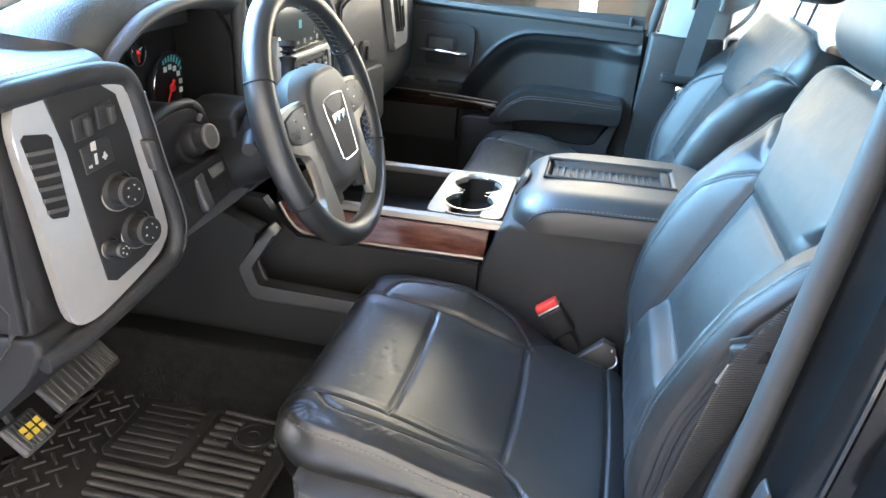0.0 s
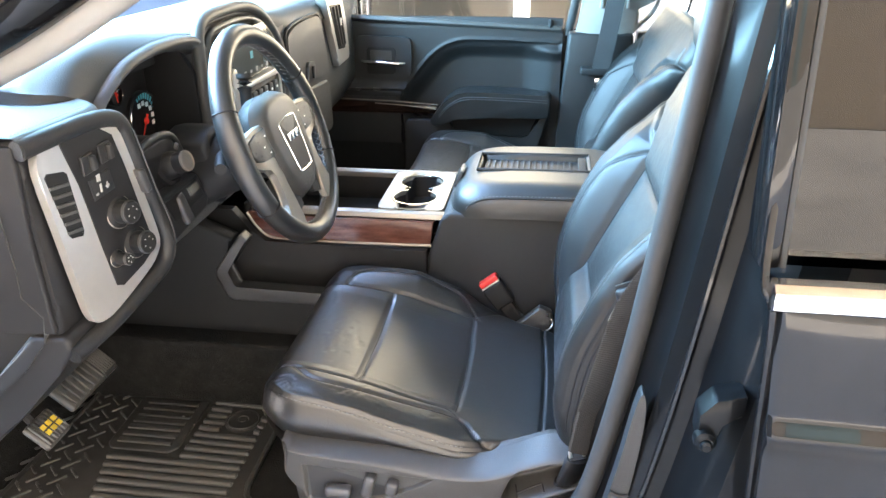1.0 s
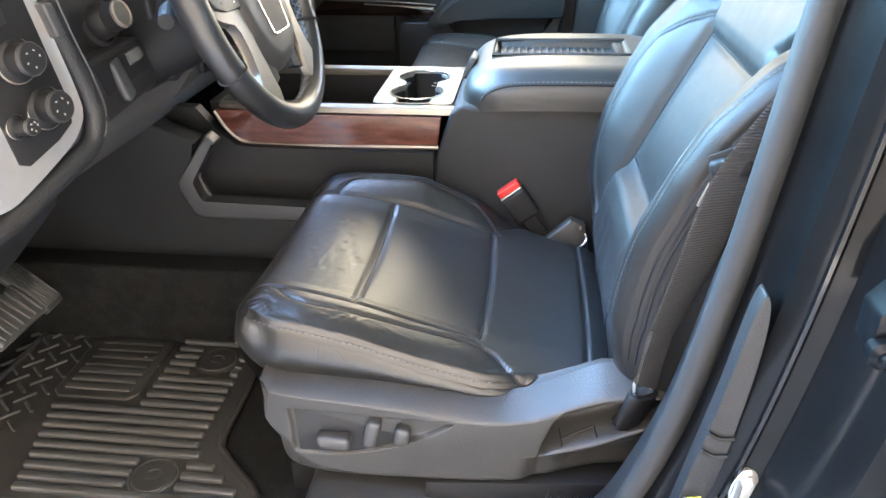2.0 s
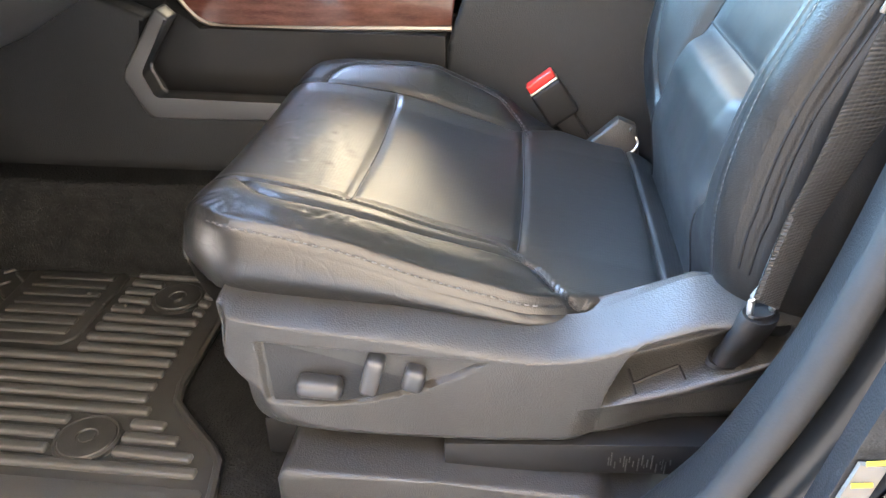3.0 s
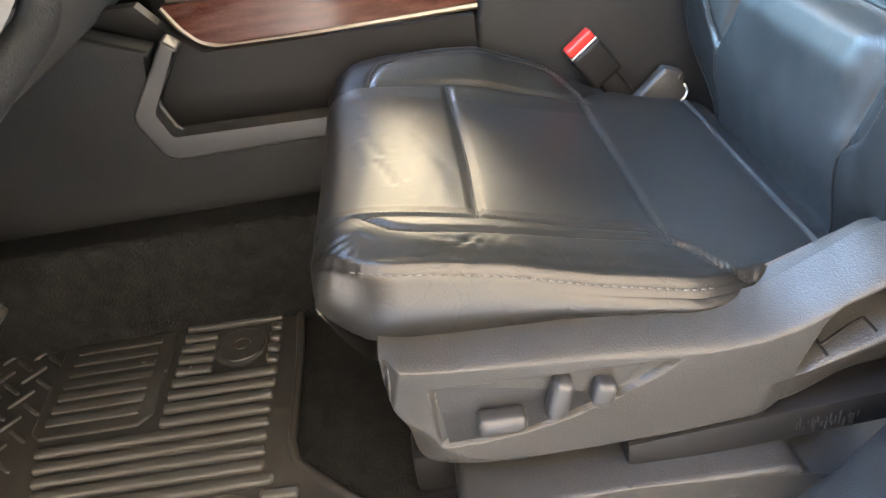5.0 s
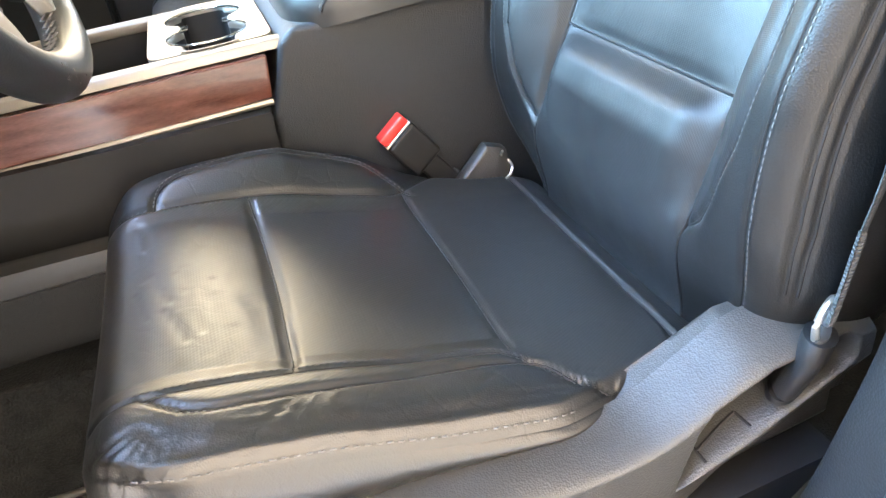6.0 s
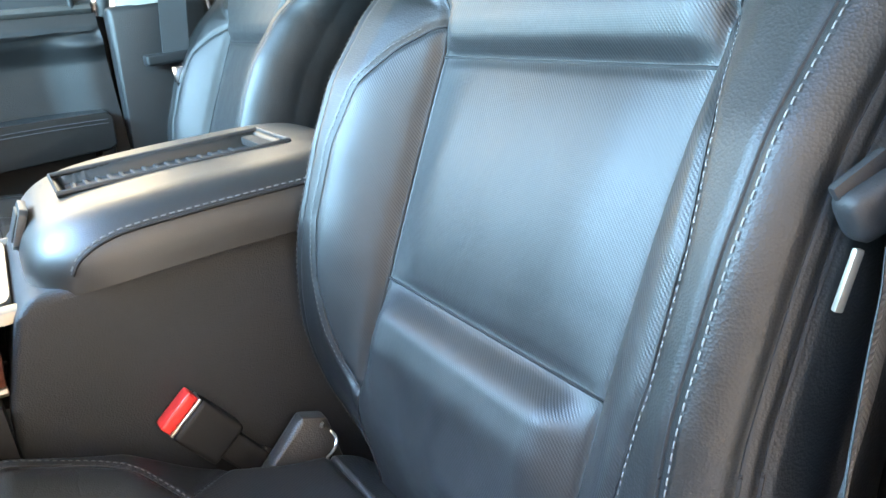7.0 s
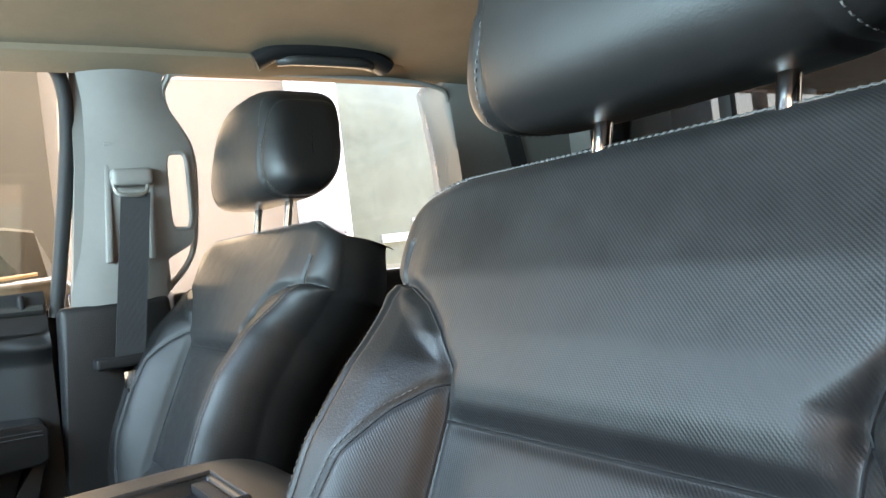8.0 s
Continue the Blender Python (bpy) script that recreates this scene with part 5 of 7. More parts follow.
part("handle", tube([tuple(p) for p in curve([(0.94, 0.588, 1.068), (0.98, 0.570, 1.066), (1.10, 0.570, 1.064), (1.14, 0.588, 1.064)], 20)], 0.010, 10), PLASTIC, grab)

# ---- centre console ----
CY = -0.02
console = thing("center_console", (0.25, CY, 0.0), "dark centre console with silver cup holders, burl trim and armrest", "car console")
# lower flanks with an open map pocket on each side
for sgn in (-1, 1):
    def side(pts, a, b, bevel=0.004, s=sgn):
        return prism(pts, "y", min(CY + s * a, CY + s * b), max(CY + s * a, CY + s * b), bevel, 3)
    fl = part("flank", join(side([(-0.62, 0.0), (-0.62, 0.44), (-0.30, 0.44), (-0.13, 0.372), (-0.160, 0.305), (-0.138, 0.250), (0.262, 0.250), (0.262, 0.0)], 0.232, 0.19, 0.006)), CONSOLE, console, "grained lower console flank")
    part("pocket_lip", side([(-0.096, 0.372), (-0.148, 0.306), (-0.150, 0.298), (-0.139, 0.268), (-0.132, 0.263), (0.258, 0.263), (0.258, 0.238), (-0.140, 0.236), (-0.152, 0.243), (-0.173, 0.290), (-0.172, 0.303), (-0.112, 0.386)], 0.238, 0.205, 0.006), PLASTIC_SMOOTH, fl, "broad rounded pocket lip")
    part("pocket_wall", side([(-0.40, 0.1), (-0.40, 0.42), (-0.150, 0.412), (-0.118, 0.372), (-0.085, 0.345), (0.255, 0.340), (0.255, 0.1)], 0.150, 0.172, 0), PLASTIC_DARK, console, "dark map pocket")
    part("foot", side([(-0.62, 0.0), (-0.62, 0.16), (0.70, 0.16), (0.70, 0.0)], 0.29, 0.225, 0.012), CARPET, console, "carpeted tunnel side")
    wood = curve([(-0.125, 0.405), (-0.105, 0.372), (-0.075, 0.351), (0.0, 0.347), (0.262, 0.350)], 24)
    woodt = [(0.268, 0.398), (0.0, 0.398), (-0.10, 0.404)]
    part("wood_trim", side([tuple(p) for p in wood] + woodt, 0.140, 0.156, 0.004), WOOD, console, "glossy dark burl wood trim")
    part("trim_line", tube([(p[0], CY + sgn * 0.153, p[1] - 0.004) for p in wood], 0.0045, 8, up=(0, 1, 0)), NICKEL, console, "satin silver line")
    part("side_rail", prism([(CY + sgn * 0.146, 0.400), (CY + sgn * 0.142, 0.410), (CY + sgn * 0.128, 0.412), (CY + sgn * 0.122, 0.408), (CY + sgn * 0.122, 0.395)], "x", -0.12, 0.288, 0.0015), NICKEL, console, "satin silver side rail")
part("tray_floor", box(0.02, CY, 0.335, 0.30, 0.25, 0.012, 0.003), PLASTIC_DARK, console, "rubber-lined storage tray")
for sgn in (-1, 1):
    part("tray_wall", box(0.01, CY + sgn * 0.133, 0.366, 0.27, 0.012, 0.066, 0.002), PLASTIC_DARK, console)
part("tray_end", box(-0.135, CY, 0.37, 0.02, 0.25, 0.08, 0.004), PLASTIC_DARK, console)
part("cup_well", box(0.215, CY, 0.355, 0.10, 0.22, 0.004, 0), PLASTIC_DARK, console)
part("core", box(0.30, CY, 0.18, 0.70, 0.30, 0.30, 0.01), PLASTIC_DARK, console)


def cup_plate():
    """Silver plate with a figure-of-eight opening for two cups."""
    cx, cz = 0.213, 0.412
    bm = bmesh.new()
    n = 96
    loops = []
    for scale_in, dz in ((None, -0.012), (None, 0.0), (1.14, 0.002), (1.08, 0.001), (1.0, -0.004), (0.995, -0.010)):
        ring = []
        for k in range(n):
            th = 2 * math.pi * k / n
            c, s = math.cos(th), math.sin(th)
            if scale_in is None:
                r = min(0.070 / max(abs(c), 1e-6), 0.122 / max(abs(s), 1e-6))
                e = (abs(c * r / 0.070) ** 14 + abs(s * r / 0.122) ** 14) ** (1 / 14)
                r = r / e
            else:
                # two circles of radius 0.040 at +-0.050 across, with a waist
                d, q = 0.050, 0.045
                disc = q * q - (d * c) ** 2
                r = d * abs(s) + math.sqrt(disc) if disc > 0 else 0
                r = max(r, 0.028 / max(abs(c), 0.25)) * scale_in
            ring.append(bm.verts.new((cx + c * r, CY + s * r, cz + dz)))
        loops.append(ring)
    for a, b in zip(loops, loops[1:]):
        for k in range(n):
            bm.faces.new((a[k], a[(k + 1) % n], b[(k + 1) % n], b[k]))
    return bm


part("cup_plate", cup_plate(), NICKEL, console, "satin silver plate round two cup holders", sharp=50)
liner = []
for k in range(97):
    th = 2 * math.pi * k / 96
    c, sn = math.cos(th), math.sin(th)
    disc = 0.045 ** 2 - (0.050 * c) ** 2
    r = max(0.050 * abs(sn) + math.sqrt(disc) if disc > 0 else 0, 0.028 / max(abs(c), 0.25))
    liner.append([(0.213 + c * r * f, CY + sn * r * f, 0.412 + dz) for f, dz in ((0.995, -0.008), (0.98, -0.030), (0.95, -0.060), (0.01, -0.060))])
part("cup_liner", sheet(np.array(liner)), PLASTIC_DARK, console, "dark cup wells", sharp=60)
for sgn in (-1, 1):
    part("cup_rim", tube([(0.213 + 0.0475 * math.cos(t), CY + sgn * 0.050 + 0.0475 * math.sin(t), 0.4125) for t in np.linspace(-0.35 * math.pi + (0 if sgn > 0 else math.pi), 1.35 * math.pi + (0 if sgn > 0 else math.pi), 30) ], 0.0016, 6), CHROME, console, "bright cup rim")
# bin and armrest lid
part("bin", join(prism([(0.252, 0.0), (0.245, 0.22), (0.258, 0.33), (0.284, 0.408), (0.300, 0.422), (0.66, 0.424), (0.68, 0.30), (0.68, 0.0)], "y", CY - 0.162, CY + 0.162, 0.014, 4)), BIN, console, "grained console bin")
rings, spokes_n = 84, 160
lid = np.zeros((rings, spokes_n + 1, 3))
for i, q in enumerate(np.linspace(0, 1, rings)):
    rho = min(1.0, q / 0.93)
    for j in range(spokes_n + 1):
        th = 2 * math.pi * j / spokes_n
        c, sn = math.cos(th), math.sin(th)
        k = (abs(c) ** 5.5 + abs(sn) ** 5.5) ** (-1 / 5.5)
        ex, ey = 0.186 * c * k * rho, 0.174 * sn * k * rho
        drop = max(0.0, (rho - 0.66) / 0.34)
        front = max(0.0, -ex / 0.186)
        z = 0.483 - 0.048 * (1 - math.sqrt(max(0, 1 - drop ** 2.2))) - 0.010 * front ** 2 - 0.014 * max(0, (q - 0.93) / 0.07)
        x, y = 0.484 + ex, CY + ey
        inx = min(x - 0.352, 0.575 - x)
        iny = min((y - CY) + 0.044, 0.063 - (y - CY))
        z -= 0.016 * smooth(-0.002, 0.005, min(inx, iny))
        lid[i, j] = (x, y, z)
LID = material("lid_vinyl", (0.0085, 0.0082, 0.0077), 0.46, spec=0.45, coat=0.2, coat_rough=0.32, grain=0.10, grain_size=0.0013, kind="voronoi", mottle=0.1, mottle_size=0.1)
lidp = part("armrest_lid", sheet(lid), LID, console, "padded black armrest lid", sharp=60)
tray = tube([tuple(p) for p in [(0.346, CY - 0.049, 0.4805), (0.346, CY + 0.068, 0.4805), (0.581, CY + 0.068, 0.4835), (0.581, CY - 0.049, 0.4835)]], 0.0034, 8, closed=True, up=(0, 0, 1))
part("tray_rim", tray, PLASTIC_SOFT, lidp, "raised rim of the phone tray")
part("tray_mat", box(0.4635, CY + 0.0095, 0.4675, 0.212, 0.098, 0.004, 0.001, 1), PLASTIC_DARK, lidp, "black rubber tray mat")
part("tray_ribs", join(*[box(0.366 + 0.0125 * k, CY + 0.0095, 0.4700, 0.0050, 0.092, 0.004, 0.001, 1) for k in range(15)]), PLASTIC_DARK, lidp, "ribbed rubber tray mat")
part("tray_clip", box(0.565, CY + 0.009, 0.476, 0.016, 0.10, 0.010, 0.003), PLASTIC_DARK, lidp)
latch = part("latch", prism([(CY - 0.052, 0.440), (CY - 0.052, 0.470), (CY - 0.046, 0.475), (CY + 0.006, 0.475), (CY + 0.012, 0.470), (CY + 0.012, 0.440), (CY + 0.006, 0.435), (CY - 0.046, 0.435)], "x", -0.004, 0.004, 0.002), PLASTIC_SMOOTH, lidp, "grey release latch")
latch.data.transform(pose(0.306, 0, 0.455, 0, 24, 0) @ Matrix.Translation((0, 0, -0.455)))
part("latch_recess", box(0.3035, CY - 0.020, 0.456, 0.006, 0.050, 0.028, 0.002, 2, (0, 24, 0)), PLASTIC_DARK, latch)
for sgn in (-1, 1):
    ln = []
    for xx, zz in [tuple(p) for p in curve([(0.335, 0.432), (0.345, 0.444), (0.368, 0.455), (0.41, 0.460), (0.52, 0.462), (0.64, 0.462)], 50)]:
        row = lid[int(rings * 0.60):, :]
        side_pts = row[(np.sign(row[:, :, 1] - CY) == sgn)]
        d = np.hypot(side_pts[:, 0] - xx, (side_pts[:, 2] - zz) * 1.5)
        near = side_pts[np.argsort(d)[:6]]
        ln.append((xx, float(near[:, 1].mean()) + sgn * 0.0010, zz))
    ys = ease(np.arange(50), np.arange(50), [p[1] for p in ln], 3)
    ln = [(p[0], float(y), p[2]) for p, y in zip(ln, ys)]
    part("seam", tube(ln, 0.0018, 6), PLASTIC_DARK, lidp)
    part("stitching", stitches([(p[0], p[1] - sgn * 0.0015, p[2] + 0.004) for p in ln], [(0, sgn, 0.6)] * 50, 0.005, 0.0025, 0.0007), THREAD, lidp, "grey stitching")

# ---- dashboard ----
dash = thing("dashboard", (-0.25, 0.0, 0.35), "dark two-tone dashboard with satin silver bezels", "dashboard")
DY = np.concatenate([np.linspace(-0.87, -0.60, 40), np.linspace(-0.595, -0.27, 20), np.linspace(-0.265, 0.80, 50)])
pad = []
for y in DY:
    rear = float(ease(y, [-0.88, -0.72, -0.69, -0.65, -0.61, -0.33, -0.30, 0.09, 0.13, 0.80], [-0.068, -0.066, -0.085, -0.16, -0.19, -0.19, -0.15, -0.125, -0.112, -0.112], 0.012))
    zt = float(ease(y, [-0.88, -0.72, -0.68, -0.64, -0.61, -0.34, -0.30, 0.09, 0.13, 0.45, 0.80], [0.753, 0.753, 0.752, 0.754, 0.758, 0.758, 0.772, 0.776, 0.776, 0.772, 0.765], 0.012))
    soft = float(smooth(0.06, 0.14, y))
    rr = 0.014 + 0.030 * soft
    col = [(-0.82, y, 0.800), (-0.72, y, 0.797), (-0.60, y, 0.790), (-0.46, y, 0.783), (-0.34, y, 0.5 * (0.776 + zt)), (min(-0.24, rear - 0.06), y, zt + 0.002)]
    for a in np.linspace(0, math.pi / 2, 8):
        col.append((rear - rr + rr * math.sin(a), y, zt - rr + rr * math.cos(a)))
    col.append((rear + 0.002 * soft, y, zt - rr - 0.01))
    pad.append(col)
padp = part("dash_pad", sheet(np.array(pad)), DASH_DIMMED, dash, "soft dark dash pad", sharp=70)
part("pad_stitching", stitches([tuple(p) for p in curve([(-0.080, -0.868, 0.7545), (-0.079, -0.82, 0.755), (-0.077, -0.77, 0.756), (-0.078, -0.73, 0.7555), (-0.082, -0.712, 0.755)], 30)], [(0.1, 0, 1)] * 30, 0.004, 0.002, 0.0006), THREAD_DARK, padp, "dark stitching")
face = []
for y in DY:
    cl = float(smooth(-0.66, -0.62, y)) * (1 - float(smooth(-0.33, -0.29, y)))      # cluster opening
    kn = 1 - float(smooth(-0.30, -0.25, y))
    xf = -0.116 - 0.10 * cl
    col = [(xf, y, 0.742), (xf, y, 0.68), (xf + 0.004, y, 0.60), (xf + 0.002, y, 0.56), (-0.112 + 0.02 * kn, y, 0.535), (-0.118 + 0.02 * kn, y, 0.50), (-0.145 + 0.01 * kn, y, 0.455), (-0.20, y, 0.40), (-0.30, y, 0.345), (-0.45, y, 0.30), (-0.60, y, 0.30)]
    face.append(col)
part("dash_face", sheet(np.array(face)), DASH, dash, "grained lower dash", sharp=60)
# driver's end block and its outer cap
endb = part("end_block", prism([(-0.085, 0.748), (-0.082, 0.70), (-0.078, 0.55), (-0.080, 0.50), (-0.100, 0.462), (-0.165, 0.395), (-0.27, 0.298), (-0.42, 0.25), (-0.62, 0.26), (-0.62, 0.74), (-0.30, 0.752)], "y", -0.860, -0.690, 0.012, 4), PLASTIC_DARK, dash, "dark dash end")
part("end_cap", prism([(-0.082, 0.742), (-0.086, 0.640), (-0.082, 0.512), (-0.20, 0.505), (-0.40, 0.53), (-0.60, 0.60), (-0.60, 0.742)], "y", -0.868, -0.858, 0.004), PLASTIC_DARK, endb, "smooth end cap")
part("knee_panel", prism([(-0.070, 0.508), (-0.066, 0.490), (-0.090, 0.455), (-0.155, 0.386), (-0.26, 0.288), (-0.30, 0.30), (-0.20, 0.42), (-0.12, 0.506)], "y", -0.868, -0.690, 0.008, 3), PLASTIC_DARK, endb, "grained knee panel")


def on_bezel(y, z, out=0.0):
    """The panel of the light switches: nearly square to the cab, a little turned to the door."""
    return Vector((-0.074 + (y + 0.84) * 0.20 + 0.05 * (0.63 - z) * 0.4 + out * 0.98, y - out * 0.20, z))


def plate(pts, a, b, bevel=0.0):
    bm = bmesh.new()
    lo = [bm.verts.new(on_bezel(u, z, a)) for u, z in pts]
    hi = [bm.verts.new(on_bezel(u, z, b)) for u, z in pts]
    n = len(pts)
    bm.faces.new(lo)
    bm.faces.new(hi[::-1])
    for i in range(n):
        bm.faces.new((lo[i], hi[i], hi[(i + 1) % n], lo[(i + 1) % n]))
    if bevel:
        bmesh.ops.bevel(bm, geom=bm.edges[:], offset=bevel, segments=3, profile=0.6, affect="EDGES", clamp_overlap=True)
    return bm


silver_line = [(-0.853, 0.700), (-0.851, 0.722), (-0.842, 0.737), (-0.826, 0.737), (-0.777, 0.743), (-0.747, 0.741), (-0.727, 0.730), (-0.717, 0.702), (-0.703, 0.640), (-0.690, 0.577), (-0.692, 0.555), (-0.712, 0.536), (-0.775, 0.510), (-0.806, 0.503), (-0.826, 0.512), (-0.835, 0.560), (-0.845, 0.640)]
bezel = part("light_panel_bezel", plate([tuple(p) for p in curve(silver_line + silver_line[:1], 70)[:-1]], 0.0, 0.012, 0.0035), SILVER, dash, "satin silver bezel of the light panel")
panel_line = [(-0.818, 0.733), (-0.785, 0.740), (-0.758, 0.738), (-0.738, 0.724), (-0.728, 0.685), (-0.713, 0.612), (-0.704, 0.573), (-0.708, 0.556), (-0.728, 0.545), (-0.768, 0.533), (-0.779, 0.538), (-0.790, 0.600), (-0.803, 0.68)]
part("light_panel", plate(panel_line, 0.010, 0.0135, 0.001), PLASTIC_DARK, bezel, "black light switch panel")
roll = curve([on_bezel(y, z, 0.006) for y, z in ((-0.866, 0.738), (-0.815, 0.742), (-0.768, 0.7445), (-0.735, 0.742), (-0.716, 0.732), (-0.706, 0.700), (-0.691, 0.640), (-0.675, 0.585), (-0.671, 0.553), (-0.684, 0.526), (-0.722, 0.512), (-0.800, 0.490), (-0.862, 0.482))], 70)
part("bezel_surround", tube([tuple(p) for p in roll], 0.0115, 14, up=(1, 0, 0)), PLASTIC_SOFT, bezel, "padded roll round the bezel")
part("surround_line", tube([(p[0] + 0.0115, p[1] + 0.004, p[2] + 0.002) for p in roll[26:52]], 0.0012, 6), PLASTIC_SMOOTH, bezel)
vent = part("air_vent", plate([(-0.847, 0.702), (-0.843, 0.706), (-0.820, 0.702), (-0.816, 0.698), (-0.810, 0.626), (-0.813, 0.620), (-0.829, 0.623), (-0.832, 0.627)], 0.011, 0.0130), PLASTIC_DARK, bezel, "air vent with six slats")
for k in range(6):
    z = 0.6885 - 0.0115 * k
    sh = 0.0022 * k
    part("slat", plate([(-0.8445 + sh, z + 0.002), (-0.8175 + sh * 0.45, z), (-0.8175 + sh * 0.45, z - 0.0034), (-0.8445 + sh, z - 0.0014)], 0.012, 0.0155), SLAT, vent)


def knob(y, z, r, name, label):
    c = on_bezel(y, z, 0.0125)
    m = Matrix.Translation(c) @ Vector((0.96, -0.24, 0.12)).to_track_quat("Z", "Y").to_matrix().to_4x4()
    k = part(name, lathe([(r * 1.38, 0), (r * 1.38, 0.002), (r * 1.12, 0.004), (r, 0.005), (r * 0.98, 0.021), (r * 0.86, 0.0235)], m, 32), PLASTIC_DARK, bezel, label)
    part("chrome_ring", lathe([(r * 1.44, 0.0), (r * 1.44, 0.0016), (r * 1.36, 0.0022), (r * 1.36, 0)], m, 32), NICKEL, k)
    part("grip_ring", lathe([(r * 1.0, 0.019), (r * 1.02, 0.0205), (r * 0.95, 0.0228), (r * 0.9, 0.0225)], m, 32), PLASTIC_SMOOTH, k)
    part("icons", join(*[box(0.50 * r * math.cos(a), 0.50 * r * math.sin(a), 0.0238, 0.0012, 0.0019, 0.0006, 0, 1, (0, 0, 40 * a)) for a in (0.2, 1.2, 2.3, 3.5, 4.7)]), GREY_MARK, k, "white symbols").data.transform(m)
    return k


knob(-0.752, 0.628, 0.0150, "light_knob", "ribbed headlight knob")
knob(-0.735, 0.580, 0.0150, "transfer_knob", "ribbed drive mode knob")
knob(-0.771, 0.572, 0.0080, "dimmer_wheel", "small dimmer wheel")
for y, z in ((-0.786, 0.700), (-0.757, 0.706)):
    part("switch", plate([(y - 0.010, z + 0.011), (y + 0.010, z + 0.014), (y + 0.011, z - 0.009), (y - 0.009, z - 0.012)], 0.013, 0.0165, 0.0015), PLASTIC_SOFT, bezel, "grey rocker switch")
    part("switch_rocker", plate([(y + 0.001, z + 0.010), (y + 0.008, z + 0.011), (y + 0.009, z - 0.006), (y + 0.002, z - 0.008)], 0.016, 0.0225, 0.002), SEAL, bezel)
part("button_block", plate([(-0.790, 0.680), (-0.755, 0.686), (-0.751, 0.660), (-0.786, 0.654)], 0.013, 0.0150, 0.001), PLASTIC_SOFT, bezel, "block of trailer buttons")
part("button_marks", join(*[plate([(u, z), (u + w, z + 0.001), (u + w, z - h), (u, z - h)], 0.0150, 0.0156) for u, z, w, h in ((-0.778, 0.684, 0.006, 0.008), (-0.775, 0.672, 0.003, 0.010), (-0.766, 0.668, 0.006, 0.002), (-0.764, 0.671, 0.002, 0.007), (-0.783, 0.662, 0.004, 0.002))]), GREY_MARK, bezel, "white symbols")
part("release_tab", plate([(-0.715, 0.672), (-0.702, 0.670), (-0.694, 0.640), (-0.706, 0.636)], 0.010, 0.022, 0.004), PLASTIC_SMOOTH, bezel, "grey tab")

# instrument cluster under its hood
LIP = [(-0.652, 0.700), (-0.647, 0.735), (-0.612, 0.758), (-0.56, 0.780), (-0.491, 0.791), (-0.418, 0.793), (-0.345, 0.787), (-0.308, 0.772), (-0.297, 0.743), (-0.306, 0.679), (-0.305, 0.600)]
lip = curve(LIP, 90)
mid_y, mid_z = -0.475, 0.655
rim_rows = []
for y, z in lip:
    iy, iz = mid_y + (y - mid_y) * 0.905, mid_z + (z - mid_z) * 0.79
    row = []
    for f, x in ((-0.10, -0.150), (0.0, -0.128), (0.06, -0.118), (0.16, -0.111), (0.35, -0.107), (0.60, -0.111), (0.80, -0.122), (0.95, -0.140), (1.0, -0.155), (1.02, -0.185), (1.03, -0.215)):
        row.append((x, y + (iy - y) * f, z + (iz - z) * f))
    rim_rows.append(row)
cluster = part("cluster_hood", sheet(np.array(rim_rows)), DASH, dash, "hooded instrument cluster with a padded rim", sharp=70)
tail = np.array((-0.192, -0.728, 0.770))
low_edge = curve([tail, (-0.150, -0.722, 0.766), (-0.122, -0.695, 0.758), (-0.122, -0.647, 0.735)], 40)
top_edge = curve([tail, (-0.222, -0.625, 0.783), (-0.222, -0.50, 0.794), (-0.185, -0.40, 0.796), (-0.126, -0.318, 0.780)], 40)
arch = curve([(-0.122, y, z) for y, z in LIP[1:8]], 40)
hood = np.zeros((40, 40, 3))
for i, u in enumerate(np.linspace(0, 1, 40)):
    for j, v in enumerate(np.linspace(0, 1, 40)):
        flat = (1 - u) * low_edge[j] + u * top_edge[j]
        chord = (1 - u) * low_edge[-1] + u * top_edge[-1]
        hood[i, j] = flat + (arch[i] - chord) * v ** 0.8 + np.array((0, 0, 0.004 * math.sin(u * math.pi) * math.sin(v * math.pi)))
part("hood_pad", sheet(hood), DASH_DIMMED, cluster, "smooth soft hood pad", sharp=70)
ap = np.vstack([hood[-1], hood[-1] + (-0.06, 0.02, -0.045)]).reshape(2, 40, 3)
part("hood_back", sheet(ap), DASH_DIMMED, cluster)
skirt = np.array([[tuple(p), (p[0] - 0.004, p[1] - 0.006, p[2] - 0.035)] for p in low_edge])
part("hood_foot", sheet(skirt), DASH_DIMMED, cluster)
part("cluster_stitching", stitches([(p[0] - 0.006, p[1], p[2] + 0.0012) for p in arch], [(-0.2, 0, 1)] * 40, 0.0045, 0.002, 0.0008), THREAD, cluster, "grey stitching on the hood")
part("cluster_face", prism([(-0.66, 0.58), (-0.66, 0.74), (-0.60, 0.77), (-0.44, 0.785), (-0.33, 0.775), (-0.29, 0.74), (-0.29, 0.58)], "x", -0.235, -0.212, 0.004), PLASTIC_DARK, cluster, "black cluster face")
part("cluster_cheek", prism([(-0.235, 0.50), (-0.235, 0.775), (-0.150, 0.766), (-0.122, 0.72), (-0.118, 0.50)], "y", -0.340, -0.3235, 0.004), PLASTIC_DARK, cluster)
part("cluster_floor", box(-0.165, -0.47, 0.592, 0.12, 0.34, 0.014, 0.005, 2, (0, -14, 0)), PLASTIC_SOFT, cluster)


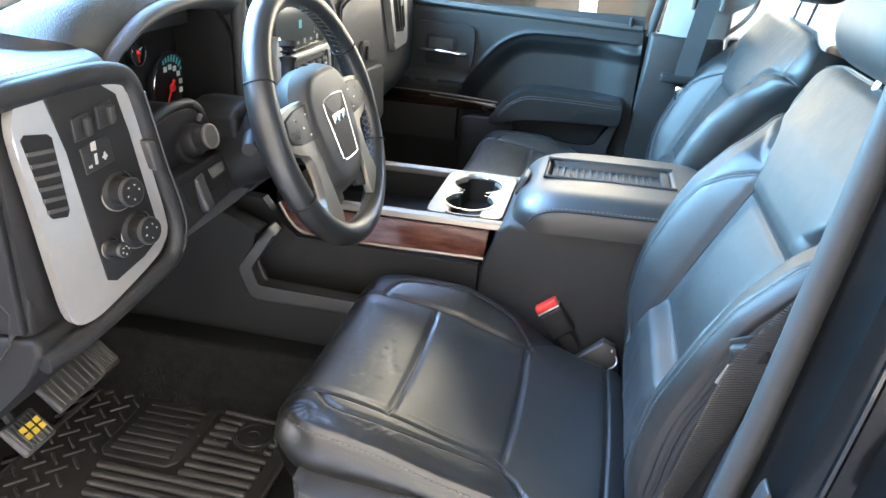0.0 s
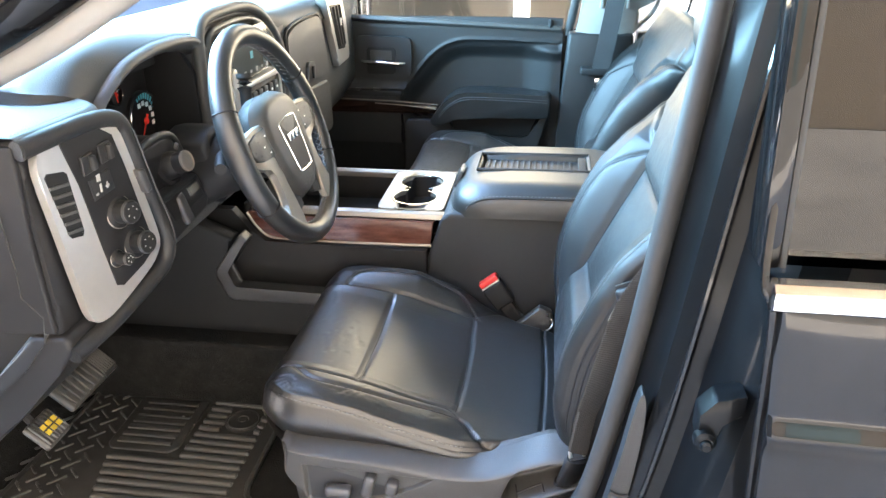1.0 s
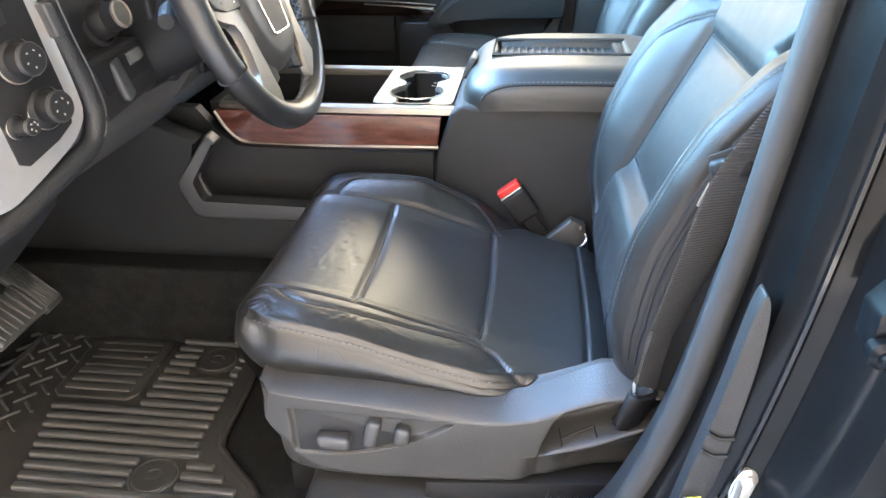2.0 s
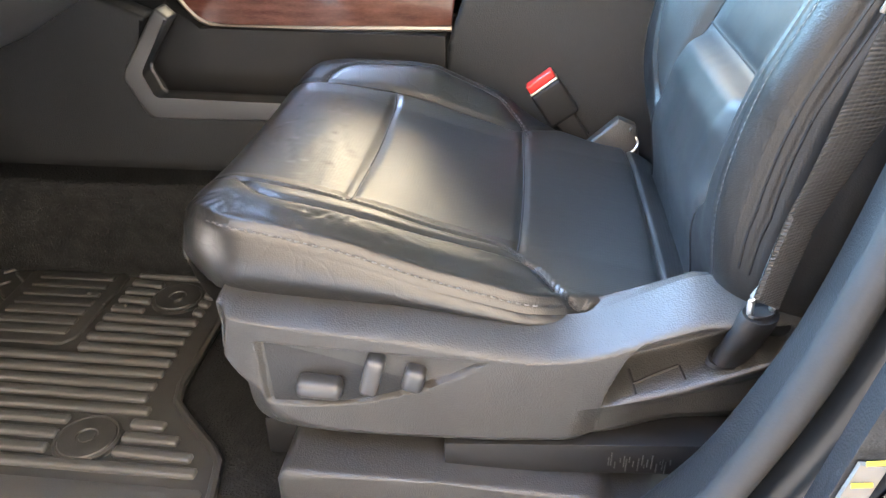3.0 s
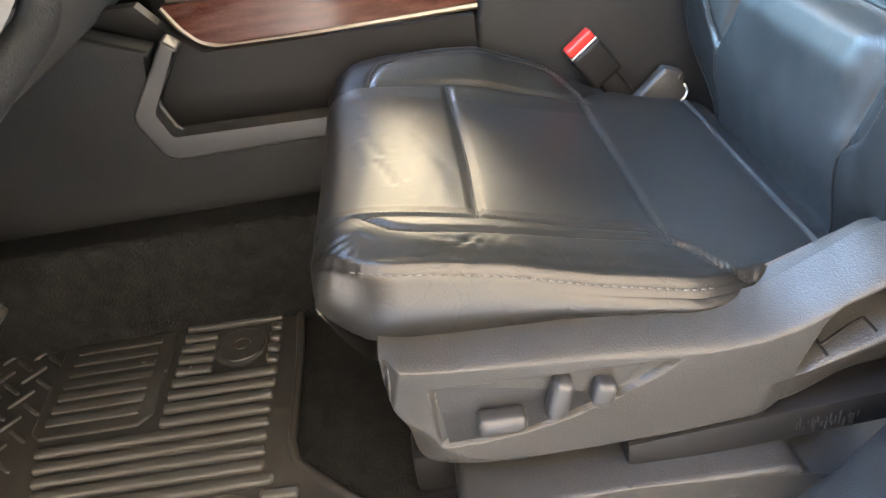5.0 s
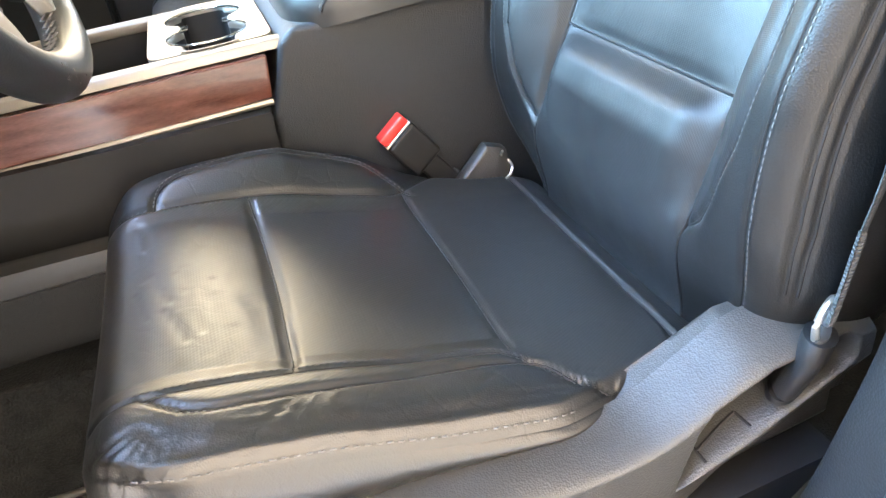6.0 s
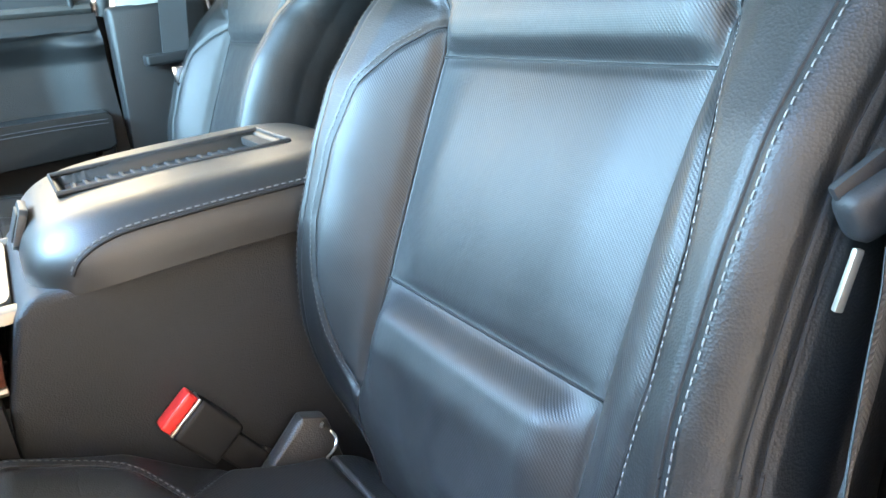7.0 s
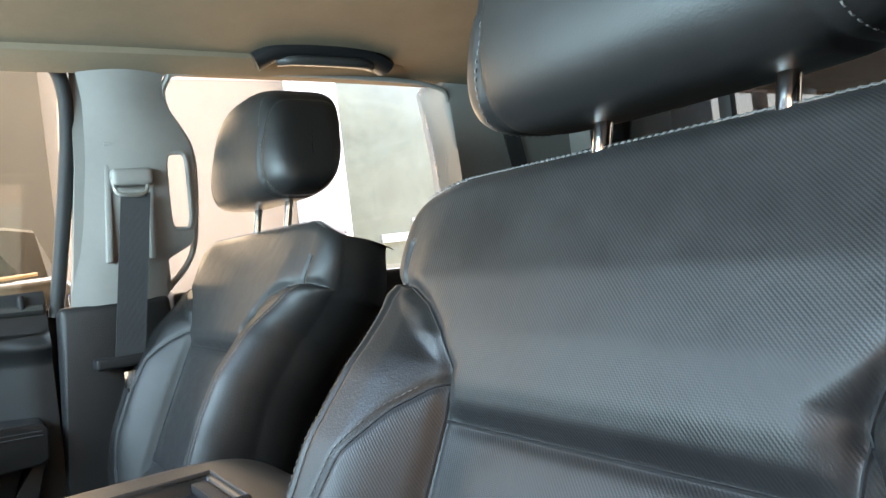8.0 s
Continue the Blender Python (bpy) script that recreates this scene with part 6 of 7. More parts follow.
def gauge(y, z, r, start, end, marks, point):
    m = pose(-0.211, y, z, 0, 90, 0)
    g = part("gauge", lathe([(r * 1.05, 0), (r * 1.05, 0.006), (r * 0.97, 0.009), (r * 0.95, 0.003), (0.001, 0.003)], m, 40), PLASTIC_DARK, cluster, "round gauge with teal marks")
    part("gauge_ring", tube([(-0.202, y + math.sin(t) * r, z + math.cos(t) * r) for t in np.linspace(0, 2 * math.pi, 48, endpoint=False)], 0.0008, 6, closed=True, up=(1, 0, 0)), CHROME, g)
    part("gauge_marks", join(*[box(-0.206, y + math.sin(a) * r * 0.86, z + math.cos(a) * r * 0.86, 0.001, r * 0.07, r * 0.20, 0, 1, (-math.degrees(a), 0, 0)) for a in np.linspace(start, end, marks)]), TEAL, g, "teal scale marks")
    part("gauge_figures", join(*[box(-0.206, y + math.sin(a) * r * 0.60, z + math.cos(a) * r * 0.60, 0.001, r * 0.16, r * 0.15, 0) for a in np.linspace(start, end, max(2, marks // 2))]), WHITE_MARK, g, "white scale figures")
    dy, dz = math.sin(point), math.cos(point)
    part("needle", join(tube([(-0.203, y - dy * r * 0.25, z - dz * r * 0.25), (-0.203, y + dy * r * 0.78, z + dz * r * 0.78)], [0.0022, 0.0008], 6), lathe([(r * 0.12, 0.007), (r * 0.10, 0.011)], m, 14)), RED_LIT, g, "red needle")
    return g


gauge(-0.374, 0.643, 0.050, -0.35, 1.85, 13, 3.75)
gauge(-0.452, 0.705, 0.017, -1.2, 1.2, 3, 3.0)
gauge(-0.475, 0.735, 0.014, -1.2, 1.2, 3, 2.6)
part("info_bar", box(-0.209, -0.480, 0.652, 0.002, 0.006, 0.046, 0.001), TEAL, cluster, "pale display bar")
part("info_figures", join(*[box(-0.209, -0.500, 0.640 + 0.014 * k, 0.002, 0.012, 0.007, 0) for k in range(3)]), WHITE_MARK, cluster, "white figures")
# panel left of the column: ignition, brake controller
cp = [(-0.668, 0.540), (-0.662, 0.600), (-0.640, 0.645), (-0.600, 0.664), (-0.555, 0.668), (-0.518, 0.660), (-0.494, 0.632), (-0.470, 0.575), (-0.450, 0.532), (-0.475, 0.512), (-0.600, 0.512)]
colp = part("column_panel", prism(cp, "x", -0.20, -0.084, 0.010, 4), PLASTIC_DARK, dash, "grained panel beside the column")
part("panel_edge", tube([tuple(p) for p in curve([(-0.088, y, z) for y, z in cp[1:9]], 50)], 0.0065, 10, up=(1, 0, 0)), PLASTIC_SOFT, colp, "raised panel edge")
ig = Matrix.Translation((-0.084, -0.545, 0.620)) @ Vector((0.92, -0.10, 0.30)).to_track_quat("Z", "Y").to_matrix().to_4x4()
lockp = part("ignition", lathe([(0.030, -0.004), (0.029, 0.003), (0.024, 0.005), (0.0225, 0.002), (0.0215, 0.002), (0.0200, 0.016), (0.0165, 0.020), (0.0162, 0.034), (0.0155, 0.0360)], ig, 32), PLASTIC_DARK, dash, "ignition lock")
part("ignition_cap", lathe([(0.0160, 0.0350), (0.0160, 0.0380), (0.0135, 0.0390), (0.0130, 0.0375), (0.001, 0.0378)], ig, 32), NICKEL, lockp, "grey lock cap")
part("ignition_tab", box(-0.058, -0.557, 0.656, 0.006, 0.004, 0.010, 0.001, 1, (0, 20, 0)), PLASTIC, lockp)
ctrl = part("brake_controller", prism([(-0.625, 0.592), (-0.500, 0.596), (-0.470, 0.545), (-0.480, 0.530), (-0.598, 0.518), (-0.612, 0.530)], "x", -0.10, -0.060, 0.006, 3), PLASTIC_SOFT, dash, "trailer brake controller")
part("controller_opening", prism([(-0.615, 0.586), (-0.510, 0.590), (-0.492, 0.556), (-0.592, 0.548)], "x", -0.061, -0.0585, 0.001), PLASTIC_DARK, ctrl)
part("controller_slide", box(-0.057, -0.565, 0.560, 0.012, 0.020, 0.050, 0.005, 3, (14, -10, 0)), PLASTIC_SMOOTH, ctrl, "grey slide")
part("controller_window", prism([(-0.545, 0.585), (-0.512, 0.587), (-0.503, 0.572), (-0.536, 0.570)], "x", -0.059, -0.0570, 0), SCREEN, ctrl)
# centre stack with its screen
POD = [(-0.322, 0.62), (-0.322, 0.72), (-0.318, 0.778), (-0.298, 0.800), (-0.250, 0.808), (-0.131, 0.809), (-0.050, 0.796), (0.010, 0.768), (0.060, 0.728), (0.088, 0.692), (0.094, 0.650), (0.090, 0.58), (0.078, 0.49)]
pod_line = [tuple(p) for p in curve(POD, 60)]
stack = part("middle_panel", prism(pod_line + [(-0.30, 0.46)], "x", -0.24, -0.128, 0.008, 3), DASH, dash, "middle panel of the dash")
part("panel_rim", tube([(-0.116, y, z) for y, z in pod_line], 0.011, 12, up=(1, 0, 0)), DASH, stack, "padded outer rim")
inner_line = [(-0.115 + (y + 0.115) * 0.885, 0.62 + (z - 0.62) * 0.875) for y, z in pod_line]
part("panel_rim", tube([(-0.112, y, z) for y, z in inner_line], 0.006, 10, up=(1, 0, 0)), PLASTIC_SMOOTH, stack, "raised inner rim")
part("rim_gap", tube([(-0.120, -0.115 + (y + 0.115) * 0.935, 0.62 + (z - 0.62) * 0.93) for y, z in pod_line], 0.005, 8, up=(1, 0, 0)), PLASTIC_DARK, stack)
part("touch_screen", prism([(-0.215, 0.672), (-0.215, 0.762), (-0.205, 0.770), (-0.030, 0.768), (-0.005, 0.745), (0.010, 0.672)], "x", -0.126, -0.104, 0.004), SCREEN, stack, "dark touch screen")
for k in range(6):
    part("screen_icon", box(-0.1035, -0.185 + 0.030 * k, 0.684, 0.001, 0.009, 0.009 if k % 2 else 0.005, 0), GREY_MARK, stack, "small pale icon")
part("screen_mark", join(box(-0.1035, -0.115, 0.715, 0.001, 0.012, 0.014, 0), box(-0.1035, -0.100, 0.735, 0.001, 0.006, 0.008, 0)), TEAL, stack)
part("stack_strip", prism([(-0.238, 0.500), (-0.238, 0.700), (-0.224, 0.708), (-0.216, 0.700), (-0.206, 0.500)], "x", -0.126, -0.094, 0.003), SILVER, stack, "satin silver strip")
part("stack_strip", prism([(0.018, 0.660), (0.006, 0.668), (-0.215, 0.668), (-0.215, 0.658), (0.006, 0.658), (0.034, 0.50), (0.046, 0.50)], "x", -0.124, -0.096, 0.002), SILVER, stack, "satin silver strip")
part("radio_panel", prism([(-0.205, 0.590), (-0.205, 0.656), (0.006, 0.656), (0.016, 0.590)], "x", -0.126, -0.100, 0.003), PLASTIC_DARK, stack)
for k in range(6):
    part("radio_button", box(-0.097, -0.170 + 0.030 * k, 0.632, 0.010, 0.022, 0.030, 0.004), PLASTIC_SMOOTH, stack)
    part("button_mark", box(-0.0915, -0.170 + 0.030 * k, 0.634, 0.001, 0.009, 0.004, 0), WHITE_MARK, stack)
for yy in (-0.165, -0.04):
    part("stack_vent", box(-0.108, yy, 0.555, 0.012, 0.10, 0.050, 0.004), PLASTIC_DARK, stack)
    part("vent_lever", box(-0.101, yy, 0.555, 0.006, 0.004, 0.036, 0.001), SILVER, stack)
part("climate_panel", box(-0.112, -0.10, 0.500, 0.012, 0.26, 0.042, 0.005), PLASTIC_DARK, stack)
for yy in (-0.20, 0.0):
    part("climate_knob", lathe([(0.020, 0), (0.019, 0.016), (0.016, 0.018)], pose(-0.106, yy, 0.500, 0, 90, 0), 24), PLASTIC_SMOOTH, stack, "round climate knob")
# glove box lids and the vent before the passenger
part("glove_door", prism([tuple(p) for p in curve([(0.118, 0.615), (0.110, 0.700), (0.125, 0.722), (0.20, 0.735), (0.335, 0.735), (0.372, 0.722), (0.388, 0.690), (0.415, 0.600), (0.400, 0.580), (0.26, 0.590), (0.145, 0.600)], 40)], "x", -0.124, -0.104, 0.006, 3), DASH, dash, "upper glove box lid")
part("glove_gap", tube([(-0.110, y, z) for y, z in [tuple(p) for p in curve([(0.104, 0.680), (0.106, 0.705), (0.120, 0.729), (0.20, 0.741), (0.338, 0.741), (0.378, 0.727), (0.394, 0.692)], 24)]], 0.0035, 6, up=(1, 0, 0)), PLASTIC_DARK, dash, "dark gap over the lid")
part("glove_door", prism([(0.115, 0.44), (0.115, 0.565), (0.145, 0.575), (0.42, 0.560), (0.44, 0.545), (0.45, 0.43), (0.43, 0.42), (0.14, 0.425)], "x", -0.14, -0.108, 0.008, 3), DASH, dash, "lower glove box lid")
ltch = part("glove_latch", prism([(0.222, 0.590), (0.222, 0.632), (0.232, 0.640), (0.272, 0.636), (0.280, 0.628), (0.276, 0.586)], "x", -0.106, -0.096, 0.003), PLASTIC_SMOOTH, dash, "glove box latch")
part("latch_lever", box(-0.094, 0.250, 0.612, 0.006, 0.010, 0.030, 0.002), PLASTIC_DARK, ltch)
pv = part("side_vent_bezel", prism([(0.398, 0.775), (0.560, 0.765), (0.600, 0.70), (0.620, 0.600), (0.610, 0.585), (0.500, 0.580), (0.485, 0.600), (0.455, 0.68)], "x", -0.125, -0.096, 0.006, 3), SILVER, dash, "satin silver vent bezel")
sv = part("side_vent", prism([(0.430, 0.752), (0.530, 0.746), (0.560, 0.690), (0.580, 0.635), (0.560, 0.622), (0.500, 0.628), (0.462, 0.705)], "x", -0.098, -0.094, 0.001), PLASTIC_DARK, pv, "black air vent")
for k in range(3):
    part("slat", prism([(0.455 + 0.030 * k, 0.745), (0.461 + 0.030 * k, 0.745), (0.516 + 0.022 * k, 0.635), (0.510 + 0.022 * k, 0.635)], "x", -0.095, -0.089), PLASTIC_SMOOTH, sv)
part("vent_lever", box(-0.090, 0.515, 0.700, 0.006, 0.012, 0.020, 0.002), SILVER, sv)
part("sensor_dome", lathe([(0.014, 0), (0.013, 0.006), (0.008, 0.012), (0.001, 0.014)], pose(-0.392, -0.171, 0.778), 18), PLASTIC_DARK, padp, "black sensor dome")
part("defrost_slot", box(-0.60, -0.05, 0.789, 0.05, 0.75, 0.012, 0.004), PLASTIC_DARK, padp, "black defroster grille")

# ---- steering wheel ----
wheel = thing("steering_wheel", (0.045, -0.44, 0.58), "black leather steering wheel with silver spokes, worn at the rim", "steering wheel")
W = Matrix.Translation((0.060, -0.436, 0.644)) @ pose(0, 0, 0, 0, 70, 0)
R = 0.1645


def on_wheel(x, y, z=0.0):
    """x towards the lower rim, y to the far side, z out of the wheel to the seat."""
    return tuple(W @ Vector((x, y, z)))


turns = np.linspace(0, 2 * math.pi, 160, endpoint=False)
rads = [0.0165 + 0.0022 * math.exp(-((abs(math.remainder(a, 2 * math.pi)) - 1.75) / 0.35) ** 2) for a in turns]
RIM = material("wheel_leather", (0.011, 0.011, 0.0115), 0.38, grain=0.08, grain_size=0.0012, kind="voronoi", mottle=0.15, mottle_size=0.12, coat=0.15, coat_rough=0.3)
rimp = part("rim", tube([on_wheel(R * math.cos(a), R * math.sin(a)) for a in turns], rads, 18, closed=True, up=tuple(W.to_3x3() @ Vector((0, 0, 1)))), RIM, wheel, "leather-wrapped rim")
for a in (1.10, -1.10, 2.02, -2.02):
    part("rim_seam", tube([tuple(W @ (Matrix.Rotation(a, 4, "Z") @ Vector((R + 0.0180 * math.cos(t), 0, 0.0180 * math.sin(t))))) for t in np.linspace(0, 2 * math.pi, 24, endpoint=False)], 0.0012, 5, closed=True), PLASTIC_DARK, rimp)
cross = []
for k in range(86):
    a = 2 * math.pi * k / 86
    if min(abs(math.remainder(a - q, 2 * math.pi)) for q in (0.62, -0.62, 1.62, -1.62)) < 0.13:
        continue
    for s in (-1, 1):
        p0 = on_wheel((R - 0.0158) * math.cos(a - 0.03), (R - 0.0158) * math.sin(a - 0.03), s * 0.0052)
        p1 = on_wheel((R - 0.0172) * math.cos(a + 0.03), (R - 0.0172) * math.sin(a + 0.03), -s * 0.0052)
        cross.append(tube([p0, p1], 0.0009, 4))
tagged(part("stitching", join(*cross), THREAD, rimp, "grey cross stitching"), kind="stuff")
nicks = []
for k in range(9):
    random.seed(300 + k)
    a = -0.30 + random.uniform(-0.14, 0.14)
    e = random.uniform(0.5, 1.5)
    nicks.append(box(0, 0, 0, random.uniform(0.002, 0.004), 0.0012, 0.0006, 0, 1, (0, 0, random.uniform(0, 180))))
    nicks[-1].transform(W @ Matrix.Rotation(a, 4, "Z") @ Matrix.Translation((R + 0.0166 * math.cos(e), 0, 0.0166 * math.sin(e))) @ Matrix.Rotation(math.pi / 2 - e, 4, "Y"))
part("scuffs", join(*nicks), PLASTIC_SMOOTH, rimp, "pale nicks worn in the leather")
hub_rows = []
for u in np.linspace(0, 1, 18):
    row = []
    for t in np.linspace(0, 2 * math.pi, 65):
        c, s = math.cos(t), math.sin(t)
        q = (abs(c) ** 3.0 + abs(s) ** 3.0) ** (-1 / 3.0)
        ex = 0.108 if c > 0 else 0.070
        wide = 0.082 - 0.020 * max(0, c) ** 2
        h = 0.020 - 0.006 * u ** 2 - 0.022 * max(0, (u - 0.78) / 0.22) ** 2.2
        row.append(on_wheel(ex * q * c * u, wide * q * s * u * (1 if c > 0 else 1.03), h + 0.004 * max(0, -c) * u))
    hub_rows.append(row)
hub = part("airbag_cover", sheet(np.array(hub_rows)), PLASTIC, wheel, "padded airbag cover", sharp=70)
part("hub_back", lathe([(0.05, -0.06), (0.068, -0.03), (0.070, -0.002), (0.05, 0.004)], W, 32), PLASTIC_DARK, wheel)
badge = [tuple(p) for p in curve([(-0.022, -0.033), (-0.025, 0.0), (-0.022, 0.033), (-0.014, 0.037), (0.020, 0.033), (0.056, 0.028), (0.061, 0.023), (0.062, 0.0), (0.061, -0.023), (0.056, -0.028), (0.020, -0.033), (-0.014, -0.037), (-0.022, -0.033)], 48)[:-1]]


def spoke(pts, za, zb, mat, name, label="", bevel=0.003, parent=None):
    bm = bmesh.new()
    lo = [bm.verts.new(on_wheel(x, y, za)) for x, y in pts]
    hi = [bm.verts.new(on_wheel(x, y, zb)) for x, y in pts]
    n = len(pts)
    bm.faces.new(lo)
    bm.faces.new(hi[::-1])
    for i in range(n):
        bm.faces.new((lo[i], hi[i], hi[(i + 1) % n], lo[(i + 1) % n]))
    if bevel:
        bmesh.ops.bevel(bm, geom=bm.edges[:], offset=bevel, segments=3, profile=0.6, affect="EDGES", clamp_overlap=True)
    return part(name, bm, mat, parent or wheel, label)


bdg = spoke(badge, 0.006, 0.0200, PLASTIC_DARK, "badge", "dark badge field", 0, hub)
part("badge_frame", tube([on_wheel(x, y, 0.0195) for x, y in badge], 0.0016, 8, closed=True, up=tuple(W.to_3x3() @ Vector((0, 0, 1)))), CHROME, bdg, "bright badge frame")
for k in range(3):
    spoke([(-0.001, (k - 1) * 0.0165 - 0.0065), (-0.001, (k - 1) * 0.0165 + 0.0065), (0.012, (k - 1) * 0.0165 + 0.0065), (0.012, (k - 1) * 0.0165 - 0.0065)], 0.019, 0.0222, CHROME, "badge_block", "plain bright block", 0.0012, bdg)
for s in (-1, 1):
    sp = spoke([(-0.036, s * 0.058), (-0.034, s * 0.110), (-0.030, s * 0.148), (-0.010, s * 0.156), (0.014, s * 0.150), (0.022, s * 0.128), (0.028, s * 0.100), (0.040, s * 0.092), (0.065, s * 0.090), (0.090, s * 0.094), (0.110, s * 0.108), (0.124, s * 0.114), (0.138, s * 0.100), (0.147, s * 0.080), (0.142, s * 0.064), (0.120, s * 0.058), (0.090, s * 0.064), (0.060, s * 0.068), (0.030, s * 0.068), (0.020, s * 0.058)], -0.005, 0.008, NICKEL, "spoke", "satin silver spoke", 0.003)
    spoke([(0.080, s * 0.030), (0.080, s * 0.066), (0.120, s * 0.060), (0.112, s * 0.030)], -0.008, 0.002, PLASTIC_DARK, "spoke_filler", "", 0.002, sp)
    bp = spoke([(-0.030, s * 0.064), (-0.028, s * 0.108), (-0.022, s * 0.138), (-0.004, s * 0.143), (0.008, s * 0.136), (0.014, s * 0.112), (0.018, s * 0.066)], 0.006, 0.0115, PLASTIC, "button_pad", "grey spoke button pad", 0.002, sp)
    for ux, uy in ((-0.018, 0.082), (-0.016, 0.112), (-0.004, 0.098), (0.008, 0.084), (0.004, 0.118), (-0.005, 0.132)):
        spoke([(ux - 0.0011, s * (uy - 0.002)), (ux - 0.0011, s * (uy + 0.002)), (ux + 0.0011, s * (uy + 0.002)), (ux + 0.0011, s * (uy - 0.002))], 0.0110, 0.0120, SEAL if uy > 0.1 else WHITE_MARK, "button_mark", "", 0, bp)
part("column_shroud", join(tube([on_wheel(0.0, 0, -0.030), on_wheel(0.01, 0, -0.075), on_wheel(0.02, 0, -0.20)], [0.048, 0.050, 0.054], 24)), PLASTIC_DARK, dash, "steering column shroud")
part("shroud_wing", prism([(-0.490, 0.640), (-0.472, 0.652), (-0.440, 0.656), (-0.400, 0.650), (-0.395, 0.56), (-0.420, 0.53), (-0.448, 0.525), (-0.472, 0.565)], "x", -0.12, -0.045, 0.010, 4), PLASTIC_DARK, dash, "dark shroud under the column")
part("shift_lever", tube([tuple(p) for p in curve([on_wheel(-0.02, 0.05, -0.07), on_wheel(-0.065, 0.065, -0.06), on_wheel(-0.105, 0.075, -0.05)], 12)], [0.010] * 8 + [0.013] * 4, 10), PLASTIC_DARK, dash, "column shift lever")
part("turn_lever", tube([tuple(p) for p in curve([on_wheel(-0.01, -0.05, -0.07), on_wheel(-0.01, -0.10, -0.06), on_wheel(0.0, -0.135, -0.05)], 10)], 0.009, 10), PLASTIC_DARK, dash, "turn signal lever")

# ---- pedals ----
for nm, lab, cx, cy, cz, sx, sy in (("brake_pedal", "ribbed grey brake pedal under the dash", -0.345, -0.515, 0.185, 0.065, 0.110), ("accelerator_pedal", "ribbed accelerator pedal beside the tunnel", -0.400, -0.385, 0.155, 0.100, 0.046), ("parking_brake_pedal", "small grey parking brake pedal with pale print", -0.335, -0.625, 0.165, 0.055, 0.062)):
    pd = thing(nm, (cx, cy, cz), lab, "pedal")
    turn = (0, 42, 0)
    part("pad", box(cx, cy, cz, sx, sy, 0.014, 0.006, 3, turn), RUBBER_WORN, pd, "rubber pad")
    part("ribs", join(*[box(cx + 0.005 + (k - 3) * 0.0 * 1, cy + (k - 3) * sy / 7.5, cz + 0.007, sx * 0.85, 0.004, 0.005, 0.001, 1, turn) for k in range(7)]), RUBBER_WORN, pd)
    part("arm", tube([(cx - 0.01, cy, cz - 0.004), (cx - 0.10, cy + 0.01, cz + 0.10), (cx - 0.17, cy + 0.015, cz + 0.26)], 0.009, 8), PLASTIC_DARK, pd)
    if nm.startswith("parking"):
        part("pale_print", join(*[box(cx + 0.0105 + 0.74 * (0.012 * a - 0.006), cy - 0.014 + 0.014 * b, cz + 0.0115 - 0.67 * (0.012 * a - 0.006), 0.009, 0.010, 0.001, 0, 1, turn) for a in range(2) for b in range(3)]), YELLOW_PRINT, pd, "pale printed marks")

# ---- floor mat ----
mat_thing = thing("floor_mat", (-0.18, -0.48, 0.0), "black ribbed rubber floor mat with tread plate, dusty", "floor mat")


outline = [(-0.455, -0.30), (-0.44, -0.268), (-0.048, -0.262), (-0.034, -0.275), (-0.027, -0.40), (-0.026, -0.540), (-0.018, -0.570), (0.0, -0.590), (0.049, -0.636), (0.064, -0.655), (0.076, -0.716), (0.078, -0.765), (-0.46, -0.765)]
part("mat_body", prism(outline, "z", 0.001, 0.009, 0.003), RUBBER, mat_thing, "dusty black rubber")
part("mat_border", tube([(x, y, 0.010) for x, y in outline], 0.0055, 8, closed=True), RUBBER, mat_thing, "raised border")
part("mat_edge", prism([(-0.45, -0.694), (0.058, -0.694), (0.064, -0.70), (0.068, -0.76), (-0.45, -0.76)], "z", 0.006, 0.0120, 0.003), RUBBER_WORN, mat_thing, "plain trodden edge, grey with dust")
for k in range(19):
    y = -0.288 - 0.0215 * k
    lo = float(np.interp(-y, [0.28, 0.47, 0.63, 0.70], [-0.37, -0.335, -0.290, -0.275])) if y < -0.482 else -0.186
    # long ribs run fore and aft across the mat, stopped by the border and the heel pad
    hi = float(np.interp(-y, [0.28, 0.587, 0.59, 0.665, 0.70], [-0.056, -0.054, -0.036, 0.047, 0.046]))
    pieces_x = [(lo, hi)]
    if -0.672 < y < -0.604:
        pieces_x = [(lo, -0.127), (-0.053, hi)]
    if -0.396 < y < -0.330:
        pieces_x = [(lo, -0.140), (-0.070, hi)]
    for a, b in pieces_x:
        if b - a > 0.012:
            rib = box((a + b) / 2, y, 0.0118, b - a, 0.0135, 0.0100, 0.0045, 3)
            for v in rib.verts:
                v.co.y += 0.0008 * math.sin(v.co.x * 40 + k * 2.1)
                if v.co.x > b - 0.006:
                    v.co.z -= 0.002
            part("rib", rib, RUBBER_WORN, mat_thing)
heel = part("heel_pad", prism([(-0.352, -0.315), (-0.345, -0.465), (-0.332, -0.478), (-0.214, -0.478), (-0.200, -0.462), (-0.199, -0.315), (-0.21, -0.30), (-0.34, -0.30)], "z", 0.006, 0.0125, 0.004, 3), RUBBER, mat_thing, "worn raised heel pad")
for k in range(7):
    part("heel_rib", box(-0.273, -0.325 - 0.0215 * k, 0.0135, 0.112, 0.0125, 0.0050, 0.002, 2), RUBBER_WORN if k > 3 else RUBBER, heel)
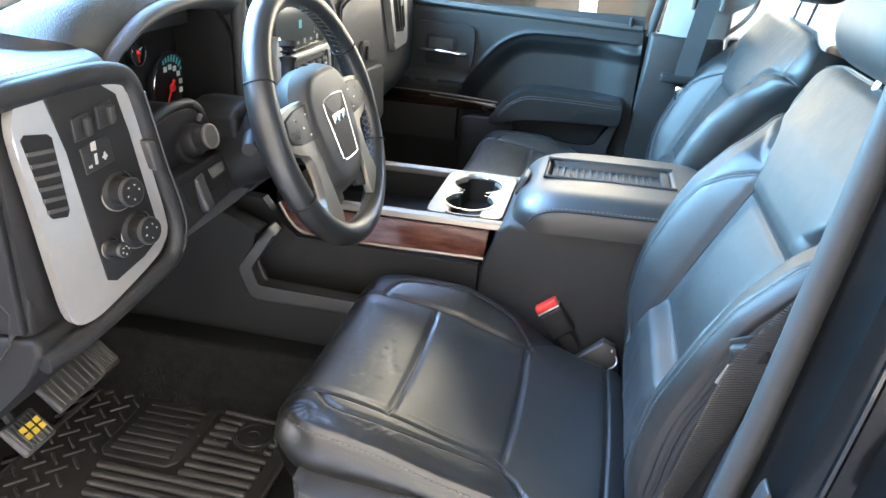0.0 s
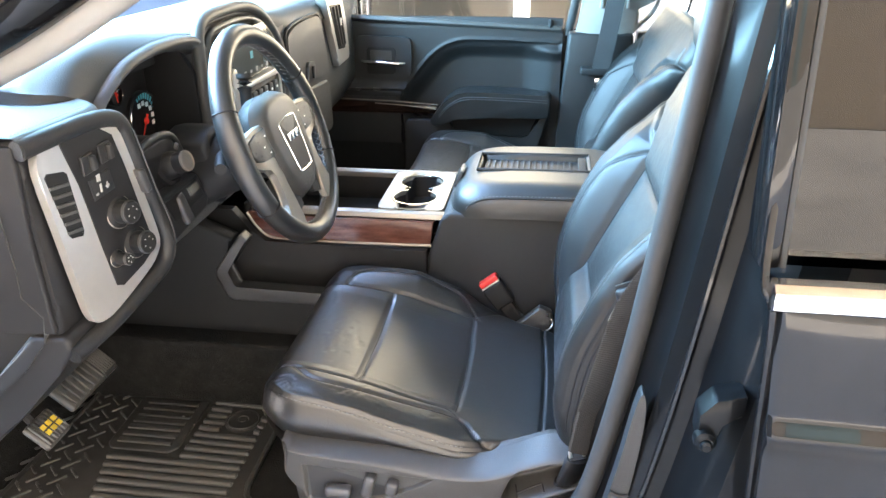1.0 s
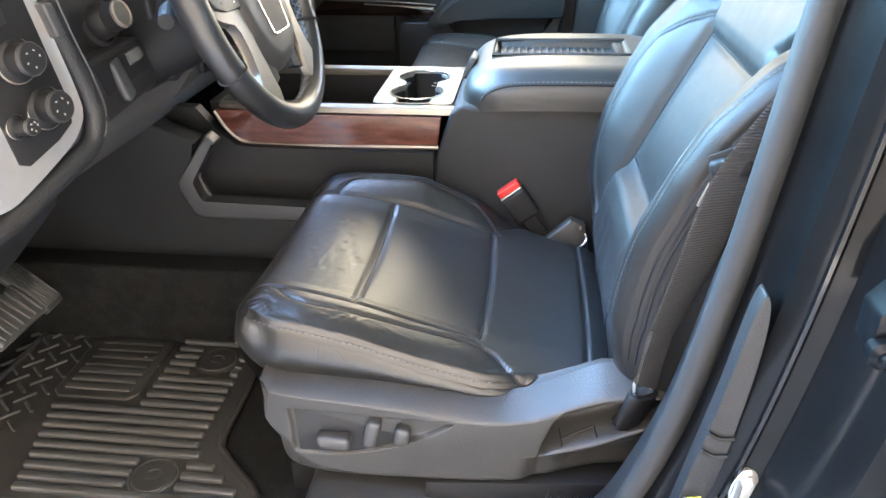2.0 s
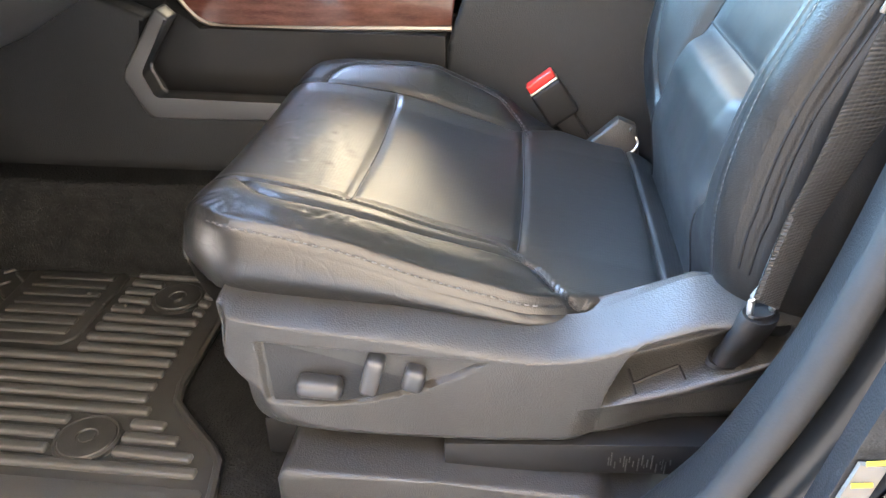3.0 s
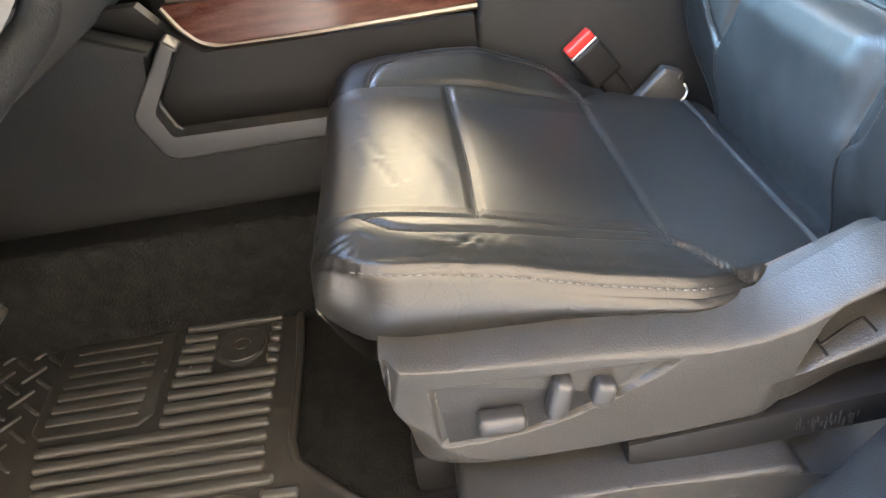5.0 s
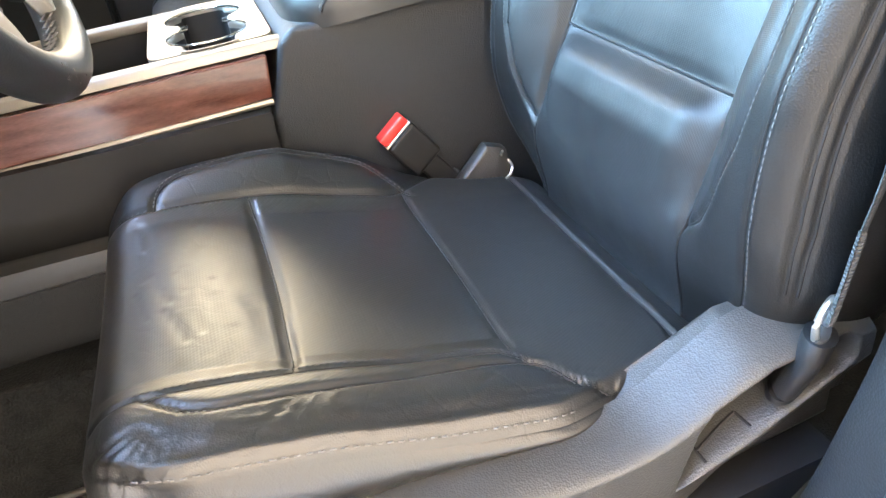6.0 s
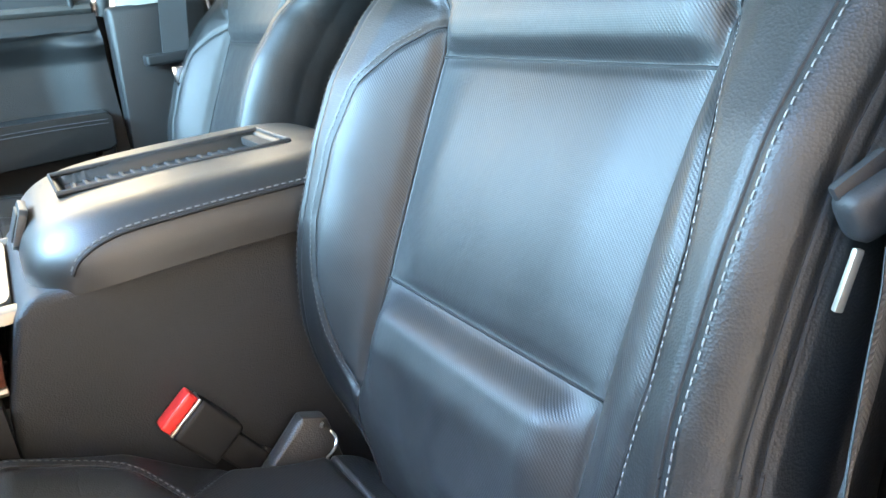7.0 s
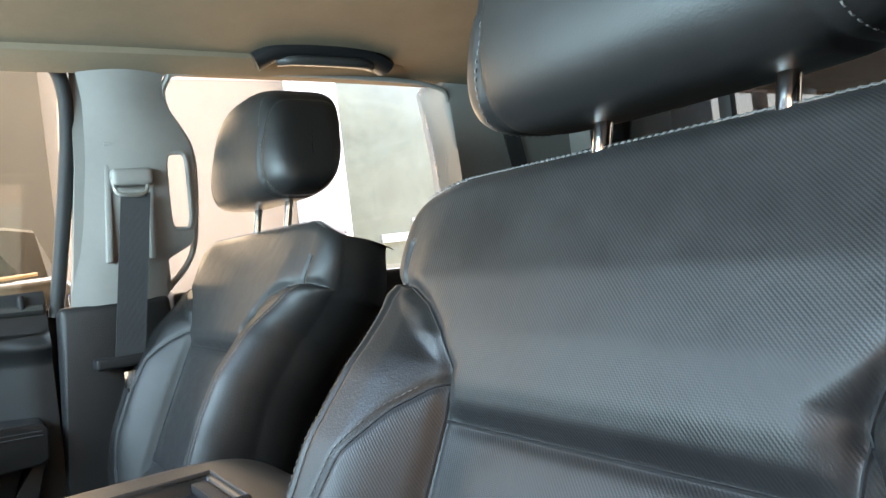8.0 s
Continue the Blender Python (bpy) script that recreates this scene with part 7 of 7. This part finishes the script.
for bx, by in ((-0.090, -0.638), (-0.105, -0.363)):
    part("fastener", lathe([(0.036, 0.008), (0.036, 0.0135), (0.033, 0.0150), (0.031, 0.0135), (0.030, 0.0155), (0.012, 0.0165), (0.011, 0.0150), (0.009, 0.0150), (0.0085, 0.0165), (0.001, 0.0165)], pose(bx, by, 0), 36), RUBBER, mat_thing, "round mat fastener")
lug = bmesh.new()
for i in range(6):
    for j in range(22):
        x, y = -0.362 - 0.021 * i, -0.285 - 0.0225 * j
        if (i + j) % 2:
            continue
        b = box(0, 0, 0, 0.036, 0.0130, 0.0095, 0.003, 2)
        for v in b.verts:
            v.co.y *= 1 - 0.8 * (abs(v.co.x) / 0.017) ** 2
            v.co.z *= 1 - 0.6 * (abs(v.co.x) / 0.017) ** 2
        b.transform(pose(x, y, 0.0100, 0, 0, 48 if i % 2 else -42))
        me = bpy.data.meshes.new("tmp")
        b.to_mesh(me)
        b.free()
        lug.from_mesh(me)
        bpy.data.meshes.remove(me)
lugs = part("tread_pattern", lug, RUBBER_WORN, mat_thing, "diamond tread lugs")
tagged(lugs, kind="stuff")
crumbs = part("crumbs", join(*[box(-0.198 + 0.016 * k, -0.393 - 0.003 * (k % 2), 0.0165, 0.004, 0.003, 0.003, 0.001, 1, (0, 0, 30 * k)) for k in range(3)], box(-0.230, -0.372, 0.0185, 0.005, 0.003, 0.003, 0.001)), PAPER)
tagged(crumbs, "pale crumbs lying on the rubber mat", "crumbs")

# ---- driver's belt and buckle ----
buckle = thing("belt_buckle", (0.41, -0.20, 0.24), "black belt buckle with a red button beside the cushion", "belt buckle")
bd = Vector((0.039, 0.0, -0.055)).normalized()
tip = Vector((0.381, -0.197, 0.290))
bw = Vector((0.80, 0.07, 0.60)).normalized()
mb4 = Matrix.Translation(tip) @ Matrix((bw, bw.cross(bd).normalized() * -1, -bd)).transposed().to_4x4()


def bar(cx, cy, cz, sx, sy, sz, bevel, name, mat, label=""):
    b = box(cx, cy, cz, sx, sy, sz, bevel, 3)
    b.transform(mb4)
    return part(name, b, mat, buckle, label)


bar(0, 0, -0.006, 0.041, 0.020, 0.012, 0.003, "button", RED, "red release button")
bar(0, 0, -0.0135, 0.042, 0.021, 0.003, 0.001, "slot_edge", STEEL)
bar(0, 0, -0.042, 0.045, 0.025, 0.054, 0.006, "housing", PLASTIC_DARK, "black buckle housing")
bar(0, 0, -0.088, 0.028, 0.018, 0.050, 0.004, "stalk", PLASTIC_DARK, "black stalk")
bar(0, 0, -0.130, 0.034, 0.006, 0.050, 0.002, "anchor_strap", WEBBING)
brkt = thing("seat_bracket", (0.47, -0.215, 0.17), "grey plastic seat hinge cover by the buckle", "bracket")
part("cover", prism([(0.40, 0.150), (0.43, 0.185), (0.490, 0.245), (0.515, 0.235), (0.525, 0.18), (0.52, 0.10), (0.40, 0.10)], "y", -0.225, -0.205, 0.006), PLASTIC, brkt)
part("spring", tube([(0.512 + 0.006 * math.cos(t), -0.228 + 0.006 * math.sin(t), 0.175 + 0.006 * t) for t in np.linspace(0, 10, 60)], 0.0016, 6), STEEL, brkt, "steel spring")
belt = thing("seat_belt", (0.55, -0.70, 0.25), "black seat belt with buckle tongue beside the driver's seat", "seat belt", "front seat belts")
part("anchor_sleeve", tube([(0.541, -0.682, 0.203), (0.542, -0.682, 0.208), (0.544, -0.684, 0.212), (0.550, -0.698, 0.250), (0.551, -0.699, 0.258), (0.552, -0.6995, 0.262)], [0.0245, 0.0245, 0.0225, 0.0225, 0.0215, 0.018], 24, flat=0.0115, up=(-0.6, 0.8, 0)), PLASTIC_DARK, belt, "black plastic anchor sleeve")
part("sleeve_slot", tube([(0.552, -0.6995, 0.2615), (0.5525, -0.6995, 0.2640)], 0.0150, 20, flat=0.006, up=(-0.6, 0.8, 0)), PLASTIC_SMOOTH, belt)
part("anchor_ring", tube([tuple(p) for p in curve([(0.543, -0.704, 0.258), (0.541, -0.706, 0.280), (0.552, -0.704, 0.294), (0.563, -0.698, 0.282), (0.560, -0.693, 0.258)], 20)], 0.0028, 8, closed=True), STEEL, belt, "steel anchor ring")


def strap(pts, wide, thick=0.0014, name="webbing", mat=None, label=""):
    """A flat strap along (place, across) pairs."""
    c = curve([(*p, *d) for p, d in pts], 50)
    g = np.zeros((50, 61, 3))
    for i, q in enumerate(c):
        d = Vector(q[3:]).normalized()
        along = Vector(c[min(i + 1, 49)][:3]) - Vector(c[max(i - 1, 0)][:3])
        nn = d.cross(along).normalized()
        for j in range(61):
            f = -0.5 + j / 30 if j <= 30 else 0.5 - (j - 30) / 30
            o = (thick / 2 + 0.0005 * abs(math.sin(j * math.pi / 3))) * (1 if j <= 30 else -1)
            g[i, j] = Vector(q[:3]) + d * wide * f + nn * o * min(1, (0.5 - abs(f)) * 12 + 0.2)
    return part(name, sheet(g), mat or WEBBING_SIDE, belt, label)


strap([((0.552, -0.708, 0.285), (0.58, 0.52, -0.5)), ((0.5565, -0.714, 0.341), (0.58, 0.52, -0.6)), ((0.566, -0.716, 0.380), (0.66, 0.52, -0.52)), ((0.582, -0.717, 0.440), (0.86, 0.40, -0.40)), ((0.594, -0.718, 0.492), (0.90, 0.33, -0.32)), ((0.613, -0.720, 0.54), (0.92, 0.15, -0.3)), ((0.690, -0.745, 0.70), (0.9, -0.2, -0.4)), ((0.78, -0.755, 0.97), (0.8, -0.5, -0.3))], 0.046, label="grey-black ribbed webbing")
strap([((0.551, -0.707, 0.276), (0.58, 0.52, -0.5)), ((0.554, -0.712, 0.315), (0.58, 0.52, -0.55)), ((0.558, -0.7145, 0.347), (0.58, 0.52, -0.6))], 0.045, 0.004, "sewn_end", WEBBING_SIDE, "sewn loop end")
part("tongue_cover", box(0.601, -0.710, 0.531, 0.040, 0.016, 0.022, 0.007, 3, (0, -24, -20)), PLASTIC_DARK, belt, "black tongue cover")
part("tongue_blade", box(0.580, -0.709, 0.502, 0.004, 0.003, 0.026, 0.001, 2, (0, 18, -20)), NICKEL, belt, "bright steel tongue")
part("tongue_plate", box(0.595, -0.705, 0.535, 0.026, 0.005, 0.020, 0.003, 2, (0, -30, -20)), PLASTIC_DARK, belt, "black tongue plate")
part("belt_stop", lathe([(0.006, 0), (0.006, 0.003), (0.003, 0.004)], pose(0.618, -0.7275, 0.50, 90, 0, 0), 12), PLASTIC_DARK, belt)
part("upper_guide", box(0.782, -0.757, 0.985, 0.07, 0.025, 0.04, 0.01, 3), PLASTIC, belt, "belt guide on the pillar")
tag_card = part("belt_label", prism([(0.629, 0.274), (0.637, 0.291), (0.652, 0.284), (0.655, 0.236), (0.637, 0.240)], "y", -0.6800, -0.6790), PAPER_TAN)
tagged(tag_card, "tan paper tag hanging behind the belt", "label")

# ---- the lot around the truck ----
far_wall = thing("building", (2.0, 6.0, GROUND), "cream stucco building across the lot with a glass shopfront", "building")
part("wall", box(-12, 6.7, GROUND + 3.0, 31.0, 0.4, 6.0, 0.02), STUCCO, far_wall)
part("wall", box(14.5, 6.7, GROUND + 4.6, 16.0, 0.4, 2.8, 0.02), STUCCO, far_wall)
# Shade on this stretch of wall is put into a darker tan panel.
BAY_SHADE = material("bay_shade_tint", (0.105, 0.080, 0.046), 0.8, mottle=0.1, mottle_size=0.5)
part("bay_panel", box(-0.05, 6.47, GROUND + 1.9, 2.6, 0.06, 3.8, 0.01), BAY_SHADE, far_wall, "added tan panel, the shade of the bay put into its colour")
COLUMN = material("column_paint", (0.62, 0.61, 0.59), 0.6, mottle=0.05, mottle_size=0.5)
part("column", box(3.75, 6.45, GROUND + 3.0, 0.5, 0.3, 6.0, 0.02), COLUMN, far_wall, "white painted column")
part("column", box(6.35, 6.45, GROUND + 3.0, 0.5, 0.3, 6.0, 0.02), COLUMN, far_wall, "white painted column")
SHOP_GLASS = material("shop_glass", (0.13, 0.155, 0.125), 0.25, mottle=0.15, mottle_size=0.6)
part("shop_window", box(5.0, 6.6, GROUND + 1.7, 2.2, 0.06, 3.0, 0.01), SHOP_GLASS, far_wall, "greenish shop glass")
part("shop_window", box(8.6, 6.6, GROUND + 1.7, 4.0, 0.06, 3.0, 0.01), SHOP_GLASS, far_wall, "greenish shop glass")
part("lettering", join(box(5.0, 6.55, 0.95, 0.20, 0.02, 0.10, 0), box(4.95, 6.55, 0.80, 0.95, 0.02, 0.09, 0), box(5.1, 6.55, 0.65, 0.55, 0.02, 0.08, 0)), WHITE_MARK, far_wall, "bars of white lettering")

# a dark car parked across the lot
CAR_PAINT = material("dark_car_paint", (0.030, 0.026, 0.020), 0.30, coat=0.5, coat_rough=0.12, mottle=0.08, mottle_size=0.6)
CAR_GLASS = material("privacy_glass", (0.014, 0.013, 0.011), 0.12, mottle=0.05, mottle_size=0.5)
car = thing("parked_car", (-1.2, 4.5, GROUND), "dark brown-black wagon parked across the lot", "car")
part("body", prism([(-3.55, -0.36), (-3.60, 0.30), (-3.45, 0.46), (-2.45, 0.62), (-1.75, 0.70), (0.90, 0.76), (0.99, 0.66), (1.02, 0.20), (0.98, -0.36)], "y", 3.60, 5.35, 0.06, 4), CAR_PAINT, car)
rows_c = []
for yy, inset in ((3.63, 0.0), (3.74, 0.93), (3.80, 1.0), (5.15, 1.0), (5.21, 0.93), (5.32, 0.0)):
    rows_c.append([(-2.05 + 0.85 * inset, yy, 0.68 + 0.31 * inset), (-1.0 + 0.15 * inset, yy, 0.735 + 0.30 * inset), (0.0, yy, 0.745 + 0.30 * inset), (0.70 - 0.02 * inset, yy, 0.752 + 0.285 * inset), (0.84 - 0.03 * inset, yy, 0.755 + 0.255 * inset), (0.92, yy, 0.70)])
part("cabin", sheet(np.array(rows_c)), CAR_PAINT, car, "dark roof and pillars")
for pts in ([(-1.72, 0.745), (-0.99, 0.965), (-0.52, 0.985), (-0.55, 0.765)], [(-0.49, 0.767), (-0.46, 0.987), (0.18, 0.990), (0.26, 0.775)], [(0.32, 0.777), (0.25, 0.990), (0.58, 0.982), (0.70, 0.80), (0.69, 0.782)]):
    win = bmesh.new()
    vs = [win.verts.new((q, 3.626 + (r - 0.745) * 0.40, r)) for q, r in pts]
    ws = [win.verts.new((q, 3.618 + (r - 0.745) * 0.40, r)) for q, r in pts]
    win.faces.new(vs)
    win.faces.new(ws[::-1])
    for k in range(len(vs)):
        win.faces.new((vs[k], ws[k], ws[k - 1], vs[k - 1]))
    part("side_window", win, CAR_GLASS, car, "dark privacy glass")
part("belt_moulding", tube([(-1.80, 3.597, 0.715), (-0.5, 3.594, 0.742), (0.40, 3.594, 0.752), (0.79, 3.598, 0.772)], 0.010, 8), PAPER_TAN, car, "pale belt moulding")
part("rear_lamp", box(0.955, 3.68, 0.56, 0.09, 0.20, 0.20, 0.03, 3), CAR_GLASS, car, "dark rear lamp")
part("rear_bumper", box(0.99, 4.475, 0.0, 0.14, 1.70, 0.26, 0.04, 3), CAR_PAINT, car)
for xx in (-2.75, 0.15):
    for yy, way in ((3.70, 1), (5.25, -1)):
        m = pose(xx, yy, GROUND + 0.34, 90 * way, 0, 0)
        wheel = part("wheel", lathe([(0.20, -0.10), (0.31, -0.11), (0.34, -0.08), (0.34, 0.08), (0.31, 0.11), (0.20, 0.10)], m, 32), RUBBER, car, "black tyre")
        part("rim", lathe([(0.0, 0.075), (0.06, 0.080), (0.17, 0.070), (0.21, 0.095)], m, 24), NICKEL, wheel, "grey alloy rim")
near_wall = thing("building", (0.0, -6.6, GROUND), "tan stucco building behind the camera, in sun", "building")
part("wall", box(3.0, -6.8, GROUND + 4.8, 60.0, 0.4, 9.6, 0.02), STUCCO_TAN, near_wall)
part("eave", box(3.0, -6.4, GROUND + 9.65, 60.0, 1.0, 0.12, 0.01), WHITE_FRAME, near_wall)
for xx in (-6.0, 1.5, 9.0, 15.0):
    part("doorway", box(xx, -6.59, GROUND + 1.1, 1.6, 0.05, 2.2, 0.01), SHOP_GLASS, near_wall, "dark glazed doorway")
# Unseen dark strip, added so the rear door reflects ground as if in shade.
SHADED_STRIP = material("shaded_ground_tint", (0.125, 0.106, 0.082), 0.85, grain=0.5, grain_size=0.008, mottle=0.25, mottle_size=0.9, other=(0.14, 0.118, 0.09))
drive = part("road", box(3.0, -5.25, GROUND + 0.004, 60, 2.7, 0.008, 0), SHADED_STRIP)
tagged(drive, "added brown-grey ground strip, dark as if shaded, for the rear door's reflection", "road", kind="structure")

# ---- carport roof over the bay: unseen, added to block sun and high sky ----
port = thing("carport", (3.0, 1.3, GROUND), "unseen tan carport roof on white steel posts, added to block sun and high sky", "carport")
part("roof", box(3.65, 0.6, 3.0, 8.9, 5.8, 0.12, 0.01), STUCCO_TAN, port, "tan sheet roof")
for xx in (0.3, 6.9):
    for yy in (-2.2, 3.4):
        part("post", box(xx if yy > 0 else xx + 0.9 + (6.0 if xx < 1 else 0), yy, (GROUND + 2.94) / 2, 0.10, 0.10, 2.94 - GROUND, 0.006), WHITE_FRAME, port)
